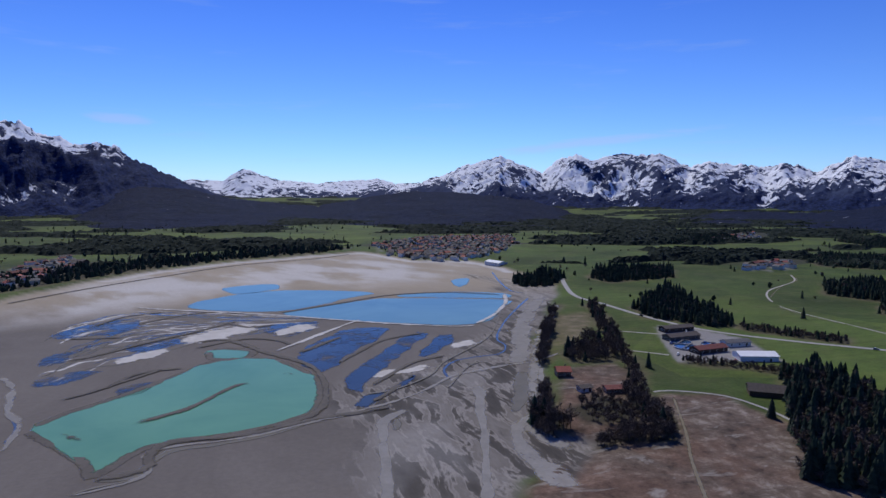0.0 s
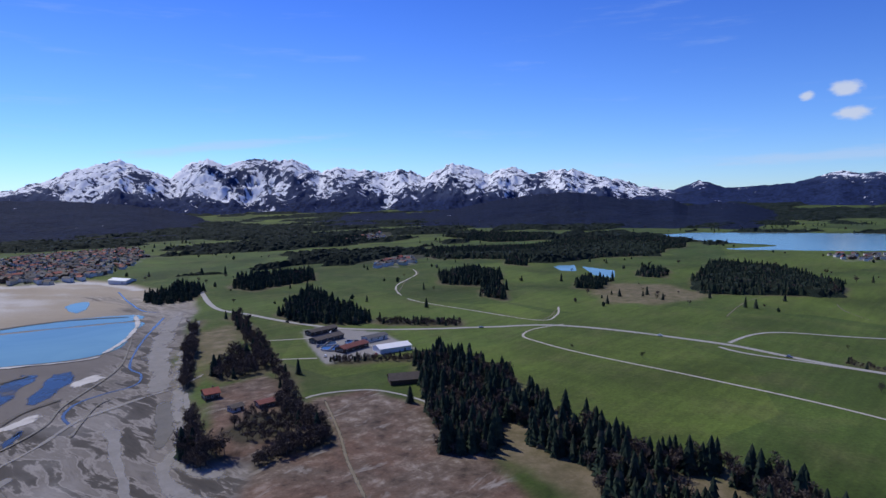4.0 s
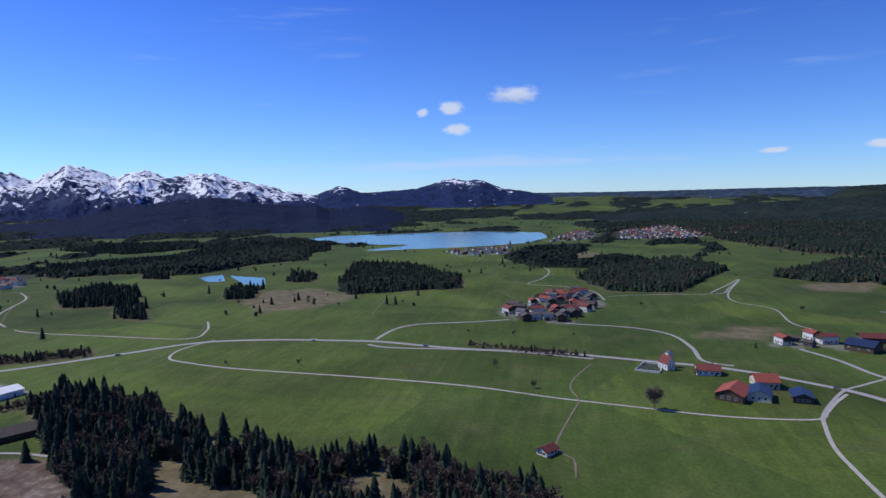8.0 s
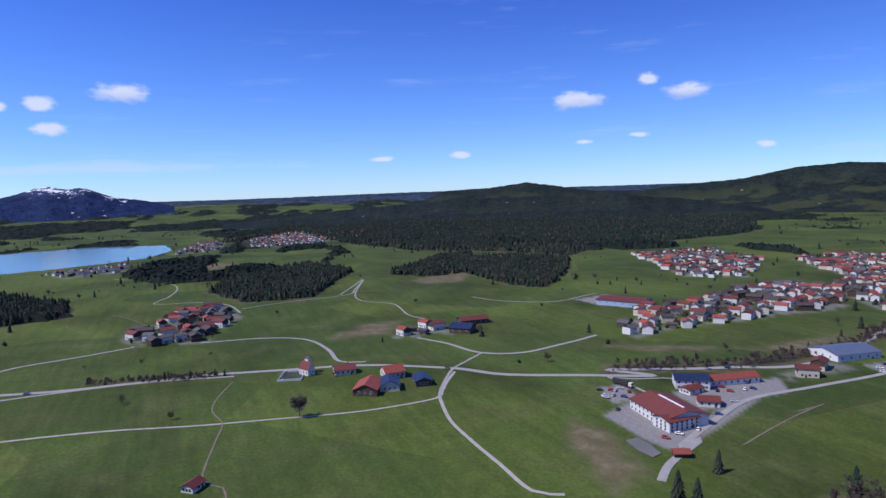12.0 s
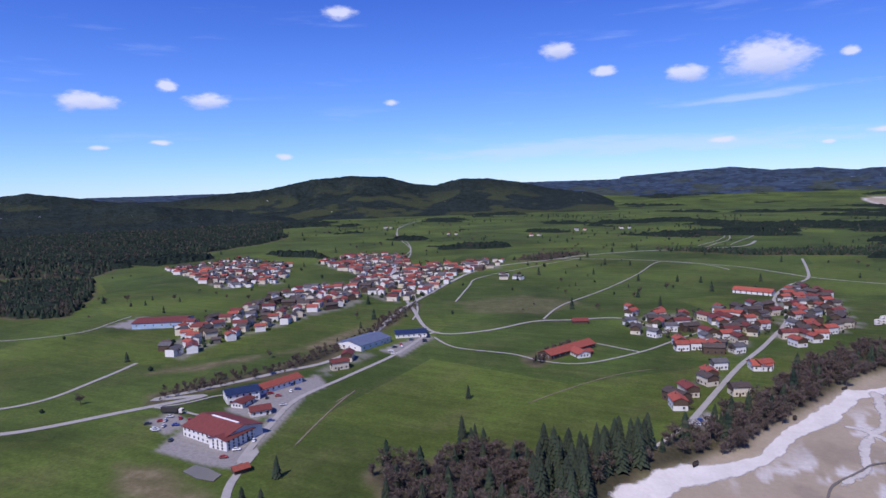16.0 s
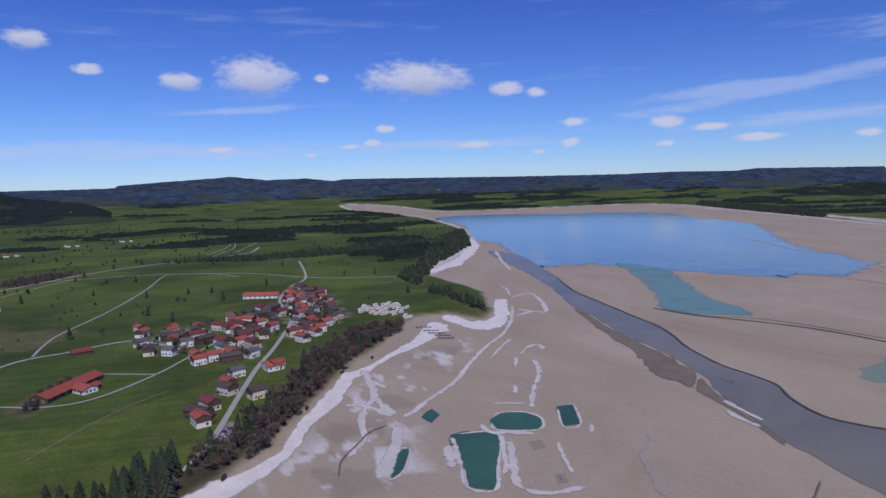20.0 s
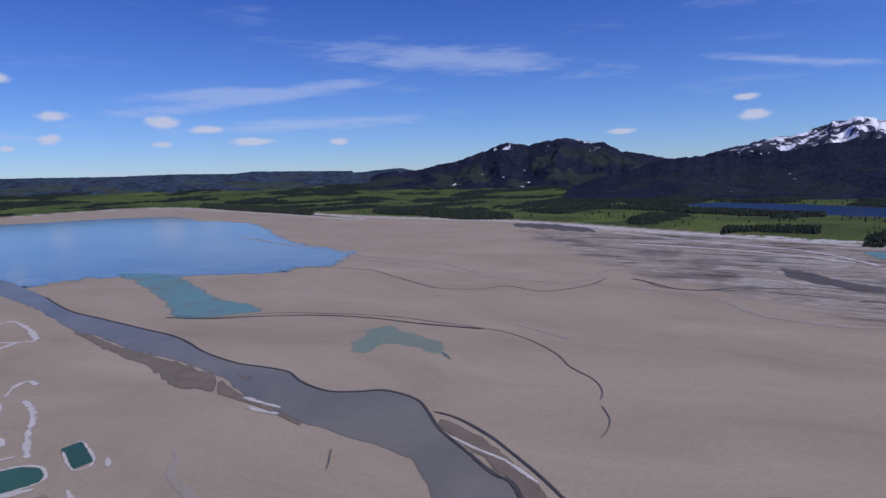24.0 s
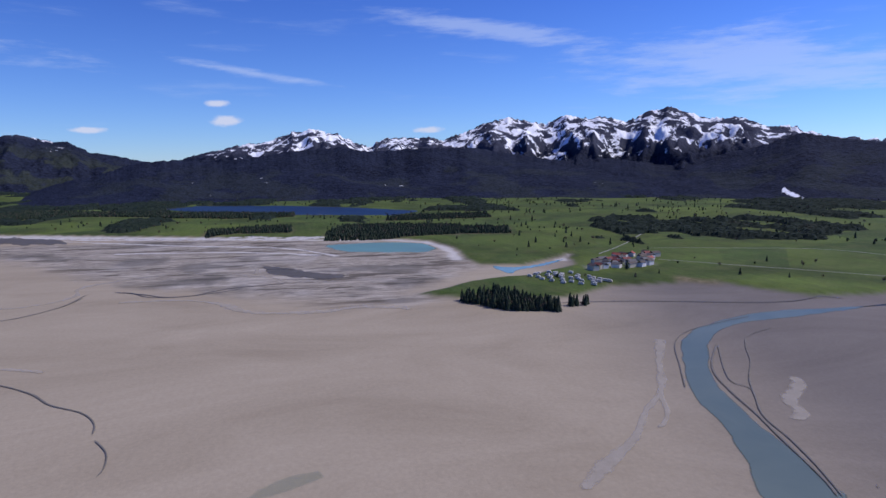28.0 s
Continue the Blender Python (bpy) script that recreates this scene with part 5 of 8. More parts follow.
# ---- ground: one sheet from below the camera to the horizon ----
def build_ground():
    na, nr = 1100, 380
    az = np.linspace(0, 2 * np.pi, na, endpoint=False)
    rad = np.concatenate([[0.01], np.geomspace(30, 4720, nr - 1)])
    a, r = np.meshgrid(az, rad)
    x, y = r * np.sin(a), r * np.cos(a)
    z, d = ground(x.ravel(), y.ravel())
    x, y = x.ravel(), y.ravel()
    i, j = np.meshgrid(np.arange(nr - 1), np.arange(na), indexing="ij")
    k, jn = i * na, (j + 1) % na
    faces = np.stack([k + j, k + na + j, k + na + jn, k + jn], -1).reshape(-1, 4)[:, ::-1]
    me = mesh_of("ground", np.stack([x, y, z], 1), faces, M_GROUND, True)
    wob = (fbm(x / 25, y / 25, 4, 3) - 0.5) * 16
    bed = smooth(5, -5, d)
    dry = np.zeros(len(x))
    marsh = np.zeros(len(x))
    for key, poly in DRY.items():
        if key in ("marsh", "gap", "camp_plot"):
            marsh = np.maximum(marsh, smooth(5, -5, edge_distance(x, y, poly) + wob))
        else:
            dry = np.maximum(dry, (0.4 if key.startswith("slope") else 0.8) * smooth(8, -8, edge_distance(x, y, poly) + wob * 1.3))
    for poly in WOODS.values():
        dry = np.maximum(dry, 0.9 * smooth(8, -4, edge_distance(x, y, poly) + wob))
    r = np.hypot(x, y)
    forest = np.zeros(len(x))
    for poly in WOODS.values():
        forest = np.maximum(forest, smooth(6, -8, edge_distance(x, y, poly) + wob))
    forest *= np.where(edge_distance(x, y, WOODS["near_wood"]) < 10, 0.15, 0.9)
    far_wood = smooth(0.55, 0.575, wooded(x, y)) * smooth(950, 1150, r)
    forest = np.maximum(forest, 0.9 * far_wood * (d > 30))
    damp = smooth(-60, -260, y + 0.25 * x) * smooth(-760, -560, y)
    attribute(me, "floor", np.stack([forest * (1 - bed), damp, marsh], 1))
    paved = np.zeros(len(x))
    for poly in PAVED.values():
        paved = np.maximum(paved, smooth(1.5, -1.5, edge_distance(x, y, poly)))
    for poly in VILLAGES.values():
        paved = np.maximum(paved, 0.6 * smooth(4, -4, edge_distance(x, y, poly)) * smooth(0.5, 0.62, fbm(x / 14, y / 14, 3, 15)))
    attribute(me, "zone", np.stack([bed, dry, paved], 1))
    braid = 0.9 * smooth(12, -14, edge_distance(x, y, BRAIDS["south_flats"]) + wob * 1.5)
    braid = np.maximum(braid, 0.95 * smooth(20, -40, edge_distance(x, y, BRAIDS["east_flats"]) + wob * 3))
    shoal = smooth(-3, -8, d + wob * 0.3) * smooth(-26, -15, d + wob * 0.5) * (r > 900)
    pale = np.maximum(0.8 * shoal, 0.2 * smooth(0.55, 0.7, fbm(x / 60, y / 60, 5, 77)) * braid)
    pale = np.maximum(pale, 0.75 * smooth(30, -80, edge_distance(x, y, BRAIDS["pale_flats"]) + wob * 3) * smooth(0.36, 0.62, fbm(x / 60 + y / 200, y / 110, 5, 17, 0.6)))
    crust = smooth(10, -12, edge_distance(x, y, CRUSTED) + wob)
    pale = np.maximum(pale, 0.85 * crust * smooth(0.56, 0.61, fbm(x / 15, y / 26, 4, 88, 0.6)))
    wet = 0.22 * crust * smooth(0.60, 0.66, fbm(x / 22, y / 34, 3, 89))
    wet = np.maximum(wet, 0.55 * smooth(0.6, 0.7, fbm(x / 70, y / 70, 5, 31)) * braid)
    attribute(me, "more", np.stack([braid, pale, wet], 1))
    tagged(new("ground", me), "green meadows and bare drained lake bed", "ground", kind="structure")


build_ground()


# ---- water, dikes and roads ----
def lay_water(name, pts, mat, label, z=-3.9, ragged=3.0, soft=1.5, inner=1.0):
    p = spline(pts, 7, True)
    c = np.roll(p, -1, axis=0) - np.roll(p, 1, axis=0)
    area = np.sum(p[:, 0] * np.roll(p[:, 1], -1) - np.roll(p[:, 0], -1) * p[:, 1])
    nrm = np.stack([c[:, 1], -c[:, 0]], 1) / (np.hypot(c[:, 0], c[:, 1])[:, None] + 1e-6) * np.sign(area)
    p = p + nrm * ((fbm(p[:, 0] / 14, p[:, 1] / 14, 3, 8) - 0.5) * 2 * ragged)[:, None]
    bm = bmesh.new()
    rim = bm.verts.layers.float.new("edge")
    out = [bm.verts.new((q[0], q[1], z)) for q in p + nrm * soft]
    ins = [bm.verts.new((q[0], q[1], z)) for q in p - nrm * soft]
    for v in ins:
        v[rim] = inner
    n = len(p)
    for k in range(n):
        f = (out[k], out[(k + 1) % n], ins[(k + 1) % n], ins[k])
        bm.faces.new(f if area > 0 else f[::-1])
    es = [bm.edges.get((ins[k], ins[(k + 1) % n])) for k in range(n)]
    bmesh.ops.triangle_fill(bm, use_beauty=True, use_dissolve=False, edges=es, normal=(0, 0, 1))
    vals = np.array([[v[rim]] * 3 for v in bm.verts])
    me = bpy.data.meshes.new(name)
    bm.to_mesh(me)
    bm.free()
    me.materials.append(mat)
    attribute(me, "rim", vals)
    tagged(new(name, me), label, "water", kind="structure")


for key, pts in WATER.items():
    mat, label, z, rag = M_BLUE_WATER, "shallow blue pool on the drained lake bed", -3.88, 3.0
    if key.startswith("green"):
        mat, label = M_GREEN_WATER, "milky green settling pond on the lake bed"
    elif key.startswith("deep"):
        mat, label, rag = M_DEEP_WATER, "dark blue pool between mud bars", 5.0
    elif key.startswith("marsh"):
        mat, label, rag = M_DEEP_WATER, "shallow flooded furrow in the mud", 6.0
    elif key == "lake":
        mat, label, rag = M_LAKE, "pale blue remaining lake water", 16.0
        z = -3.90
    elif key == "river_mouth":
        mat, label, rag = M_RIVER, "silty grey river across the mud", 3.0
        z = -3.84
    elif key == "river":
        mat, label, rag = M_STREAM, "blue-green river bend across the mud", 2.0
    elif key.startswith("pond"):
        mat, label, rag = M_DARK_POND, "dark green pond in the dried bed", 1.2
    elif key == "pool_mid" or key.startswith("film"):
        mat, label, rag = M_FILM if key == "pool_mid" else M_TRACE, "pale green film of water on the mud", 9.0 if key == "pool_mid" else 3.0
    elif key in ("pool_east", "tail_pool"):
        mat, label, rag = M_TURQUOISE, "turquoise shallow pool on the mud", 6.0
        z = -3.86
    elif key in ("hopfen_lake", "moor_pond_a", "moor_pond_b", "alp_lake"):
        z, label = -0.25, "blue lake among meadows"
        mat = M_ALP_LAKE if key == "alp_lake" else mat
    if key == "works_pond":
        mat, label = M_RIVER, "small pond beside the works yard"
        z, rag = max(height(*q) for q in pts) + 0.05, 0.5
    soft = {"lake": 18.0, "tail_pool": 7.0, "pool_mid": 4.0, "river_mouth": 2.5, "pool_east": 5.0, "estuary": 4.0}.get(key, 3.0 if key.startswith(("marsh", "film")) else 2.5 if key.startswith("deep") else 1.2 if key.startswith(("pond", "moor", "works")) else 2.2)
    lay_water("water", pts, mat, label, z, rag, soft, 0.70 if key.startswith("deep") else 0.6 if key.startswith("marsh") else 0.74 if key in ("tail_pool", "pool_mid") else 1.0)


def ribbon(name, pts, width, mat, label, category, lift=0.12, ragged=0.0, crown=0.0, step=5.0, kind="structure", seed=1):
    """A strip that follows the ground; crown: height of its middle over its edges."""
    p = spline(pts, step)
    t = np.gradient(p, axis=0)
    t /= np.hypot(t[:, 0], t[:, 1])[:, None] + 1e-6
    nrm = np.stack([-t[:, 1], t[:, 0]], 1)
    s = np.arange(len(p)) * step
    width *= 1.0 if lift > 0.13 and category == "road" else 1.3
    w0 = width / 2 * (1 + ragged * 2 * (fbm(s / 45, s * 0 + seed, 3, 11) - 0.5))
    w1 = width / 2 * (1 + ragged * 2 * (fbm(s / 38, s * 0 + seed + 7, 3, 12) - 0.5))
    rows = []
    for k, c in ((-1.0, 0), (-0.55, 0.8), (0, 1), (0.55, 0.8), (1.0, 0)):
        w = np.where(k < 0, w0, w1) * k
        q = p + nrm * w[:, None]
        z, d = ground(q[:, 0], q[:, 1])
        rows.append(np.stack([q[:, 0], q[:, 1], z + lift + crown * c], 1))
    v = np.concatenate(rows)
    n = len(p)
    k = np.arange(n - 1)
    f = np.concatenate([np.stack([b * n + k, b * n + k + 1, (b + 1) * n + k + 1, (b + 1) * n + k], 1) for b in range(4)])
    me = mesh_of(name, v, f[:, ::-1], mat, True)
    fade = np.clip(np.minimum(np.arange(n), np.arange(n)[::-1]) / 3.0, 0, 1)
    attribute(me, "rim", np.repeat(np.concatenate([fade * q for q in (0, 0.6, 1, 0.6, 0)])[:, None], 3, 1))
    return tagged(new(name, me), label, category, kind=kind)


WIDTH = {"main_road": 6.8, "works_road": 4.8, "side_road": 4, "village_street": 4.5, "hill_lane": 4.5, "farm_lane": 4.5, "lane_village": 4, "lane_village_east": 4, "field_road": 4, "sand_road": 3.6, "meadow_track": 2.4}
TRACKS = ("meadow_line", "field_lane_n", "hamlet_lane_a", "hamlet_lane_b", "barn_lane", "meadow_track", "path_cross", "moor_path", "moor_path_b", "moor_path_c", "sand_road", "shore_path")
for key, pts in ROADS.items():
    mat, label = M_ASPHALT, "narrow grey asphalt country road"
    w = WIDTH.get(key, 2.6) * 0.78
    if key in TRACKS:
        mat, label = (M_GRAVEL if key in ("moor_path_c", "shore_path") else M_TRACK), "worn farm track through the meadow"
    elif key.startswith("path") or key.startswith("gravel"):
        mat, label = M_GRAVEL, "pale gravel field path"
    ribbon("road", pts, w, mat, label, "road", lift=0.22 if mat is M_ASPHALT else 0.14, ragged=0.12, crown=0.05)
for k, (key, pts) in enumerate(DIKES.items()):
    ribbon("dike", pts, 6.5 if "rim" in key or "bar" in key else 5, M_PALE if key in ("basin_dike", "dike_path", "basin_wall") else M_DIKE, "low earth dike on the lake bed", "dike", 0.1, 0.6, 0.5, seed=k)
for k, (key, pts) in enumerate(SAND.items()):
    w = {"shore_west": 9, "east_shore_line": 22, "east_c": 14, "east_d": 14}.get(key, 4.5)
    ribbon("sand_bank", pts, w, M_SILT if key == "shore_west" else M_PALE, "strip of white dried silt on the mud", "sand", 0.06 + 0.003 * k, 0.85, 0.05, 4.0, seed=k * 3)
for k, (key, (pts, w)) in enumerate(CRUSTS.items()):
    ribbon("silt_crust", pts, w * (1.6 if "faint" in key else 1.1), M_FAINT if "faint" in key or "streak" in key or key in ("flat_edge", "flat_link", "east_mark") else M_SILT if key in ("pond_track", "mud_road", "pale_stream") else M_CRUST, "strip of white dried silt on the mud", "sand", 0.16 + 0.003 * k, 0.9, 0.08, 2.5, seed=k * 3 + 1)
for k, (key, (pts, w)) in enumerate(STREAMS.items()):
    ribbon("rivulet", pts, w, M_RIVULET, "thin blue rivulet in the grey mud", "water", 0.12 + 0.003 * k, 0.5, 0.0, 3.0, seed=k + 40)


def bar(name, left, right, mat, label, category, lift, seed):
    """A flat bar between two edges of the plan, its rims frayed."""
    a, b = np.array(left, float), np.array(right, float)

    def even(p, n):
        p = spline(p, 4)
        s = np.concatenate([[0], np.cumsum(np.hypot(*np.diff(p, axis=0).T))])
        t = np.linspace(0, s[-1], n)
        return np.stack([np.interp(t, s, p[:, 0]), np.interp(t, s, p[:, 1])], 1)

    n = int(max(8, np.hypot(*np.diff(spline(a, 4), axis=0).T).sum() / 4))
    a, b = even(a, n), even(b, n)
    m = 9
    s = np.arange(n) * 4.0
    wa, wb = (0.22 * (fbm(s / 14, s * 0 + seed + q, 4, 21, 0.6) - 0.5) * 2 for q in (0, 9))
    rows, rim = [], []
    for k in range(m):
        f = (k / (m - 1) * (1 + wa + wb) - wa)[:, None]
        q = a + (b - a) * f
        rows.append(np.column_stack([q, ground(q[:, 0], q[:, 1])[0] + lift]))
        ends = np.clip(np.minimum(np.arange(n), np.arange(n)[::-1]) / 3.0, 0, 1)
        rim.append(ends * min(1, 3.6 * min(k, m - 1 - k) / (m - 1)))
    k = np.arange(n - 1)
    f = np.concatenate([np.stack([q * n + k, q * n + k + 1, (q + 1) * n + k + 1, (q + 1) * n + k], 1) for q in range(m - 1)])
    v = np.concatenate(rows)
    e1, e2 = v[f[:, 1]] - v[f[:, 0]], v[f[:, 3]] - v[f[:, 0]]
    if np.sum(e1[:, 0] * e2[:, 1] - e1[:, 1] * e2[:, 0]) < 0:
        f = f[:, ::-1]
    me = mesh_of(name, v, f, mat, True)
    attribute(me, "rim", np.repeat(np.concatenate(rim)[:, None], 3, 1))
    tagged(new(name, me), label, category, kind="structure")


BAR_KINDS = {"beach": (M_BEACH, "beach", "white dry gravel beach of the drained lake", "beach"), "pale": (M_CRUST, "salt_flat", "white crusted fan of dried silt", "sand"),
             "bar": (M_BROWNBAR, "mud_bar", "brown mud bar beside the river", "mud bar"), "silt": (M_SILT, "gravel_channel", "pale grey gravel channel in the mud", "gravel"),
             "mud": (M_WET, "mud_patch", "dark wet mud on the lake bed", "mud")}
for k, (key, (left, right, made_of)) in enumerate(BARS.items()):
    mat, name, label, category = BAR_KINDS[made_of]
    bar(name, left, right, mat, label, category, {"mud": 0.10, "silt": 0.13, "bar": 0.24}.get(made_of, 0.15) + 0.003 * k, k * 5)
for k, key in enumerate(("pond_a", "pond_b", "pond_c", "pond_d", "green_pond", "green_pool")):
    pts = WATER[key]
    ribbon("pond_bank", pts + pts[:1], 2.4 if key[0] == "p" else 7.0, M_CRUST if key[0] == "p" else M_DIKE, "pale crusted rim of a pond" if key[0] == "p" else "dark muddy rim of the settling pond", "bank", 0.09, 0.8, 0.05, 3.0, seed=k * 7)
for k, (key, (pts, w)) in enumerate([*BANKS.items(), *((key, (pts, 2.0)) for key, pts in CUTS.items())]):
    ribbon("mud_bank", pts, w, M_CUT if w > 2 else M_THREAD, "dark eroded bank of a channel in the mud", "mud bank", 0.34 + 0.003 * k, 0.5, 0.15, 3.0, seed=k * 5)


def braided(name, left, right, count, mat, label, width, seed, lift, sway=0.16):
    """Fine meandering channels between two guide lines, joined: too many to count."""
    a, b = spline(left, 6), spline(right, 6)
    r = random.Random(seed)
    V, F, R, at = [], [], [], 0
    for k in range(count):
        s0 = r.uniform(0, 0.75)
        s1 = min(1, s0 + r.uniform(0.12, 0.5))
        m = int(40 * (s1 - s0)) + 6
        s = np.linspace(s0, s1, m)
        off = r.uniform(0.02, 0.98) + sway * np.sin(s * r.uniform(9, 20) + r.uniform(0, 6)) + sway * 0.4 * np.sin(s * r.uniform(30, 60) + r.uniform(0, 6)) + r.uniform(-3, 3) * sway * (s - s0)
        off = np.clip(off, 0, 1)
        ia, ib = s * (len(a) - 1), s * (len(b) - 1)
        pa = np.stack([np.interp(ia, np.arange(len(a)), a[:, q]) for q in (0, 1)], 1)
        pb = np.stack([np.interp(ib, np.arange(len(b)), b[:, q]) for q in (0, 1)], 1)
        p = spline(pa + (pb - pa) * off[:, None], 3)
        t = np.gradient(p, axis=0)
        nrm = np.stack([-t[:, 1], t[:, 0]], 1) / (np.hypot(t[:, 0], t[:, 1])[:, None] + 1e-6)
        q = np.linspace(0, 1, len(p))
        w = r.uniform(*width) * np.sin(np.pi * q) ** 0.6 * (0.5 + fbm(q * 12, q * 0 + k, 3, seed))
        lo, hi = p - nrm * w[:, None], p + nrm * w[:, None]
        n = len(p)
        xy = np.concatenate([lo, p, hi])
        z, d = ground(xy[:, 0], xy[:, 1])
        if d.min() > -4:
            continue
        V.append(np.column_stack([xy, np.where(d > 0, z - 1, z + lift + 0.001 * k)]))
        i = np.arange(n - 1)
        for o in (0, n):
            F.append(np.stack([o + i, o + i + 1, o + n + i + 1, o + n + i], 1)[:, ::-1] + at)
        R.append(np.concatenate([p[:, 0] * 0, np.sin(np.pi * q) ** 0.5, p[:, 0] * 0]))
        at += 3 * n
    me = mesh_of(name, np.concatenate(V), np.concatenate(F), mat, True)
    attribute(me, "rim", np.repeat(np.concatenate(R)[:, None], 3, 1))
    tagged(new(name, me), label, "mud channels", kind="stuff")


M_PUDDLE = soften(water_material("thin puddle water", (0.075, 0.10, 0.135), (0.05, 0.07, 0.10), 0.15, 0.2), 1.3, 0.08)
M_RILL = soften(surface("damp grey mud", (0.060, 0.054, 0.047), (0.115, 0.104, 0.092), 0.1, 0.8, 0.3, 0.1, world_space=True), 1.5, 0.11, 0.9)
braided("mud_channels", FLOW["marsh_left"], FLOW["marsh_right"], 46, M_RILL, "dark furrows between silted ponds", (0.8, 4), 54, 0.07, 0.04)
braided("shallow_puddles", FLOW["marsh_left"], FLOW["marsh_right"], 30, M_PUDDLE, "thin blue puddles in the furrows", (1, 4.5), 94, 0.075, 0.04)
braided("silt_bars", FLOW["marsh_left"], FLOW["marsh_right"], 40, M_PALE, "white silted furrows between ponds", (1, 5), 64, 0.06, 0.04)


# ---- mountains ----
def eye_height(az):
    return np.interp(np.mod(az - 150, 360), [0, 47, 110, 190, 270, 340], [114, 114, 119, 128, 133, 134])


def range_of(name, label, skyline, r_front, r_ridge, r_back, mat, snow_line=None, band=60.0, spur=0.3, jag=6.0, seed=1, meadow=0.0, rows=54, tail=2.5, pistes=(), full_snow=0.62):
    """A range whose crest follows skyline: (bearing, elevation in degrees) seen from over 0, 0."""
    s = sorted(skyline)
    b, e = np.array([q[0] for q in s]), np.array([q[1] for q in s])
    az = np.arange(b[0] - tail, b[-1] + tail, 0.11 if jag > 4 else 0.2)
    el = np.interp(az, b, e)
    low = smooth(b[0] - tail, b[0], az) * smooth(b[-1] + tail, b[-1], az)
    u = np.concatenate([np.linspace(0, 1, rows), 1 + np.linspace(0.08, 1, 10)])
    A, Ug = np.meshgrid(az, u)
    wander = (fbm(az / 3.0, az * 0 + seed, 3, seed) - 0.5) * 260
    rr = np.where(Ug <= 1, r_front + (r_ridge + wander - r_front) * Ug, r_ridge + wander + (r_back - r_ridge - wander) * (Ug - 1))
    rr = np.minimum(rr, 4820)
    rid = r_ridge + wander
    crag = 1 - np.abs(2 * fbm(az * 1.9, az * 0 + 3, 5, seed + 5, 0.6) - 1)
    top = eye_height(np.mod(az, 360)) + rid * np.tan(np.radians(el)) 
    teeth = (crag - 0.78) * jag * 2.6 * low
    base = rise(np.array([r_front]))[0] - 4
    x, y = rr * np.sin(np.radians(A)), rr * np.cos(np.radians(A))
    gentle = snow_line is None
    full = np.where(Ug <= 1, Ug ** (1.35 if gentle else 1.15), 1 - 0.7 * (Ug - 1))
    top = base + (top - base) * low
    arc, down = np.radians(A) * r_ridge, rr - rid
    wx = fbm(x / 300, y / 300, 3, seed + 20) * 160
    ridged, amp = 0, 1.0
    for k in range(6):
        stretch = 1.0 if gentle else (2.2, 1.7, 1.3, 1.1, 1.0, 1.0)[k]
        q = 1 - np.abs(2 * vnoise((arc + wx) / 230 * 2 ** k, (down + 0.7 * wx) / (230 * stretch) * 2 ** k, seed + 9 + k) - 1)
        ridged, amp = ridged + amp * q, amp * 0.55
    ridged = ridged / 2.15 * 1.1
    if gentle:
        ridged = 0.62 + 0.7 * (fbm((arc + wx) / 330, (down + wx) / 330, 4, seed + 9) - 0.5)
    relief = np.maximum(np.sin(np.pi * np.clip(Ug, 0, 1)) ** (1.5 if gentle else 0.9), 0 if gentle else 0.34 * (Ug > 0.5) * (Ug <= 1.0))
    z = base + (top - base) * full + (ridged - 0.62) * spur * (top - base) * relief + teeth * np.clip(Ug, 0, 1) ** 7
    na, nu = len(az), len(u)
    i, j = np.meshgrid(np.arange(nu - 1), np.arange(na - 1), indexing="ij")
    k = i * na + j
    f = np.stack([k, k + 1, k + na + 1, k + na], -1).reshape(-1, 4)
    me = mesh_of(name, np.stack([x.ravel(), y.ravel(), z.ravel()], 1), f, mat, True)
    gz = np.hypot(np.gradient(z, axis=0) / (np.abs(np.gradient(rr, axis=0)) + 1), np.gradient(z, axis=1) / 8.0)
    snow = np.zeros_like(z)
    if snow_line is not None:
        snow = 0.44 + 0.30 * np.clip((z - snow_line) / band, -1.6, 0.9) - 0.08 * np.clip(gz - 0.7, 0, 2) + 0.9 * (0.62 - ridged)
        snow += 0.8 * (fbm(arc / 200, z / 110, 4, seed + 33, 0.6) - 0.5)
        snow = np.clip(snow, 0, full_snow)
    lift = np.degrees(np.arctan2(z - eye_height(np.mod(A, 360)), rr))
    for pa, pe, wide, tall, slant in pistes:  # snowed-in ski runs: bearing, elevation, half width, half height, slant
        off = lift - pe - slant * (A - pa)
        snow = np.maximum(snow, 1.6 * (np.abs(A - pa) < wide) * (np.abs(off) < tall))
    rock = smooth(0.0, 1.0, (z - (snow_line or 9e9) + 40) / 60)
    green = meadow * smooth(0.53, 0.57, fbm(x / 150, y / 150, 4, seed + 50)) * smooth(1.0, 0.5, Ug) if meadow else np.zeros_like(z)
    attribute(me, "snow", np.stack([snow.ravel(), rock.ravel(), np.ravel(green)], 1))
    tagged(new(name, me), label, "mountain", kind="structure")


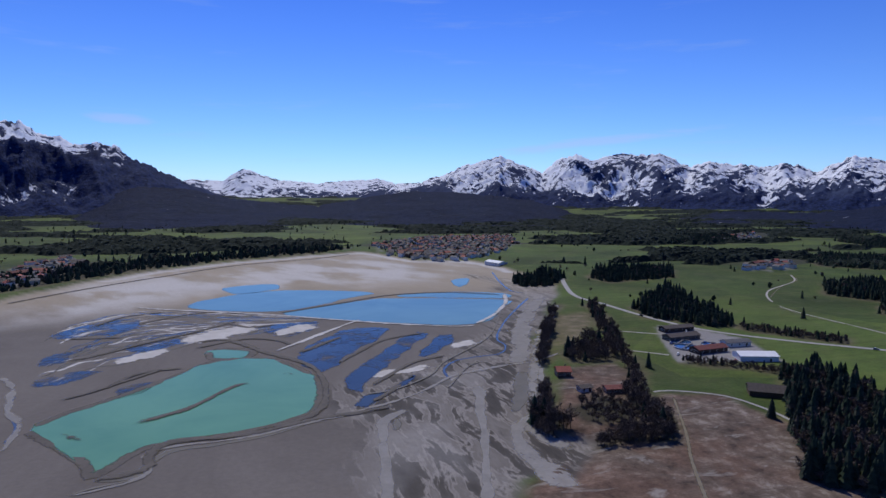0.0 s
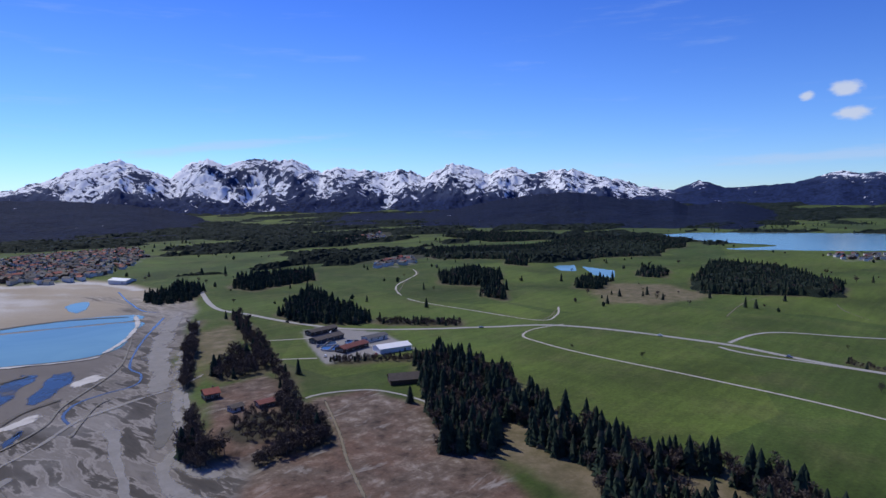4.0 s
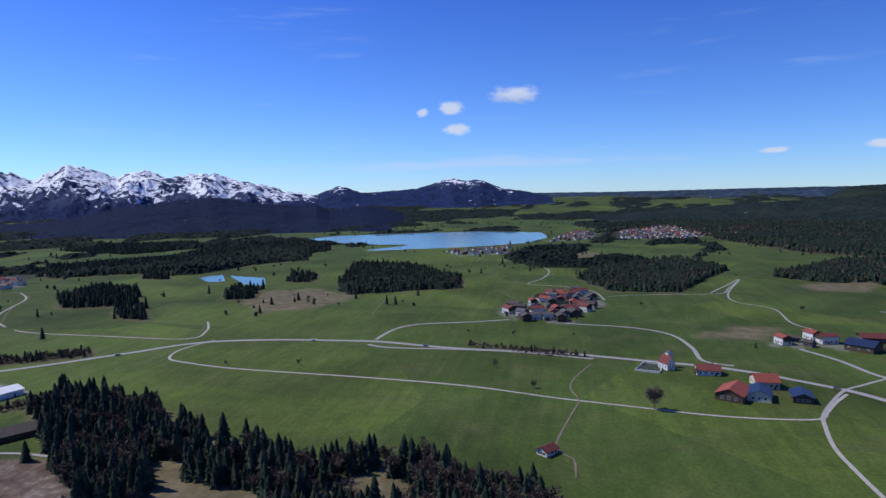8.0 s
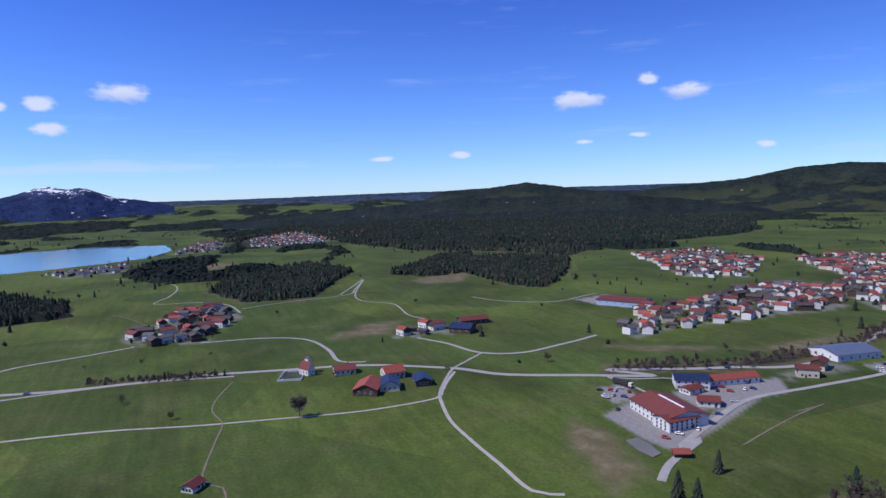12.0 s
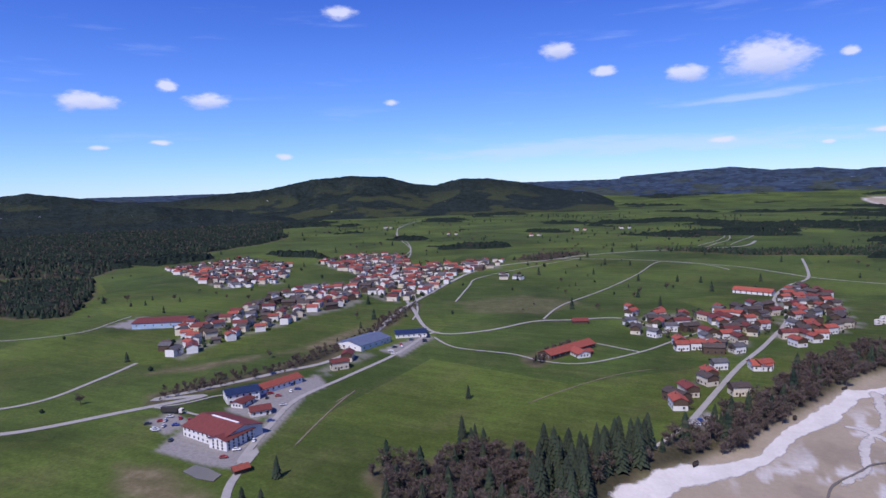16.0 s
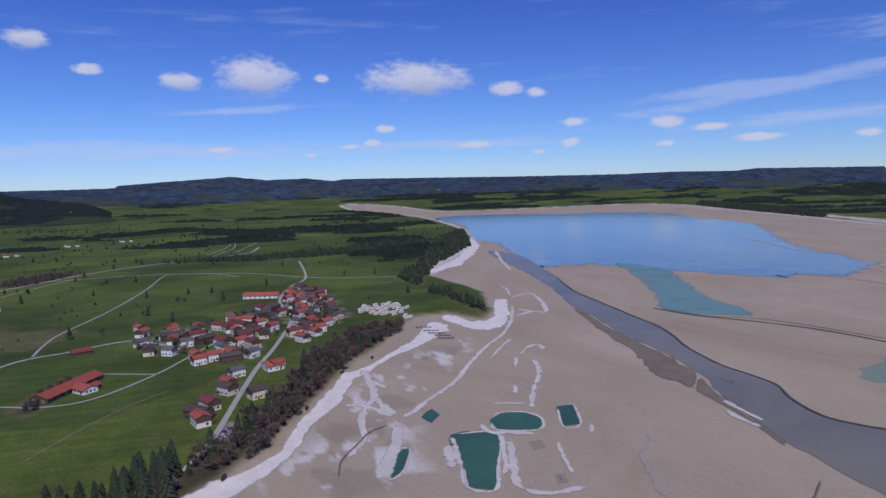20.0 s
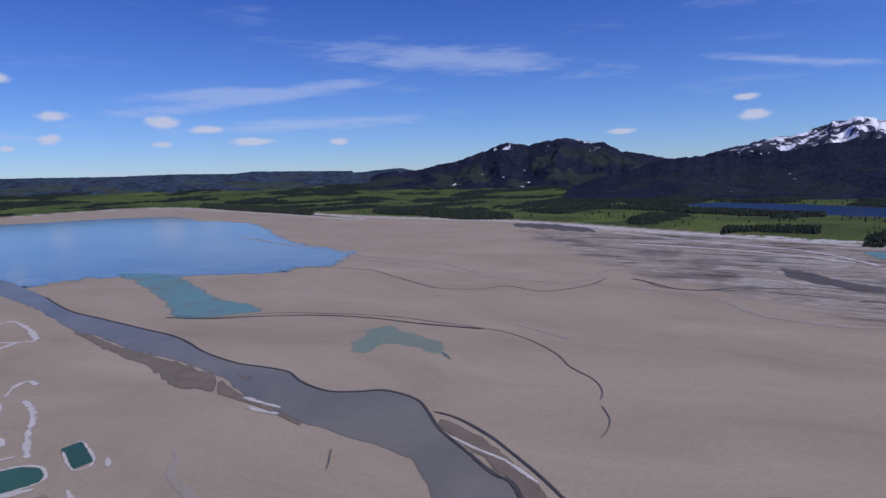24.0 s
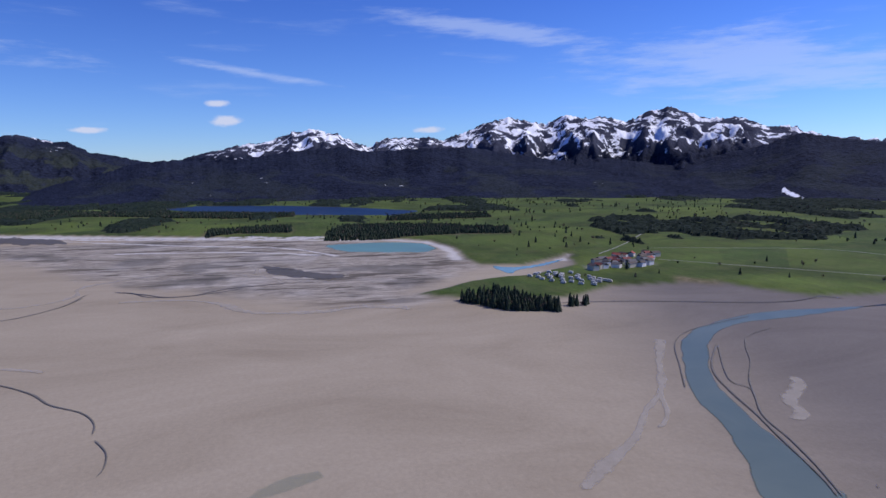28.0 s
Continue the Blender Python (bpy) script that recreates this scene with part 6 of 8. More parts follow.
north = [((a if a > 180 else a + 360), e) for a, e in NORTH_HILLS]
# Nothing hangs in the air before the ranges: their haze is paint.
range_of("north_hills", "low blue hills along the horizon, haze in their colour", north, 3700, 4520, 4700, M_FAR, spur=0.3, jag=2, seed=3, meadow=0.5)
range_of("horizon_hills", "faint hills on the western horizon, coloured haze blue", [(252, -0.2), (262, -0.05), (275, -0.12), (290, 0.02), (305, 0.04), (330, 0.0), (350, 0.1)], 3900, 4640, 4780, M_FAR, spur=0.3, jag=2, seed=5, meadow=0.5)
range_of("far_snow_range", "distant snow-covered mountains, blue haze in their colour", FAR_SNOW, 4100, 4720, 4800, M_ALPS, 95, 40, 0.3, 6, 11, full_snow=0.7)
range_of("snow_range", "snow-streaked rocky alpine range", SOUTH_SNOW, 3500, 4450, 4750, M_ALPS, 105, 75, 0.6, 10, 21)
range_of("west_ridge", "forested ridge with snow fields, coloured haze blue", WEST_RIDGE, 3700, 4450, 4750, M_ALPS, 185, 45, 0.4, 4, 31)
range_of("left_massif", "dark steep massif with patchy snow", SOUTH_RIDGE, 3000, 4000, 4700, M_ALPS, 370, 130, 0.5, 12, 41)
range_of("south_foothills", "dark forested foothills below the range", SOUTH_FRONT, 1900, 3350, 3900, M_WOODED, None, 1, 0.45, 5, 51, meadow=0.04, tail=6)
LAKE_HILL = [(270.5, -3.5), (271.6, -2.9), (273.5, -2.2), (277.0, -1.9), (283.7, -1.35), (290.0, -1.0), (296.0, -0.75), (303.0, -0.7), (309.0, -0.85), (314.0, -1.3), (319.0, -2.1), (322.0, -2.5)]
range_of("lake_hill", "dark wooded hill behind the lakeside village", LAKE_HILL, 2380, 2950, 3500, M_HILL, None, 1, 0.3, 3, 65, meadow=0.15, tail=1.5)
range_of("west_hills", "round brown wooded hills with pale clearings", [q for q in WEST_HILLS if q[0] > 291], 2750, 3600, 4300, M_HILL, None, 1, 0.25, 3, 61, meadow=0.65, tail=4)
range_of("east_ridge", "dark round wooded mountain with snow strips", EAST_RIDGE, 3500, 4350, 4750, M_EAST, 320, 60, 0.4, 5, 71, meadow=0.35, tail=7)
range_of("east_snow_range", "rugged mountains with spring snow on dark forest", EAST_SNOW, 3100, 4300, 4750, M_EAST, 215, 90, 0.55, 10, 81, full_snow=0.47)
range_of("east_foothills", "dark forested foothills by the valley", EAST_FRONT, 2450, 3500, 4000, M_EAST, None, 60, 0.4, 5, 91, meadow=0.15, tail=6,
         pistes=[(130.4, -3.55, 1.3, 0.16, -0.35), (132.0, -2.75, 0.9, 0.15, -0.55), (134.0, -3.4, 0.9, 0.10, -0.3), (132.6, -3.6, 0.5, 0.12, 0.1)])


# ---- trees ----
M_NEEDLE = surface("dark spruce needles", (0.016, 0.027, 0.013), (0.044, 0.064, 0.029), 0.9, 0.9, 0.6, 0.3, vary=0.35)
M_BARK = surface("grey-brown bark", (0.05, 0.042, 0.034), (0.12, 0.10, 0.08), 3.0, 0.95, 0.5, 0.05)
M_TWIG = surface("bare leafless twigs", (0.085, 0.066, 0.054), (0.165, 0.134, 0.112), 0.7, 0.95, 0.3, 0.1, vary=0.4)
M_BUSH = surface("budding shrub", (0.045, 0.045, 0.022), (0.10, 0.095, 0.05), 0.7, 0.95, 0.3, 0.1, vary=0.3)


def island_needles():
    m, n, l, b = nodes_of("spruce forest")
    rnd = n.new("ShaderNodeNewGeometry").outputs["Random Per Island"]
    vec = n.new("ShaderNodeNewGeometry").outputs["Position"]
    tone = ramp(n, l, rnd, [(0.0, (0.018, 0.030, 0.021)), (0.6, (0.032, 0.048, 0.030)), (0.9, (0.050, 0.060, 0.036)), (1.0, (0.085, 0.072, 0.052))])
    col = blend(n, l, 0.6, tone, ramp(n, l, noise_node(n, l, vec, 0.6, 4), [(0.3, 0.3), (0.7, 0.7)]), "OVERLAY")
    l.new(col, b.inputs["Base Color"])
    b.inputs["Roughness"].default_value = 0.95
    b.inputs["Specular IOR Level"].default_value = 0.1
    return m


def island_twigs():
    m, n, l, b = nodes_of("bare wood")
    rnd = n.new("ShaderNodeNewGeometry").outputs["Random Per Island"]
    l.new(ramp(n, l, rnd, [(0.0, (0.052, 0.040, 0.034)), (0.5, (0.098, 0.076, 0.064)), (1.0, (0.150, 0.122, 0.104))]), b.inputs["Base Color"])
    b.inputs["Roughness"].default_value = 0.95
    b.inputs["Specular IOR Level"].default_value = 0.1
    return m


M_FOREST, M_BAREWOOD = island_needles(), island_twigs()


def canopy_material():
    m, n, l, b = nodes_of("closed spruce canopy")
    vec = n.new("ShaderNodeNewGeometry").outputs["Position"]
    tone = ramp(n, l, noise_node(n, l, vec, 0.012, 5, 0.6), [(0.3, (0.010, 0.017, 0.013)), (0.6, (0.017, 0.026, 0.018)), (0.8, (0.036, 0.034, 0.025))])
    col = blend(n, l, 0.7, tone, ramp(n, l, noise_node(n, l, vec, 0.25, 5, 0.7), [(0.3, 0.22), (0.7, 0.75)]), "OVERLAY")
    l.new(col, b.inputs["Base Color"])
    b.inputs["Roughness"].default_value = 0.95
    b.inputs["Specular IOR Level"].default_value = 0.1
    return m


M_CANOPY = canopy_material()


def spruce_shape(layers, spikes, h, width, rng):
    """Tiers of drooping ragged boughs round a stem, as triangles."""
    v, f = [], []
    for k in range(layers):
        s = k / layers
        z0 = h * (0.10 + 0.88 * s)
        rad = width * (1 - s) ** 0.72 + 0.12
        tip = len(v)
        v.append((rng.uniform(-.1, .1), rng.uniform(-.1, .1), min(h, z0 + h * 1.55 / layers + 0.3)))
        for q in range(spikes * 2):
            a = math.pi * q / spikes + rng.uniform(-.2, .2) + k
            rr = rad * (rng.uniform(0.85, 1.12) if q % 2 else rng.uniform(0.55, 0.8))
            v.append((rr * math.cos(a), rr * math.sin(a), z0 - rad * (0.30 if q % 2 else 0.08) + rng.uniform(-.2, .2)))
        for q in range(spikes * 2):
            f.append((tip, tip + 1 + q, tip + 1 + (q + 1) % (spikes * 2)))
    return np.array(v), np.array(f)


def tube(v, f, a, b, ra, rb, sides=4):
    a, b = Vector(a), Vector(b)
    d = (b - a).normalized()
    u = d.orthogonal().normalized()
    w = d.cross(u)
    i = len(v)
    for p, r in ((a, ra), (b, rb)):
        for k in range(sides):
            t = 2 * math.pi * k / sides
            v.append(tuple(p + r * (math.cos(t) * u + math.sin(t) * w)))
    for k in range(sides):
        q = (k + 1) % sides
        f.append((i + k, i + q, i + sides + q))
        f.append((i + k, i + sides + q, i + sides + k))


def bare_shape(h, spread, limbs, twigs, rng, broad=1.0):
    """A leafless tree: trunk and limbs, and a haze of fine twigs."""
    tv, tf, cv, cf = [], [], [], []
    tube(tv, tf, (0, 0, -0.3), (0.1, 0, h * 0.45), h * 0.022, h * 0.014, 6)
    tube(tv, tf, (0.1, 0, h * 0.45), (0, 0.2, h * 0.88), h * 0.014, h * 0.004, 5)
    for k in range(limbs):
        z = h * rng.uniform(0.22, 0.72)
        a, up = rng.uniform(0, 6.283), rng.uniform(0.5, 1.1)
        ln = spread * rng.uniform(0.6, 1.0) * (1.1 - 0.5 * z / h)
        e = Vector((math.cos(a) * ln, math.sin(a) * ln, z + ln * up))
        tube(tv, tf, (0.05, 0, z), e, h * 0.008, h * 0.003, 3)
        for q in range(twigs):
            s = rng.uniform(0.35, 1.05)
            p = Vector((0.05, 0, z)).lerp(e, s)
            d = Vector((rng.gauss(0, 1), rng.gauss(0, 1), rng.gauss(0.7, 0.8))).normalized() * rng.uniform(0.09, 0.2) * h
            side = d.cross(Vector((rng.gauss(0, 1), rng.gauss(0, 1), rng.gauss(0, 1)))).normalized() * rng.uniform(0.012, 0.032) * h * 0.8 * broad
            i = len(cv)
            cv += [tuple(p - side * 0.3), tuple(p + d + side), tuple(p + d * 0.8 - side)]
            cf.append((i, i + 1, i + 2))
    return np.array(tv), np.array(tf), np.array(cv), np.array(cf)


rng = random.Random(7)
SPRUCES, BARES = [], []
for k in range(6):
    h, w = rng.uniform(15, 21), rng.uniform(3.6, 4.8)
    v, f = spruce_shape(13, 8, h, w, rng)
    tv, tf = [], []
    tube(tv, tf, (0, 0, -0.5), (0, 0, h * 0.9), 0.28, 0.06, 7)
    SPRUCES.append((mesh_of("trunk", tv, tf, M_BARK), mesh_of("crown", v, f, M_NEEDLE)))
for k in range(5):
    h = rng.uniform(10, 16)
    tv, tf, cv, cf = bare_shape(h, h * 0.34, 24, 60, rng, 0.62)
    BARES.append((mesh_of("trunk", tv, tf, M_BARK), mesh_of("crown", cv, cf, M_TWIG)))
BUSHES = []
for k in range(3):
    h = rng.uniform(3.5, 5)
    tv, tf, cv, cf = bare_shape(h, h * 0.5, 12, 26, rng)
    BUSHES.append((mesh_of("trunk", tv, tf, M_BARK), mesh_of("crown", cv, cf, M_BUSH)))


def plant(kind, x, y, scale=1.0, group="", label="", base=None):
    trunk, crown = random.choice(base or {"spruce": SPRUCES, "bare": BARES, "bush": BUSHES}[kind])
    name = {"spruce": "spruce_tree", "bare": "bare_tree", "bush": "shrub"}[kind]
    text = label or {"spruce": "tall dark green spruce tree", "bare": "leafless grey-brown deciduous tree", "bush": "low bare rounded shrub in the meadow"}[kind]
    ob = tagged(new(name), text, "tree" if kind != "bush" else "shrub", group or "trees of the " + kind + " wood")
    ob.matrix_basis = pose(x, y, height(x, y) - 0.1, random.uniform(-2, 2), random.uniform(-2, 2), random.uniform(0, 360)) @ Matrix.Diagonal((scale, scale, scale * random.uniform(0.9, 1.1), 1))
    part("trunk", trunk, ob)
    part("crown", crown, ob)
    return ob


def clump_shape(rng):
    """A broad uneven crown of a few leafless or leafy boughs, for far trees."""
    v, f = [(0, 0, 9.5 + rng.uniform(-1, 1))], []
    for ring, (z, rad) in enumerate(((7.8, 2.4), (5.2, 4.1), (2.0, 3.3))):
        for q in range(6):
            a = math.pi * q / 3 + 0.5 * ring + rng.uniform(-.3, .3)
            rr = rad * rng.uniform(0.65, 1.25)
            v.append((rr * math.cos(a), rr * math.sin(a), z + rng.uniform(-1.1, 1.1)))
    for q in range(6):
        p = (q + 1) % 6
        f.append((0, 1 + q, 1 + p))
        for o in (1, 7):
            f += [(o + q, o + 6 + q, o + 6 + p), (o + q, o + 6 + p, o + p)]
    v.append((0, 0, -0.5))
    f += [(13 + q, 19, 13 + (q + 1) % 6) for q in range(6)]
    return np.array(v), np.array(f)


def template(kind, rng):
    if kind == "spruce":
        return spruce_shape(7, 5, 16.5, 4.6, rng)
    if kind == "cheap":
        return spruce_shape(2, 4, 12.5, 5.2, rng)
    if kind == "clump":
        return clump_shape(rng)
    tv, tf, cv, cf = bare_shape(12, 4.6, 13, 34, rng, 0.8) if kind == "bare" else bare_shape(12, 4.6, 8, 15, rng, 1.5)
    return np.concatenate([tv, cv]), np.concatenate([tf, cf + len(tv)])


def fill(poly, spacing, seed):
    """Points in an outline on a shaken grid."""
    g = np.random.RandomState(seed)
    p = np.array(poly, float)
    lo, hi = p.min(0), p.max(0)
    nx, ny = max(2, int((hi[0] - lo[0]) / spacing)), max(2, int((hi[1] - lo[1]) / spacing))
    x, y = np.meshgrid(np.arange(nx) * spacing + lo[0], np.arange(ny) * spacing + lo[1])
    x = x.ravel() + g.uniform(-.5, .5, x.size) * spacing
    y = y.ravel() + g.uniform(-.5, .5, y.size) * spacing
    d = edge_distance(x, y, poly) + (fbm(x / 20, y / 20, 2, 4) - 0.5) * 10
    return x[d < 0], y[d < 0]


def stand(name, label, x, y, bare=0.1, size=1.0, seed=1, kinds=("spruce",)):
    """Many trees as one mesh: too many to count."""
    if not len(x):
        return
    g, r = np.random.RandomState(seed), random.Random(seed)
    shapes = [template(kinds[k % len(kinds)], r) for k in range(4)] + [template("bare" if kinds[0] == "spruce" else "far_bare", r) for k in range(3)]
    z = ground(x, y)[0]
    V, F, S = [], [], []
    pick = np.where(g.rand(len(x)) < bare, 4 + g.randint(0, 3, len(x)), g.randint(0, 4, len(x)))
    at = 0
    for k, (v, f) in enumerate(shapes):
        idx = np.where(pick == k)[0]
        if not len(idx):
            continue
        a, s = g.uniform(0, 6.28, len(idx)), size * g.uniform(0.5, 1.25, len(idx))
        c, q = np.cos(a) * s, np.sin(a) * s
        vx = v[None, :, 0] * c[:, None] - v[None, :, 1] * q[:, None] + x[idx][:, None]
        vy = v[None, :, 0] * q[:, None] + v[None, :, 1] * c[:, None] + y[idx][:, None]
        vz = v[None, :, 2] * (s * g.uniform(0.85, 1.15, len(idx)))[:, None] + z[idx][:, None] - 0.3
        V.append(np.stack([vx, vy, vz], -1).reshape(-1, 3))
        F.append((f[None] + (np.arange(len(idx)) * len(v))[:, None, None] + at).reshape(-1, 3))
        S.append(np.full(len(idx) * len(f), 1 if k > 3 else 0))
        at += len(idx) * len(v)
    me = mesh_of(name, np.concatenate(V), np.concatenate(F), [M_FOREST, M_BAREWOOD], False, np.concatenate(S))
    tagged(new(name, me), label, "wood", kind="stuff")


BARE_SHARE = {"yard_hedge": 0.9, "road_hedge_c": 0.8, "church_hedge": 0.9, "village_row": 0.85, "near_wood": 0.45, "shore_wood": 0.84, "plot_grove": 0.9, "plot_hedge": 1.0, "plot_hedge_b": 0.95, "plot_row": 0.9, "plot_mid": 1.0,
              "shore_line_a": 1.0, "shore_line_b": 0.97, "road_hedge": 1.0, "road_hedge_b": 0.9, "west_edge": 0.3, "hill_wood": 0.16, "lane_wood": 0.15, "field_wood": 0.15}
SIZE = {"yard_hedge": 0.32, "road_hedge_c": 0.4, "church_hedge": 0.3, "village_row": 0.4, "near_wood": 0.84, "road_hedge": 0.45, "road_hedge_b": 0.6, "plot_hedge": 0.6, "plot_row": 0.55, "plot_mid": 0.5, "plot_hedge_b": 0.75, "plot_grove": 0.75, "shore_line_a": 0.85, "shore_line_b": 0.85, "shore_wood": 0.85, "point_row": 0.6, "grove": 0.7, "moor_wood_e": 0.7, "hill_wood": 0.95, "south_belt": 0.8, "lane_wood": 0.8, "lane_wood_b": 0.8, "field_wood": 0.8, "spruce_stand": 1.2}
SPACING = {"yard_hedge": 2.6, "road_hedge_c": 3.2, "church_hedge": 3.0, "village_row": 3.5, "near_wood": 3.5, "shore_wood": 5.5, "spruce_stand": 5.5, "hill_wood": 14, "south_belt": 9, "moor_wood_e": 9, "road_hedge": 5, "grove": 3.6, "plot_hedge": 2.6, "plot_mid": 5, "plot_grove": 4.5, "plot_hedge_b": 4, "plot_row": 4, "shore_line_a": 3.2, "shore_line_b": 3.2}
for k, (key, poly) in enumerate(WOODS.items()):
    x, y = fill(poly, SPACING.get(key, 5.2), 100 + k)
    if key == "near_wood":
        open_bank = (fbm(x / 22, y / 22, 2, 70) < 0.7) & (edge_distance(x, y, DRY["near_bank"]) > 0) & (edge_distance(x, y, DRY["near_bank_b"]) > 0)
        x, y = x[open_bank], y[open_bank]
    if key in ("shore_wood", "spruce_stand"):
        beach = BARS["village_beach"][0] + BARS["village_beach"][1][::-1]
        inland = edge_distance(x, y, beach) > 2.5
        x, y = x[inland], y[inland]
    if key in ("near_wood", "shore_wood", "spruce_stand"):
        order = np.argsort(np.hypot(x, y))
        lead = order[::max(1, len(order) // 90)][:95]
        rest = np.setdiff1d(order, lead)
        for i in lead:
            bare = random.random() < BARE_SHARE.get(key, 0.05)
            tall = random.uniform(0.95, 1.4) if key == "spruce_stand" else random.uniform(0.6, 0.95)
            plant("bare" if bare else "spruce", x[i], y[i], tall * (0.7 if bare else 1.0))
        x, y = x[rest], y[rest]
    mixed = BARE_SHARE.get(key, 0.06)
    stand("wood", "dense dark spruce wood" if mixed < 0.5 else "thicket of bare grey-brown trees", x, y, mixed, SIZE.get(key, 0.66), 200 + k, ("spruce",) if np.hypot(*np.mean(poly, 0)) < 900 else ("cheap", "cheap", "clump"))

# far woods: a closed jagged canopy where they stand thick, single crowns along their rims
def open_land(x, y, d):
    free = d > 25
    for poly in list(VILLAGES.values()) + [WATER[key] for key in BASINS]:
        free &= edge_distance(x, y, poly) > 25
    return free


def canopy(name, label, x, y, keep, tall, seed):
    """A jagged roof of crowns over the kept cells of a grid (rows of points)."""
    g = np.random.RandomState(seed)
    keep[0], keep[-1] = False, False
    inner, near = keep.copy(), keep.copy()
    for ax in (0, 1):
        near |= np.roll(near, 1, ax) | np.roll(near, -1, ax)
    z = np.zeros(x.shape)
    z[near] = ground(x[near], y[near])[0]
    for ax in (0, 1):
        for sh in (-1, 1):
            inner &= np.roll(keep, sh, ax)
    top = z + np.where(inner, tall * g.uniform(0.25, 1.25, x.shape), np.where(keep, tall * g.uniform(0.1, 0.5, x.shape), -1.0))
    nr, na = x.shape
    i, j = np.meshgrid(np.arange(nr - 1), np.arange(na - 1), indexing="ij")
    cell = keep[:-1, :-1] | keep[1:, :-1] | keep[:-1, 1:] | keep[1:, 1:]
    k = (i * na + j)[cell]
    f = np.concatenate([np.stack([k, k + 1, k + na + 1], 1), np.stack([k, k + na + 1, k + na], 1)])
    used, f = np.unique(f, return_inverse=True)
    v = np.stack([x, y, top], -1).reshape(-1, 3)[used]
    tagged(new(name, mesh_of(name, v, f.reshape(-1, 3), M_CANOPY)), label, "wood", kind="stuff")


A, Rg = np.meshgrid(np.linspace(0, 2 * np.pi, 1500), np.geomspace(1000, 4300, 300))
cx, cy = Rg * np.sin(A), Rg * np.cos(A)
g = np.random.RandomState(3)
cx, cy = cx + g.uniform(-2, 2, cx.shape), cy + g.uniform(-2, 2, cx.shape)
thick = wooded(cx, cy) > 0.568
thick[thick] = open_land(cx[thick], cy[thick], ground(cx[thick], cy[thick])[1])
canopy("far_wood", "dark closed canopy of far spruce woods", cx, cy, thick, 7.5, 8)
for k, key in enumerate(("hill_wood", "moor_wood_e", "field_wood", "lane_wood", "lane_wood_b", "moor_wood_d")):
    p = np.array(WOODS[key], float)
    step = 9.0 if key == "hill_wood" else 6.0
    cx, cy = np.meshgrid(np.arange(p[:, 0].min() - 20, p[:, 0].max() + 20, step), np.arange(p[:, 1].min() - 20, p[:, 1].max() + 20, step))
    g = np.random.RandomState(60 + k)
    cx, cy = cx + g.uniform(-.4, .4, cx.shape) * step, cy + g.uniform(-.4, .4, cx.shape) * step
    inside = edge_distance(cx.ravel(), cy.ravel(), WOODS[key]) + (fbm(cx.ravel() / 40, cy.ravel() / 40, 3, 14) - 0.5) * 40 < -6
    if key == "hill_wood":  # clearings
        inside &= fbm(cx.ravel() / 150, cy.ravel() / 150, 3, 15) < 0.64
    canopy("wood", "dark closed canopy of a spruce wood", cx, cy, inside.reshape(cx.shape), 8.0, 70 + k)

# crowns that stand out of the far woods, and lone far trees
g = np.random.RandomState(5)
a, r = g.uniform(0, 2 * np.pi, 120000), np.sqrt(g.uniform(1000 ** 2, 4250 ** 2, 120000))
fx, fy = r * np.sin(a), r * np.cos(a)
mask = wooded(fx, fy) > 0.565
mask[mask] = open_land(fx[mask], fy[mask], ground(fx[mask], fy[mask])[1])
stand("far_wood", "dark patchwork of far spruce woods", fx[mask][:26000], fy[mask][:26000], 0.0, 0.7, 9, ("cheap", "clump"))
a, r = g.uniform(0, 2 * np.pi, 12000), np.sqrt(g.uniform(420 ** 2, 2600 ** 2, 12000))
fx, fy = r * np.sin(a), r * np.cos(a)
fd = ground(fx, fy)[1]
near = np.ones(len(fx), bool)
for poly in list(VILLAGES.values()) + list(PAVED.values()):
    near &= edge_distance(fx, fy, poly) > 8
for key in BASINS:
    near &= edge_distance(fx, fy, WATER[key]) > 12
for pts in ROADS.values():
    near &= edge_distance(fx, fy, pts + pts[::-1][1:-1]) > 6
keep = near & (fd > 25) & (g.rand(len(fx)) < smooth(0.40, 0.60, fbm(fx / 150, fy / 150, 3, 61)) * np.where(np.hypot(fx, fy) < 620, np.where(fy > 150, 0.8, 0.1), np.where((fy > 150) & (fx < 300), 1.0, 0.8)))
stand("scattered_trees", "single trees scattered over the meadows", fx[keep], fy[keep], 0.3, 0.6, 19, ("spruce", "clump"))
for key, pts in LONE.items():
    for q in pts:
        kind = "spruce" if key in ("spruce_a", "works_spruces") or (key in ("moor_a", "hill_a") and random.random() < 0.6) else "bush"
        if q == LONE["bush_a"][4]:
            plant("bare", q[0], q[1], 1.0, "lone trees", "large bare round tree alone in the meadow")
        else:
            plant(kind, q[0], q[1], random.uniform(0.68, 0.85) if key == "works_spruces" else random.uniform(0.5, 0.7) if kind == "spruce" else random.uniform(0.9, 1.3), "lone trees")

# ---- houses ----
M_WHITE = surface("white lime plaster", (0.62, 0.60, 0.56), (0.78, 0.77, 0.74), 0.6, 0.85, 0.1, 0.02, vary=0.12)
M_CREAM = surface("cream plaster", (0.55, 0.48, 0.36), (0.66, 0.60, 0.48), 0.6, 0.85, 0.1, 0.02, vary=0.15)
M_BROWNWOOD = surface("weathered brown boards", (0.055, 0.036, 0.024), (0.13, 0.085, 0.055), 1.5, 0.85, 0.3, 0.03, vary=0.3)
M_GREYWOOD = surface("grey weathered boards", (0.10, 0.09, 0.08), (0.19, 0.17, 0.15), 1.5, 0.9, 0.3, 0.03, vary=0.3)
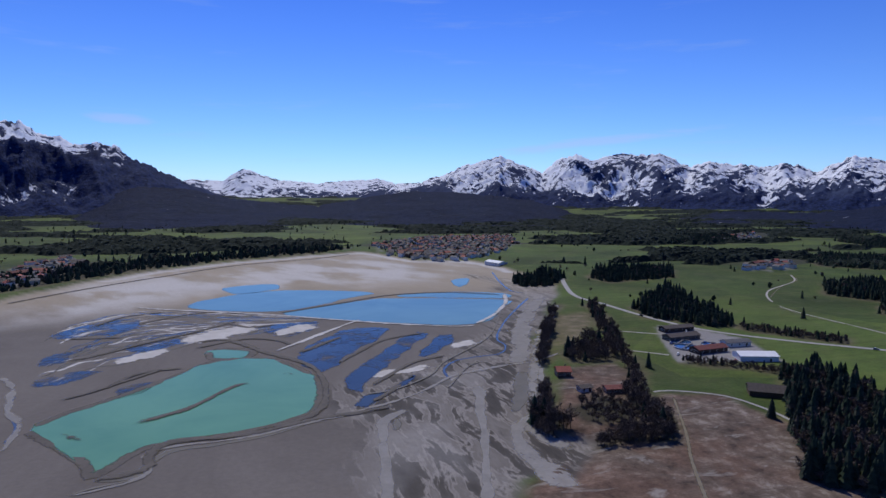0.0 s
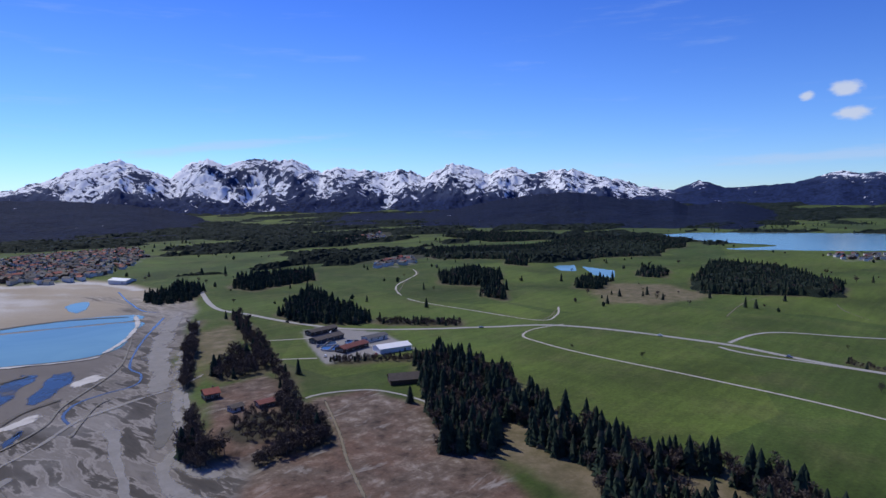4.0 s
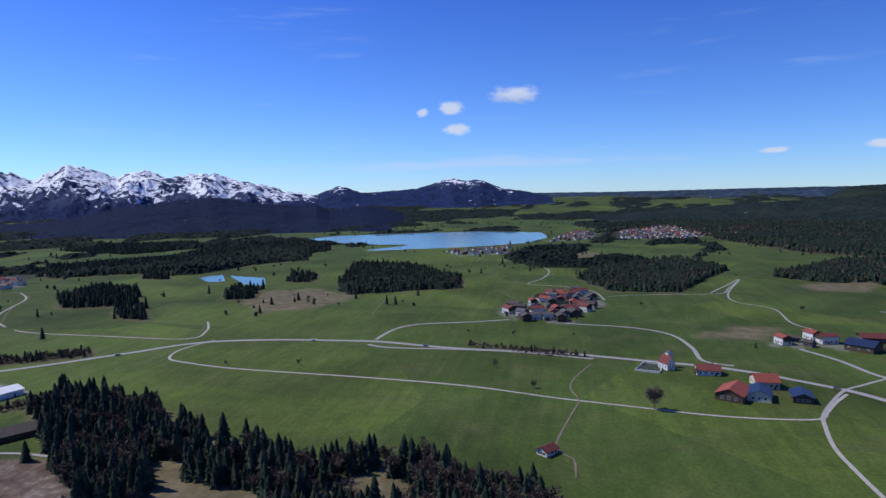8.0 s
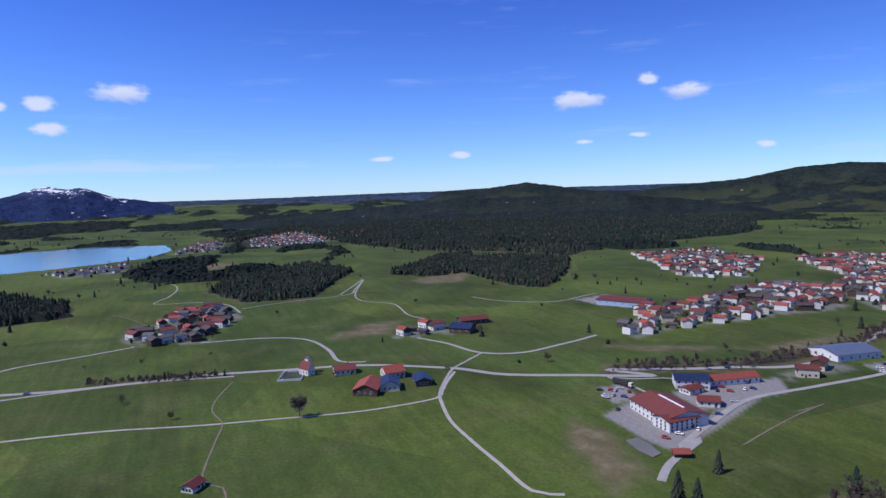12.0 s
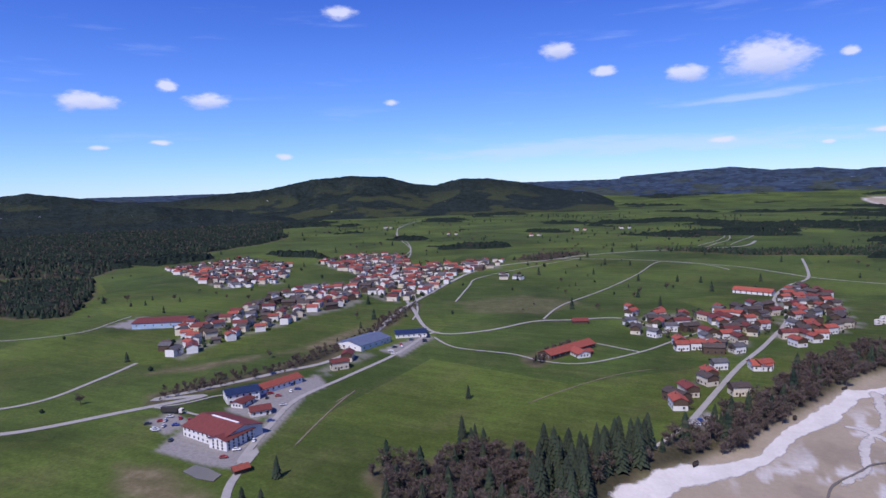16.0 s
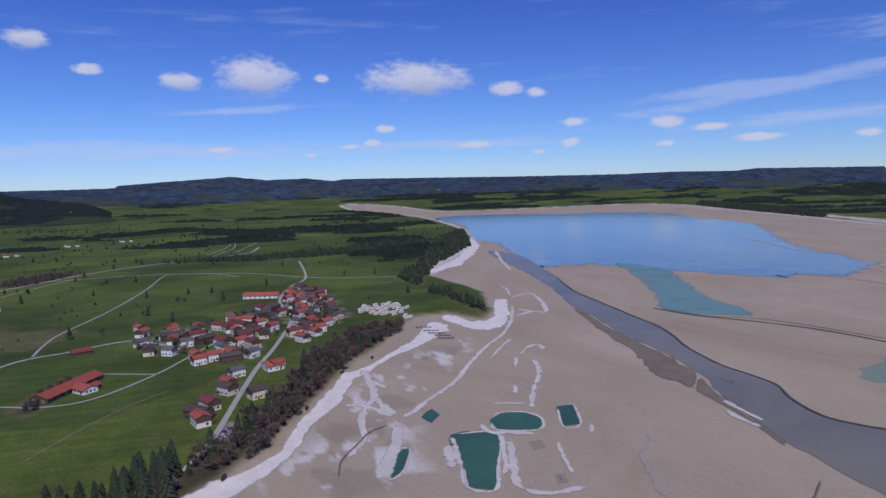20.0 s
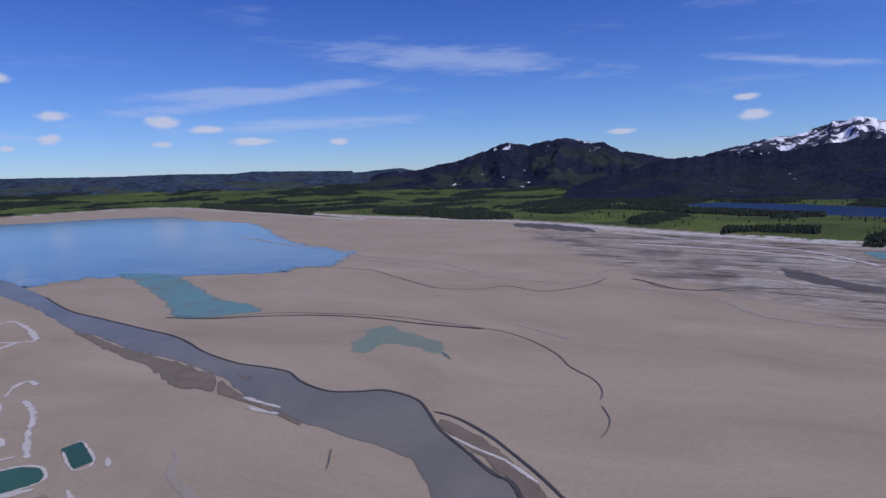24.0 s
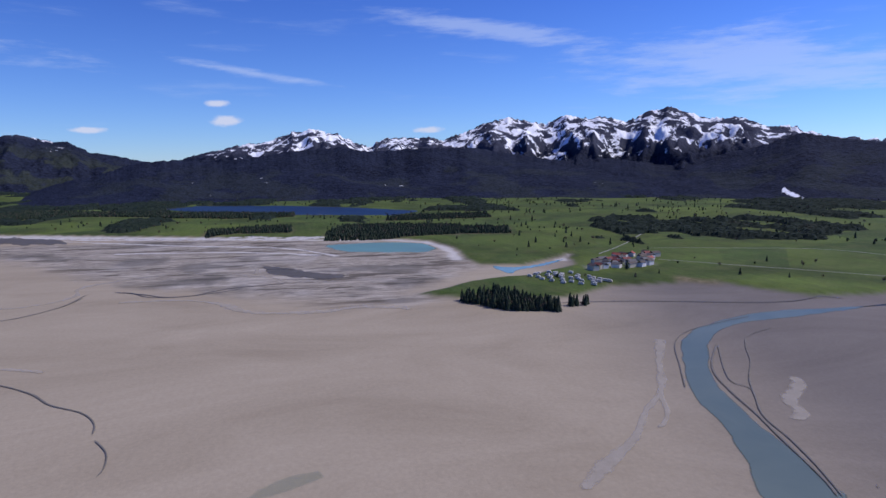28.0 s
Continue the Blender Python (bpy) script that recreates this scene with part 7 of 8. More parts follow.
M_GLASS = surface("dark window glass", (0.02, 0.025, 0.03), (0.04, 0.05, 0.06), 0.5, 0.08, 0.0)


def tiles(name, dark, light, vary=0.3):
    m, n, l, b = nodes_of(name)
    vec = n.new("ShaderNodeTexCoord").outputs["Object"]
    rows = n.new("ShaderNodeTexWave")
    rows.bands_direction = "Z"
    rows.inputs["Scale"].default_value, rows.inputs["Distortion"].default_value = 3.2, 0.4
    l.new(vec, rows.inputs["Vector"])
    mott = noise_node(n, l, vec, 0.7, 6, 0.7)
    col = ramp(n, l, mott, [(0.3, dark), (0.7, light)])
    info = n.new("ShaderNodeObjectInfo").outputs["Random"]
    col = blend(n, l, 1.0, col, ramp(n, l, info, [(0, 1 - vary), (1, 1.0)]), "MULTIPLY")
    l.new(col, b.inputs["Base Color"])
    b.inputs["Roughness"].default_value = 0.8
    bump(n, l, b, rows.outputs["Fac"], 0.4, 0.06)
    return m


M_RED = tiles("orange-red roof tiles", (0.25, 0.056, 0.034), (0.41, 0.100, 0.060))
M_MAROON = tiles("brown-red roof tiles", (0.13, 0.030, 0.024), (0.215, 0.052, 0.038))
M_BROWN = tiles("dark brown roof tiles", (0.05, 0.038, 0.032), (0.11, 0.085, 0.07))
M_SLATE = tiles("grey roof tiles", (0.075, 0.072, 0.072), (0.14, 0.135, 0.135))
M_SOLAR = surface("blue solar panels", (0.012, 0.020, 0.048), (0.026, 0.042, 0.095), 0.4, 0.45, 0.0)
M_SHEET = surface("pale metal sheet", (0.42, 0.45, 0.5), (0.6, 0.63, 0.67), 0.3, 0.5, 0.05, 0.02)
M_BLUEROOF = surface("slate-blue roof sheet", (0.085, 0.105, 0.155), (0.135, 0.16, 0.22), 0.3, 0.5, 0.05, 0.02)
M_TENT = surface("white canvas hall roof", (0.72, 0.72, 0.72), (0.82, 0.82, 0.82), 0.3, 0.7, 0.1, 0.05)
M_BLUEWALL = surface("light blue painted sheet", (0.26, 0.36, 0.48), (0.36, 0.46, 0.58), 0.3, 0.6, 0.05, 0.02)


def box_mesh(name, x0, x1, y0, y1, z0, z1, mat, bevel=0.0):
    bm = bmesh.new()
    bmesh.ops.create_cube(bm, size=1.0)
    for v in bm.verts:
        v.co = Vector(((x0 + x1) / 2 + v.co.x * (x1 - x0), (y0 + y1) / 2 + v.co.y * (y1 - y0), (z0 + z1) / 2 + v.co.z * (z1 - z0)))
    if bevel:
        bmesh.ops.bevel(bm, geom=bm.edges[:], offset=bevel, segments=1, affect="EDGES")
    me = bpy.data.meshes.new(name)
    bm.to_mesh(me)
    bm.free()
    me.materials.append(mat)
    return me


def gable_mesh(name, lx, ly, z0, eave, ridge, mat):
    """Walls of a gabled block: the ridge runs along x."""
    x, y = lx / 2, ly / 2
    v = [(-x, -y, z0), (x, -y, z0), (x, y, z0), (-x, y, z0), (-x, -y, eave), (x, -y, eave), (x, y, eave), (-x, y, eave), (-x, 0, ridge), (x, 0, ridge)]
    me = bpy.data.meshes.new(name)
    me.from_pydata(v, [], [(0, 1, 5, 4), (2, 3, 7, 6), (1, 2, 6, 9, 5), (3, 0, 4, 8, 7), (4, 5, 9, 8), (6, 7, 8, 9), (3, 2, 1, 0)])
    me.materials.append(mat)
    return me


def slope_mesh(name, lx, ly, eave, ridge, side, mat, over=0.6, thick=0.28):
    """One slope of a gabled roof, a slab with overhang."""
    x, y = lx / 2 + over, (ly / 2 + over)
    k = (ridge - eave) / (ly / 2)
    low = ridge - k * y
    v = []
    for dz in (0.06, 0.06 + thick):
        v += [(-x, 0, ridge + dz), (x, 0, ridge + dz), (x, side * y, low + dz), (-x, side * y, low + dz)]
    f = [(4, 5, 6, 7), (3, 2, 1, 0), (0, 1, 5, 4), (1, 2, 6, 5), (2, 3, 7, 6), (3, 0, 4, 7)]
    if side > 0:
        f = [q[::-1] for q in f]
    me = bpy.data.meshes.new(name)
    me.from_pydata(v, [], f)
    me.materials.append(mat)
    return me


WINDOW = box_mesh("window", -0.6, 0.6, -0.06, 0.04, -0.65, 0.65, M_GLASS, 0.03)
WINDOW_FRAME = box_mesh("window_frame", -0.72, 0.72, -0.03, 0.03, -0.78, 0.78, M_WHITE)
DOOR = box_mesh("door", -0.6, 0.6, -0.05, 0.05, 0, 2.1, M_BROWNWOOD)
CHIMNEY = box_mesh("chimney", -0.35, 0.35, -0.35, 0.35, 0, 1.6, M_SLATE, 0.05)


def house(lx, ly, eave, pitch, roof_mat, wall_mat, upper_mat, detail, label):
    """A chalet-like house: plastered ground floor, boarded upper floor, two wide roof slopes."""
    ob = tagged(new("house"), label, "house", "village houses")
    ridge = eave + math.tan(radians(pitch)) * ly / 2
    part("wall", gable_mesh("wall", lx, ly, -1.5, eave, ridge, wall_mat), ob)
    part("roof_slope", slope_mesh("roof_slope", lx, ly, eave, ridge, -1, roof_mat), ob)
    part("roof_slope", slope_mesh("roof_slope", lx, ly, eave, ridge, 1, roof_mat), ob)
    part("chimney", CHIMNEY, ob, at=pose(lx * 0.15, ly * 0.12, ridge - 0.5))
    if detail:
        for s in (-1, 1):
            me = gable_mesh("boarding", 0.12, ly + 0.1, eave * 0.52, eave, ridge, upper_mat)
            part("boarding", me, ob, at=pose(s * (lx / 2 + 0.06), 0, 0))
        for s in (-1, 1):
            for q in (-0.3, 0.05, 0.34):
                w = part("window", WINDOW, ob, at=pose(lx * q, s * (ly / 2 + 0.05), 1.7))
            part("window", WINDOW, ob, at=pose(s * (lx / 2 + 0.15), ly * 0.22 * s, 1.7, 0, 0, 90))
        part("balcony", box_mesh("balcony", 0, 1.2, -ly * 0.42, ly * 0.42, eave * 0.52, eave * 0.52 + 1.0, upper_mat), ob, at=pose(lx / 2 + 0.1, 0, 0))
        part("door", DOOR, ob, at=pose(-lx * 0.12, -ly / 2 - 0.04, 0))
    return ob


def house_set(detail):
    made = []
    for k, (lx, ly, eave, pitch, roof_mat, wall, up, text) in enumerate([
            (14, 10, 5.2, 24, M_RED, M_WHITE, M_BROWNWOOD, "white plastered house with orange-red tile roof"),
            (12, 9.5, 5.0, 25, M_RED, M_WHITE, M_BROWNWOOD, "small white house with red tile roof"),
            (16, 11, 5.4, 23, M_MAROON, M_WHITE, M_BROWNWOOD, "large white house with brown-red roof"),
            (13, 10, 5.2, 24, M_BROWN, M_CREAM, M_BROWNWOOD, "cream house with dark brown roof"),
            (18, 11, 5.0, 24, M_BROWN, M_BROWNWOOD, M_BROWNWOOD, "dark boarded farm barn with brown roof"),
            (12, 9, 5.0, 26, M_SLATE, M_WHITE, M_GREYWOOD, "white house with grey tile roof"),
            (15, 10, 5.2, 24, M_MAROON, M_CREAM, M_BROWNWOOD, "cream house with weathered maroon roof"),
            (9, 7, 3.4, 25, M_BROWN, M_GREYWOOD, M_GREYWOOD, "grey wooden shed with brown roof")]):
        made.append(house(lx * 0.80, ly * 0.80, eave * 1.08, pitch, roof_mat, wall, up, detail, text))
    return made


PLACED = []


def settle(poly, count, spacing, models, seed, turn=None, weights=None):
    """Puts houses in an outline, clear of the roads and of each other."""
    x, y = fill(poly, spacing, seed)
    r = random.Random(seed)
    order = list(range(len(x)))
    r.shuffle(order)
    if not len(x):
        return
    clear = np.ones(len(x), bool)
    for pts in ROADS.values():
        clear &= edge_distance(x, y, pts + pts[::-1][1:-1]) > 7
    done = 0
    for i in order:
        if done >= count:
            break
        if not clear[i] or any((x[i] - a) ** 2 + (y[i] - b) ** 2 < (spacing * 0.78) ** 2 for a, b in PLACED):
            continue
        PLACED.append((x[i], y[i]))
        ob = r.choices(models, weights)[0]
        base = (turn if turn is not None else 20) + r.choice((0, 90, 0, 90, 45)) + r.gauss(0, 14)
        m = pose(x[i], y[i], height(x[i], y[i]), 0, 0, base)
        if "used" in ob:
            copy_thing(ob, m)
        else:
            ob["used"] = 1
            ob.matrix_basis = m
        done += 1


def house_mass(label, spots, seed):
    """Far houses as one mesh: too many to count."""
    g = random.Random(seed)
    mats = [M_WHITE, M_RED, M_MAROON, M_BROWN, M_SLATE, M_BROWNWOOD, M_CREAM]
    V, F, S = [], [], []
    for x, y, z, a in spots:
        k = 0.62 if math.hypot(x, y) > 1150 else 0.85
        lx, ly, e = k * g.uniform(10, 17), k * g.uniform(8, 11), k * g.uniform(5, 7)
        rdg = e + ly * 0.23
        roof = g.choice((1, 2, 2, 3, 3, 3, 4, 4) if y < 200 else (1, 1, 2, 2, 3, 3, 3, 4, 4))
        X, Y = lx / 2, ly / 2
        pts = [(-X, -Y, -1), (X, -Y, -1), (X, Y, -1), (-X, Y, -1), (-X, -Y, e), (X, -Y, e), (X, Y, e), (-X, Y, e)]
        ox, oy, drop = X + 0.5, Y + 0.5, e - 0.2
        pts += [(-ox, -oy, drop), (ox, -oy, drop), (ox, oy, drop), (-ox, oy, drop), (-ox, 0, rdg + .3), (ox, 0, rdg + .3), (-X, 0, rdg), (X, 0, rdg)]
        c, s = math.cos(radians(a)), math.sin(radians(a))
        i = len(V)
        V += [(x + c * p - s * q, y + s * p + c * q, z + r) for p, q, r in pts]
        quads = [(0, 1, 5, 4), (2, 3, 7, 6), (1, 2, 6, 5), (3, 0, 4, 7), (5, 6, 15, 5), (7, 4, 14, 7), (8, 9, 13, 12), (10, 11, 12, 13)]
        tri = []
        for q in quads:
            tri.append((q[0], q[1], q[2]))
            if q[3] != q[0]:
                tri.append((q[0], q[2], q[3]))
        wall = g.choice((0, 0, 0, 6, 6, 5))
        F += [tuple(i + t for t in q) for q in tri]
        S += [roof if q >= len(tri) - 4 else (5 if 8 <= q < 10 else wall) for q in range(len(tri))]
    tagged(new("far_houses", mesh_of("far_houses", V, F, mats, False, S)), label, "houses", kind="stuff")


NEAR_HOUSES = house_set(True)
FAR_HOUSES = house_set(False)
MIX = (4, 4, 4, 4, 3, 4, 4, 3)
for k, (key, count, spacing, near, turn) in enumerate([
        ("shore_village", 105, 12.5, True, 35), ("shore_row", 14, 13, True, 30), ("works_row", 10, 13, True, 40), ("lane_village", 50, 13.5, True, 10),
        ("farm_group", 9, 15, True, 15), ("parish_west", 70, 15, False, 35), ("parish_east", 60, 16, False, 20)]):
    settle(VILLAGES[key], count, spacing, NEAR_HOUSES if near else FAR_HOUSES, 300 + k, turn, MIX)
for k, (x, y) in enumerate([(-28, 448),(-34, 426),(-40, 408),(-41, 386),(-37, 382),(-44, 361),(-14, 397),(22, 531),(-1, 456),(-101, 539),(-56, 490),(-29, 485),(-117, 601),(-118, 624)]):
    if all((x - a) ** 2 + (y - b) ** 2 > 100 for a, b in PLACED):
        PLACED.append((x, y))
        copy_thing(NEAR_HOUSES[(5, 5, 5, 6, 1, 0, 3, 0, 1, 3, 1, 2, 0, 1)[k]], pose(x, y, height(x, y), 0, 0, 30 + 90 * (k % 2) + 9 * math.sin(k)))
for ob in NEAR_HOUSES + FAR_HOUSES:
    del ob["used"]
spots = []
for k, (key, spacing) in enumerate([("parish_west", 15), ("parish_east", 15), ("parish_north", 17), ("parish_road", 16), ("lake_village", 16), ("lake_village_b", 17), ("hill_village", 20),
                                    ("town", 15), ("town_edge", 17), ("south_hamlet", 18), ("south_row", 22), ("east_village", 16), ("far_farms", 40)]):
    x, y = fill(VILLAGES[key], spacing, 500 + k)
    for i in range(len(x)):
        if all((x[i] - a) ** 2 + (y[i] - b) ** 2 > (spacing * 0.75) ** 2 for a, b in PLACED) and random.random() < 0.85:
            spots.append((x[i], y[i], height(x[i], y[i]), random.choice((20, 110)) + random.gauss(0, 10)))
for x, y in [(-746, 1505),(-512, 1489),(-442, 1660),(-1086, 1732),(-317, 797),(-343, 1750),(-1591, 1784)]:
    spots += [(x + dx, y + dy, height(x + dx, y + dy), 25 + dx * 7) for dx, dy in ((0, 0), (19, 6), (-8, 22))]
house_mass("red and brown roofed houses of far villages", spots, 3)
for k, key in enumerate(("shore_village", "lane_village", "parish_west", "parish_east", "parish_north", "town", "shore_row")):
    x, y = fill(VILLAGES[key], 12, 700 + k)
    stand("garden_trees", "bare garden trees and shrubs between houses", x, y, 0.6, 0.5, 800 + k, ("clump",))


# ---- single buildings ----
def site(key, depth):
    """The pose at the middle of a building whose front runs between the two points of the plan, seen from the camera's side."""
    (ax, ay), (bx, by) = BUILD[key]
    d = Vector((bx - ax, by - ay)).normalized()
    n = Vector((-d.y, d.x))
    if n.dot(Vector((ax, ay))) < 0:
        n = -n
    c = Vector(((ax + bx) / 2, (ay + by) / 2)) + n * depth / 2
    return c.x, c.y, math.degrees(math.atan2(d.y, d.x)), math.hypot(bx - ax, by - ay)


def hall(key, depth, eave, pitch, roof_mat, wall_mat, label, windows=0, storeys=1, category="hall", turn=False, chimney=False, length=None, over=0.7):
    x, y, a, ln = site(key, depth)
    ln = length or ln
    eave *= 0.8
    lx, ly = (ln, depth) if not turn else (depth, ln)
    ob = tagged(new(category.replace(" ", "_")), label, category)
    ob.matrix_basis = pose(x, y, height(x, y), 0, 0, a + (90 if turn else 0))
    ridge = eave + math.tan(radians(pitch)) * ly / 2
    part("wall", gable_mesh("wall", lx, ly, -1.5, eave, ridge, wall_mat), ob)
    for s in (-1, 1):
        part("roof_slope", slope_mesh("roof_slope", lx, ly, eave, ridge, s, roof_mat, over), ob)
    for st in range(storeys if windows else 0):
        z = eave * (st + 0.55) / storeys
        for s in (-1, 1):
            for k in range(windows):
                part("pane", WINDOW, part("window", WINDOW_FRAME, ob, at=pose(lx * ((k + 0.5) / windows - 0.5), s * (ly / 2 + 0.03), z)), "dark glass pane")
            for k in range(3):
                part("pane", WINDOW, part("window", WINDOW_FRAME, ob, at=pose(s * (lx / 2 + 0.03), ly * (k - 1) * 0.25, z, 0, 0, 90)), "dark glass pane")
    part("door", DOOR, ob, at=pose(lx * 0.3, -ly / 2 - 0.04, 0))
    if chimney:
        part("chimney", CHIMNEY, ob, at=pose(lx * 0.2, ly * 0.1, ridge - 0.4))
    return ob


works = hall("works_hall", 24, 7.0, 14, M_MAROON, M_WHITE, "long white works hall with dark red roof", 9, 2, "works hall")
strip = box_mesh("roof_light", -11, 11, -0.5, 0.5, 0, 0.5, M_TENT)
part("roof_light", strip, works, "long white roof light", at=pose(2, 0.6, 8.75))
hall("works_office", 12, 6.5, 14, M_MAROON, M_WHITE, "white office wing of the works", 6, 3, "office wing")
hall("gate_shed", 5, 2.8, 24, M_RED, M_BROWNWOOD, "small red roofed shed by the works road", 0, 1, "shed")
hall("white_hall", 14, 7.0, 16, M_SOLAR, M_WHITE, "white hall with blue solar roof", 5, 2, "works hall")
hall("red_row", 11, 4.5, 20, M_RED, M_WHITE, "low long building with orange-red roof", 8, 1, "workshop")
hall("small_red", 9, 4.0, 22, M_MAROON, M_WHITE, "small white building with dark red roof", 3, 1, "workshop")
hall("blue_hall", 26, 6.0, 12, M_BLUEROOF, M_WHITE, "white hall with slate-blue sheet metal roof", 5, 1, "hall")
hall("sales_hall", 16, 4.5, 12, M_SOLAR, M_WHITE, "low sales hall with blue panels on its roof", 6, 1, "hall")
hall("factory", 30, 6.5, 8, M_MAROON, M_BLUEWALL, "light blue factory hall with dark red roof", 6, 1, "factory")
hall("farm_long", 13, 4.2, 22, M_RED, M_BROWNWOOD, "long farmhouse with red tile roof", 8, 1, "farmhouse", chimney=True)
hall("farm_wing", 10, 3.8, 22, M_RED, M_WHITE, "red roofed wing of the long farm", 4, 1, "farmhouse")
hall("farm_shed", 7, 3.2, 24, M_RED, M_BROWNWOOD, "small wooden shed with red roof", 1, 1, "shed")
hall("barn_red_a", 20, 5, 24, M_RED, M_BROWNWOOD, "farm barn with orange-red tile roof", 3, 1, "barn", turn=True)
hall("barn_red_b", 16, 5, 24, M_SOLAR, M_CREAM, "cream farmhouse with blue solar panels on its roof", 3, 1, "farmhouse", turn=True)
hall("barn_red_c", 14, 5.5, 25, M_RED, M_CREAM, "cream farmhouse with orange-red roof", 4, 1, "farmhouse", chimney=True)
hall("barn_blue", 14, 4.5, 22, M_SOLAR, M_BROWNWOOD, "barn with blue solar roof", 2, 1, "barn", turn=True)
hall("chapel_house", 11, 4.5, 25, M_MAROON, M_WHITE, "white house with brown-red roof by the church", 4, 1, "house", chimney=True)
hall("grp_blue", 18, 6, 20, M_SOLAR, M_BROWNWOOD, "wooden barn with blue solar roof", 3, 1, "barn")
hall("grp_red", 14, 5, 20, M_MAROON, M_BROWNWOOD, "long low barn with dark red roof", 5, 1, "barn")
hall("white_tent", 14, 4.5, 14, M_TENT, M_TENT, "long white canvas riding hall", 0, 1, "riding hall")
hall("yard_barn_a", 10, 4.0, 18, M_BROWN, M_GREYWOOD, "brown roofed yard shed", 4, 1, "shed")
hall("yard_barn_b", 10, 4.0, 18, M_MAROON, M_BROWNWOOD, "brown-red roofed yard shed", 4, 1, "shed")
hall("yard_barn_c", 9, 4.0, 18, M_BROWN, M_BROWNWOOD, "dark wooden yard stable", 4, 1, "stable")
hall("yard_barn_d", 9, 4.0, 18, M_SLATE, M_WHITE, "grey roofed yard house", 3, 1, "shed")
hall("plot_house", 9, 4.5, 24, M_RED, M_BROWNWOOD, "small wooden house with orange-red roof", 3, 1, "house", chimney=True)
hall("plot_shed", 6, 3.0, 18, M_BROWN, M_WHITE, "small white shed on the camp plot", 2, 1, "shed")
hall("plot_barn", 7, 3.2, 16, M_MAROON, M_GREYWOOD, "low shed with brown-red roof", 4, 1, "shed")
hall("wood_barn", 12, 3.8, 24, M_BROWN, M_BROWNWOOD, "dark wooden hay barn in the meadow", 0, 1, "barn")
hall("hut", 6, 3.0, 28, M_MAROON, M_WHITE, "tiny white hut with red roof by the track", 1, 1, "hut")
hall("boat_house", 18, 5.0, 14, M_SHEET, M_SHEET, "pale boathouse hall on the far shore", 0, 1, "boathouse", length=34)
hall("white_box", 8, 3.5, 14, M_MAROON, M_WHITE, "small pavilion with red roof", 2, 1, "pavilion", length=12)
hall("shore_house", 11, 5.0, 25, M_RED, M_WHITE, "white house with bright red roof above the shore", 3, 1, "house", chimney=True)
hall("field_barn", 8, 3.5, 25, M_MAROON, M_BROWNWOOD, "small field barn with red roof", 0, 1, "barn")
hall("hotel", 13, 4.5, 24, M_RED, M_WHITE, "large white guest house with red roof", 7, 2, "guest house", chimney=True)


def church(key, scale, label):
    x, y, a, ln = site(key, 12)
    ob = tagged(new("church"), label, "church")
    ob.matrix_basis = pose(x, y, height(x, y), 0, 0, a + 48) @ Matrix.Scale(scale, 4)
    part("nave", gable_mesh("nave", 14, 9, -1.5, 6.5, 14.0, M_WHITE), ob, at=pose(0, 0, 0, 0, 0, 90))
    for s in (-1, 1):
        part("roof_slope", slope_mesh("roof_slope", 14, 9, 6.5, 14.0, s, M_MAROON, 0.3), ob, "steep dark red tiled slope", at=pose(0, 0, 0, 0, 0, 90))
        for k in range(3):
            part("window", WINDOW, ob, at=pose(s * 4.55, -4.4 + k * 4.4, 3.6, 0, 0, 90) @ Matrix.Diagonal((0.8, 1, 1.7, 1)))
        part("window", WINDOW, ob, at=pose(s * 1.8, -7.05, 4) @ Matrix.Diagonal((0.7, 1, 1.5, 1)))
    part("tower", gable_mesh("tower", 5.0, 5.0, -1.5, 15.0, 17.0, M_WHITE), ob, at=pose(6.6, 5.0, 0, 0, 0, 90))
    for s in (-1, 1):
        part("tower_roof", slope_mesh("tower_roof", 5.0, 5.0, 15.0, 17.0, s, M_SLATE, 0.2, 0.2), ob, at=pose(6.6, 5.0, 0, 0, 0, 90))
        part("belfry_opening", WINDOW, ob, at=pose(6.6, 5.0 + s * 2.55, 12.8))
    part("door", DOOR, ob, at=pose(0, -7.05, 0))
    return ob


church("church", 0.66, "small white church with steep red roof and tower")
church("parish_church", 1.0, "white village church with red roof and tower")


# ---- round basins of the treatment yard ----
M_CONCRETE = surface("pale concrete", (0.30, 0.29, 0.28), (0.42, 0.41, 0.39), 0.4, 0.9, 0.2, 0.02)
M_BASIN = surface("blue basin water", (0.03, 0.07, 0.15), (0.05, 0.10, 0.20), 0.4, 0.12, 0.0)


def ring_mesh(name, r0, r1, z0, z1, mat, seg=40):
    v, f = [], []
    for k in range(seg):
        a = 2 * math.pi * k / seg
        for r, z in ((r0, z0), (r0, z1), (r1, z1), (r1, z0)):
            v.append((r * math.cos(a), r * math.sin(a), z))
    for k in range(seg):
        i, j = 4 * k, 4 * ((k + 1) % seg)
        for q in range(4):
            f.append((i + q, i + (q + 1) % 4, j + (q + 1) % 4, j + q))
    return mesh_of(name, v, f, mat)


for (x, y), r in zip(BUILT["tanks"], (9, 8, 7)):
    ob = tagged(new("water_tank"), "round concrete basin with blue water", "basin", "round basins of the yard")
    ob.matrix_basis = pose(x, y, height(x, y))
    part("rim", ring_mesh("rim", r - 0.4, r, -1, 1.2, M_CONCRETE), ob)
    part("water", ring_mesh("water", 0.5, r - 0.35, -0.8, 0.6, M_BASIN), ob)
    part("bridge", box_mesh("bridge", -r, r, -0.5, 0.5, 1.2, 1.4, M_GREYWOOD), ob, at=pose(0, 0, 0, 0, 0, 35))
    part("hub", ring_mesh("hub", 0.05, 0.55, -0.5, 1.6, M_CONCRETE, 12), ob)

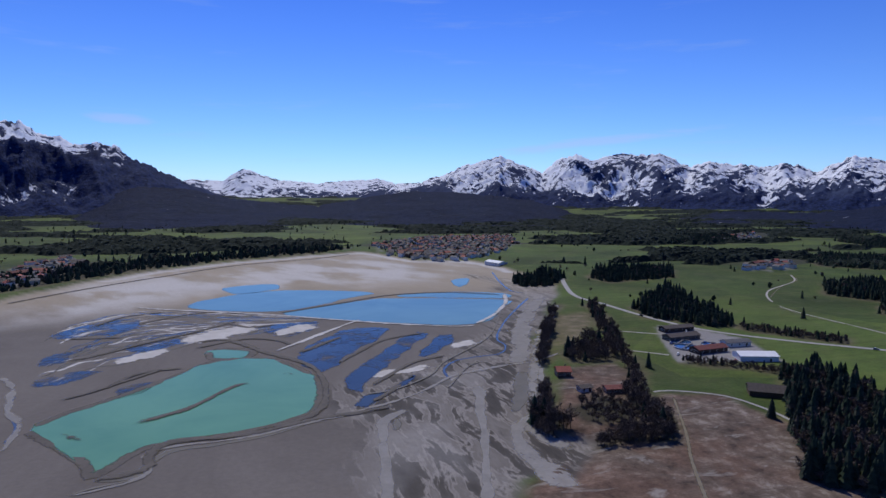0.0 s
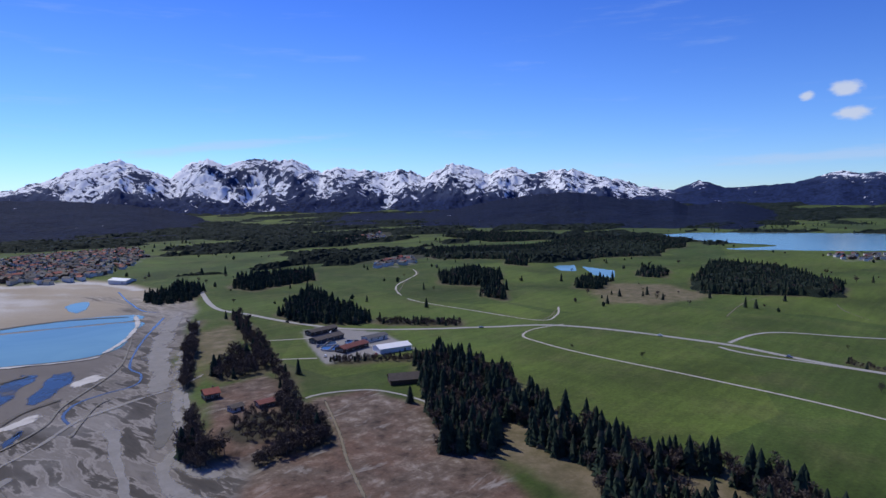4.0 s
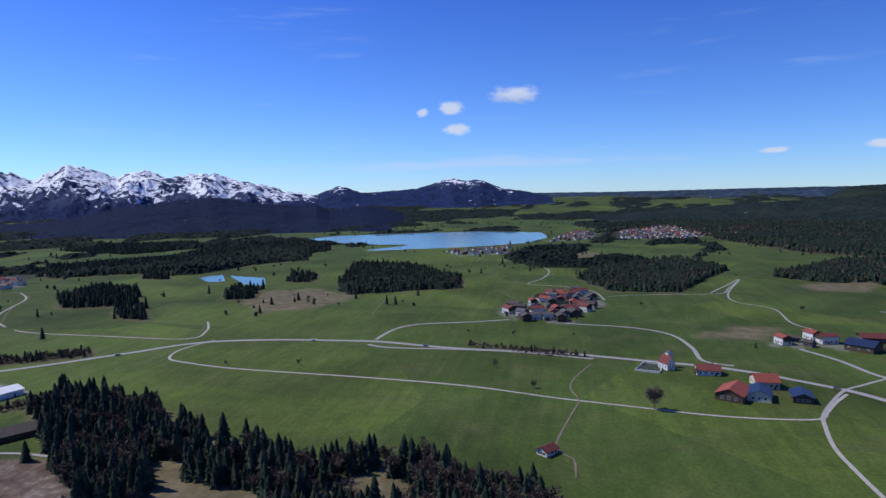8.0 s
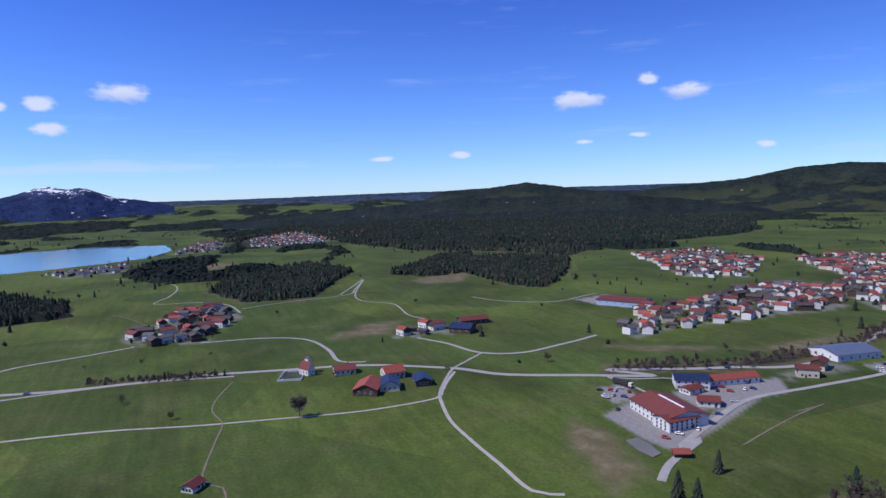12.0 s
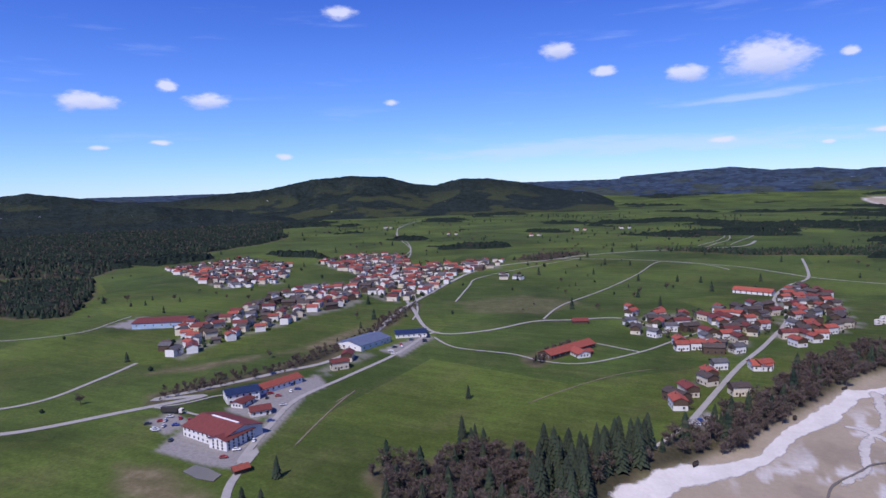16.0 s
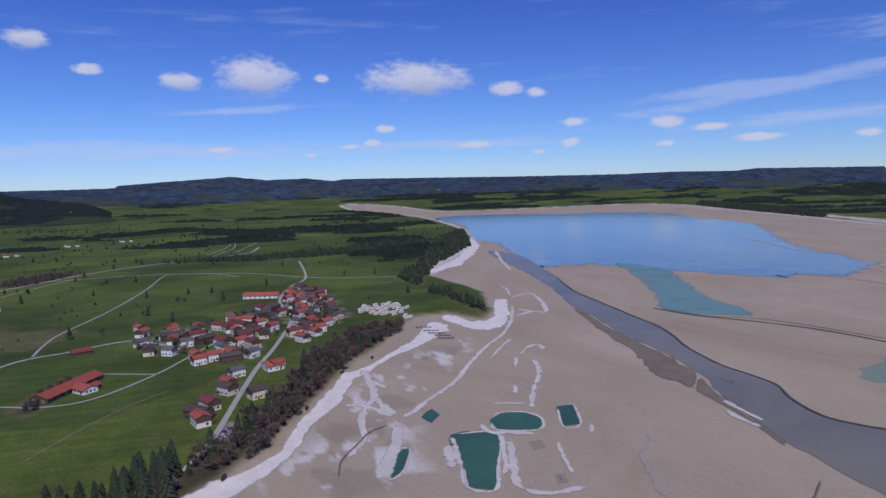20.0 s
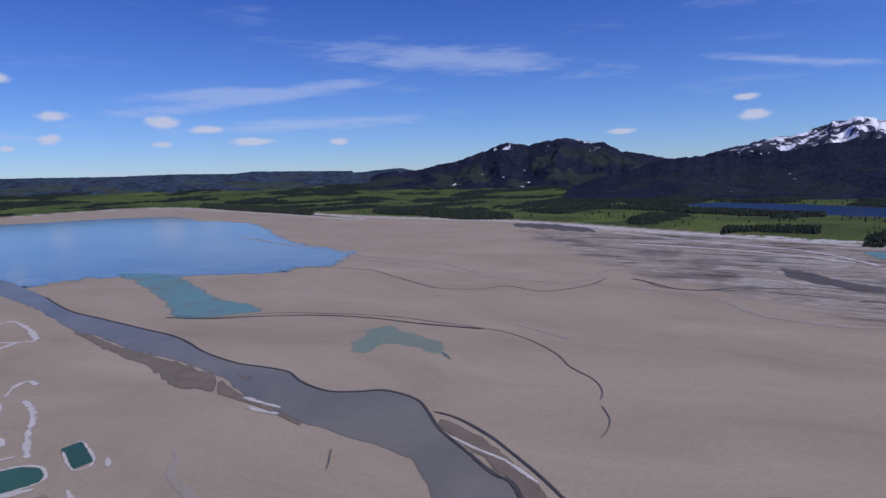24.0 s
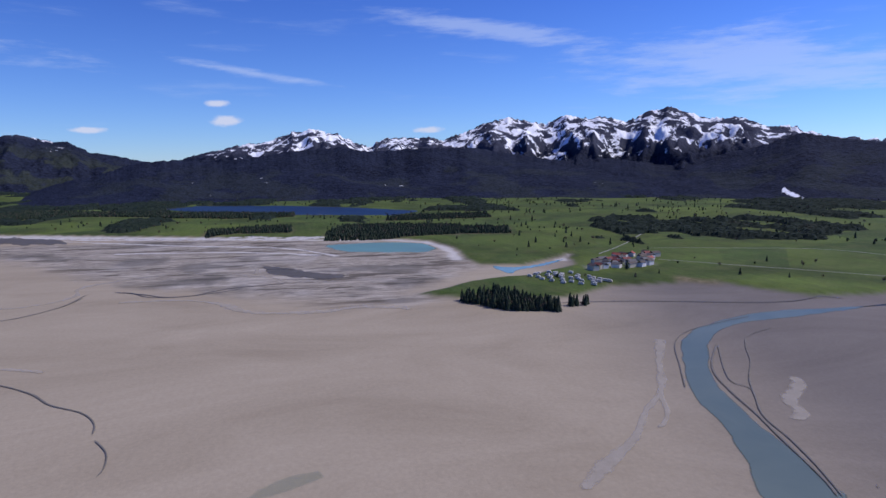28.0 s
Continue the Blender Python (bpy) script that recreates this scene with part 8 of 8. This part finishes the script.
# ---- cemetery, boats, jetties ----
M_STONE = surface("grey gravestone", (0.22, 0.21, 0.2), (0.4, 0.39, 0.37), 2, 0.7, 0.2, 0.02, vary=0.4)
STONES = [box_mesh("gravestone", -0.45, 0.45, -0.12, 0.12, -0.2, 1.2, M_STONE, 0.08), box_mesh("gravestone", -0.3, 0.3, -0.12, 0.12, -0.2, 1.6, M_STONE, 0.06)]
yard = np.array(BUILT["cemetery"], float)
u, v = (yard[1] - yard[0]), (yard[2] - yard[1])
for a in range(9):
    for b in range(6):
        p = yard[0] + u * (a + 0.6) / 9.4 + v * (b + 0.6) / 6.4
        ob = tagged(new("gravestone", STONES[(a + b) % 2]), "grey gravestone in a walled churchyard", "gravestone", "graves of the churchyard")
        ob.matrix_basis = pose(p[0], p[1], height(p[0], p[1]), 0, 0, 100 + random.gauss(0, 4))
for k in range(4):
    p, q = yard[k], yard[(k + 1) % 4]
    ln, mid = np.hypot(*(q - p)), (p + q) / 2
    ob = tagged(new("churchyard_wall", box_mesh("churchyard_wall", -ln / 2, ln / 2, -0.2, 0.2, -0.5, 1.4, M_WHITE, 0.05)), "low plastered churchyard wall", "wall", kind="structure")
    ob.matrix_basis = pose(mid[0], mid[1], height(*mid), 0, 0, math.degrees(math.atan2(q[1] - p[1], q[0] - p[0])))
M_TAR = surface("dark tarred planks", (0.02, 0.018, 0.016), (0.05, 0.045, 0.04), 2, 0.8, 0.3, 0.02, vary=0.2)


def boat_mesh():
    bm = bmesh.new()
    rows = []
    for s in np.linspace(-1, 1, 9):
        w, keel = 1.1 * (1 - abs(s) ** 2.6) + 0.05, 0.25 * s * s
        rows.append([bm.verts.new((s * 3.4, q * w, z + keel)) for q, z in ((-1, 0.9), (-0.75, 0.2), (0, 0.0), (0.75, 0.2), (1, 0.9), (0.85, 0.85), (0.6, 0.3), (-0.6, 0.3), (-0.85, 0.85))])
    for a, b in zip(rows, rows[1:]):
        for k in range(9):
            bm.faces.new((a[k], b[k], b[(k + 1) % 9], a[(k + 1) % 9]))
    me = bpy.data.meshes.new("rowing_boat")
    bm.to_mesh(me)
    bm.free()
    me.materials.append(M_TAR)
    return me


BOAT, BENCH = boat_mesh(), box_mesh("bench", -0.15, 0.15, -0.9, 0.9, 0.55, 0.62, M_BROWNWOOD)
for x, y in BUILT["boats"]:
    ob = tagged(new("rowing_boat", BOAT), "dark wooden boat lying on the dry shore", "boat", "boats on the shore")
    ob.matrix_basis = pose(x, y, height(x, y) + 0.1, 4, 0, random.uniform(60, 110))
    part("bench", BENCH, ob, at=pose(-0.8, 0, 0))
    part("bench", BENCH, ob, at=pose(0.9, 0, 0))
DECK = box_mesh("deck", -7, 7, -0.7, 0.7, 0.9, 1.05, M_GREYWOOD)
POST = box_mesh("post", -0.12, 0.12, -0.12, 0.12, -0.6, 1.5, M_TAR)
for x, y in BUILT["jetties"]:
    ob = tagged(new("jetty"), "grey wooden jetty stranded on dry mud", "jetty", "stranded jetties")
    ob.matrix_basis = pose(x, y, height(x, y), 0, 0, -22)
    part("deck", DECK, ob)
    for sx in (-6.4, -2, 2, 6.4):
        for sy in (-0.78, 0.78):
            part("post", POST, ob, at=pose(sx, sy, 0))


# ---- campers and cars ----
M_VAN = surface("white van body", (0.58, 0.54, 0.47), (0.74, 0.70, 0.62), 0.5, 0.45, 0.02, 0.01, vary=0.1)
M_TYRE = surface("black rubber", (0.015, 0.015, 0.015), (0.03, 0.03, 0.03), 5, 0.8, 0.1, 0.01)
PAINTS = [surface("car paint " + k, c, tuple(q * 1.15 for q in c), 1, 0.3, 0.0) for k, c in (("silver", (0.45, 0.46, 0.48)), ("blue", (0.03, 0.06, 0.2)), ("dark", (0.02, 0.02, 0.025)), ("red", (0.3, 0.02, 0.02)), ("white", (0.75, 0.75, 0.75)))]


def wheel_mesh(r, w):
    bm = bmesh.new()
    bmesh.ops.create_cone(bm, cap_ends=True, segments=12, radius1=r, radius2=r, depth=w, matrix=pose(0, 0, 0, 90))
    me = bpy.data.meshes.new("wheel")
    bm.to_mesh(me)
    bm.free()
    me.materials.append(M_TYRE)
    return me


WHEEL = wheel_mesh(0.33, 0.22)


def camper():
    ob = tagged(new("camper_van"), "white camper van parked in a row", "camper van", "parked campers")
    part("body", box_mesh("body", -3.1, 2.0, -1.1, 1.1, 0.45, 3.0, M_VAN, 0.15), ob)
    part("cab", box_mesh("cab", 1.95, 3.2, -1.0, 1.0, 0.45, 1.9, M_VAN, 0.3), ob)
    part("windscreen", box_mesh("windscreen", 2.0, 2.5, -0.9, 0.9, 1.9, 2.3, M_GLASS, 0.1), ob)
    part("window", box_mesh("window", -1.6, 0.4, -1.13, -1.08, 1.7, 2.3, M_GLASS), ob)
    part("window", box_mesh("window", -1.6, 0.4, 1.08, 1.13, 1.7, 2.3, M_GLASS), ob)
    for sx in (-1.9, 2.2):
        for sy in (-1, 1):
            part("wheel", WHEEL, ob, at=pose(sx, sy, 0.33))
    return ob


def car(paint, text):
    ob = tagged(new("car"), text, "car", "parked cars")
    part("body", box_mesh("body", -2.1, 2.1, -0.85, 0.85, 0.35, 0.95, paint, 0.18), ob)
    part("cabin", box_mesh("cabin", -1.5, 0.9, -0.75, 0.75, 0.93, 1.45, M_GLASS, 0.22), ob)
    part("roof", box_mesh("roof", -1.2, 0.6, -0.66, 0.66, 1.44, 1.5, paint, 0.02), ob)
    for sx in (-1.3, 1.3):
        for sy in (-0.78, 0.78):
            part("wheel", WHEEL, ob, at=pose(sx, sy, 0.33))
    return ob


van = camper()
first = True
for key, rows, gap in (("shore_camp", 9.5, 6.0), ("east_camp", 9.0, 8.0)):
    x, y = fill(CAMP[key], 8.2 if key == "shore_camp" else 12, 77)
    for i in range(min(len(x), 48)):
        m = pose(x[i], y[i], height(x[i], y[i]), 0, 0, 35 + random.choice((0, 180)) + random.gauss(0, 5))
        if first:
            van.matrix_basis, first = m, False
        else:
            copy_thing(van, m)
fleet = [car(p, t) for p, t in zip(PAINTS, ("silver estate car parked on asphalt", "dark blue car parked on asphalt", "black car parked on asphalt", "red car parked on asphalt", "white car parked on asphalt"))]
unused = list(fleet)


def park(x, y, a):
    m = pose(x, y, height(x, y) + 0.12, 0, 0, a)
    if unused:
        unused.pop().matrix_basis = m
    else:
        copy_thing(random.choice(fleet), m)


for key, n in (("works_lot", 12), ("works_yard", 7), ("hall_yard", 5), ("sales_yard", 9), ("street_yard", 3), ("yard", 8)):
    x, y = fill(PAVED[key], 6.5, 55)
    pick = random.sample(range(len(x)), min(n, len(x)))
    for i in pick:
        park(x[i], y[i], 40 + random.choice((0, 90)) + random.gauss(0, 6))
lorry = tagged(new("lorry"), "white lorry with a long dark trailer by the works", "lorry")
lorry.matrix_basis = pose(-309, 243, height(-309, 243) + 0.12, 0, 0, 16)
part("trailer", box_mesh("trailer", -6.8, 4.2, -1.25, 1.25, 1.0, 3.7, M_TAR, 0.08), lorry, "dark tarpaulin trailer")
part("cab", box_mesh("cab", 4.6, 6.9, -1.2, 1.2, 0.6, 3.2, M_VAN, 0.25), lorry, "white cab")
part("windscreen", box_mesh("windscreen", 6.86, 6.96, -1.0, 1.0, 1.9, 2.8, M_GLASS), lorry)
for sx in (-5.6, -4.4, 2.2, 5.6):
    for sy in (-1.05, 1.05):
        part("wheel", WHEEL, lorry, at=pose(sx, sy, 0.5) @ Matrix.Scale(1.5, 4))
p = spline(ROADS["main_road"], 10)
for k in (30, 47, 62, 71, 96, 118, 141):
    if k + 1 < len(p):
        d = p[k + 1] - p[k]
        n = np.array([d[1], -d[0]]) / np.hypot(*d) * 1.7
        park(p[k][0] + n[0], p[k][1] + n[1], math.degrees(math.atan2(d[1], d[0])))
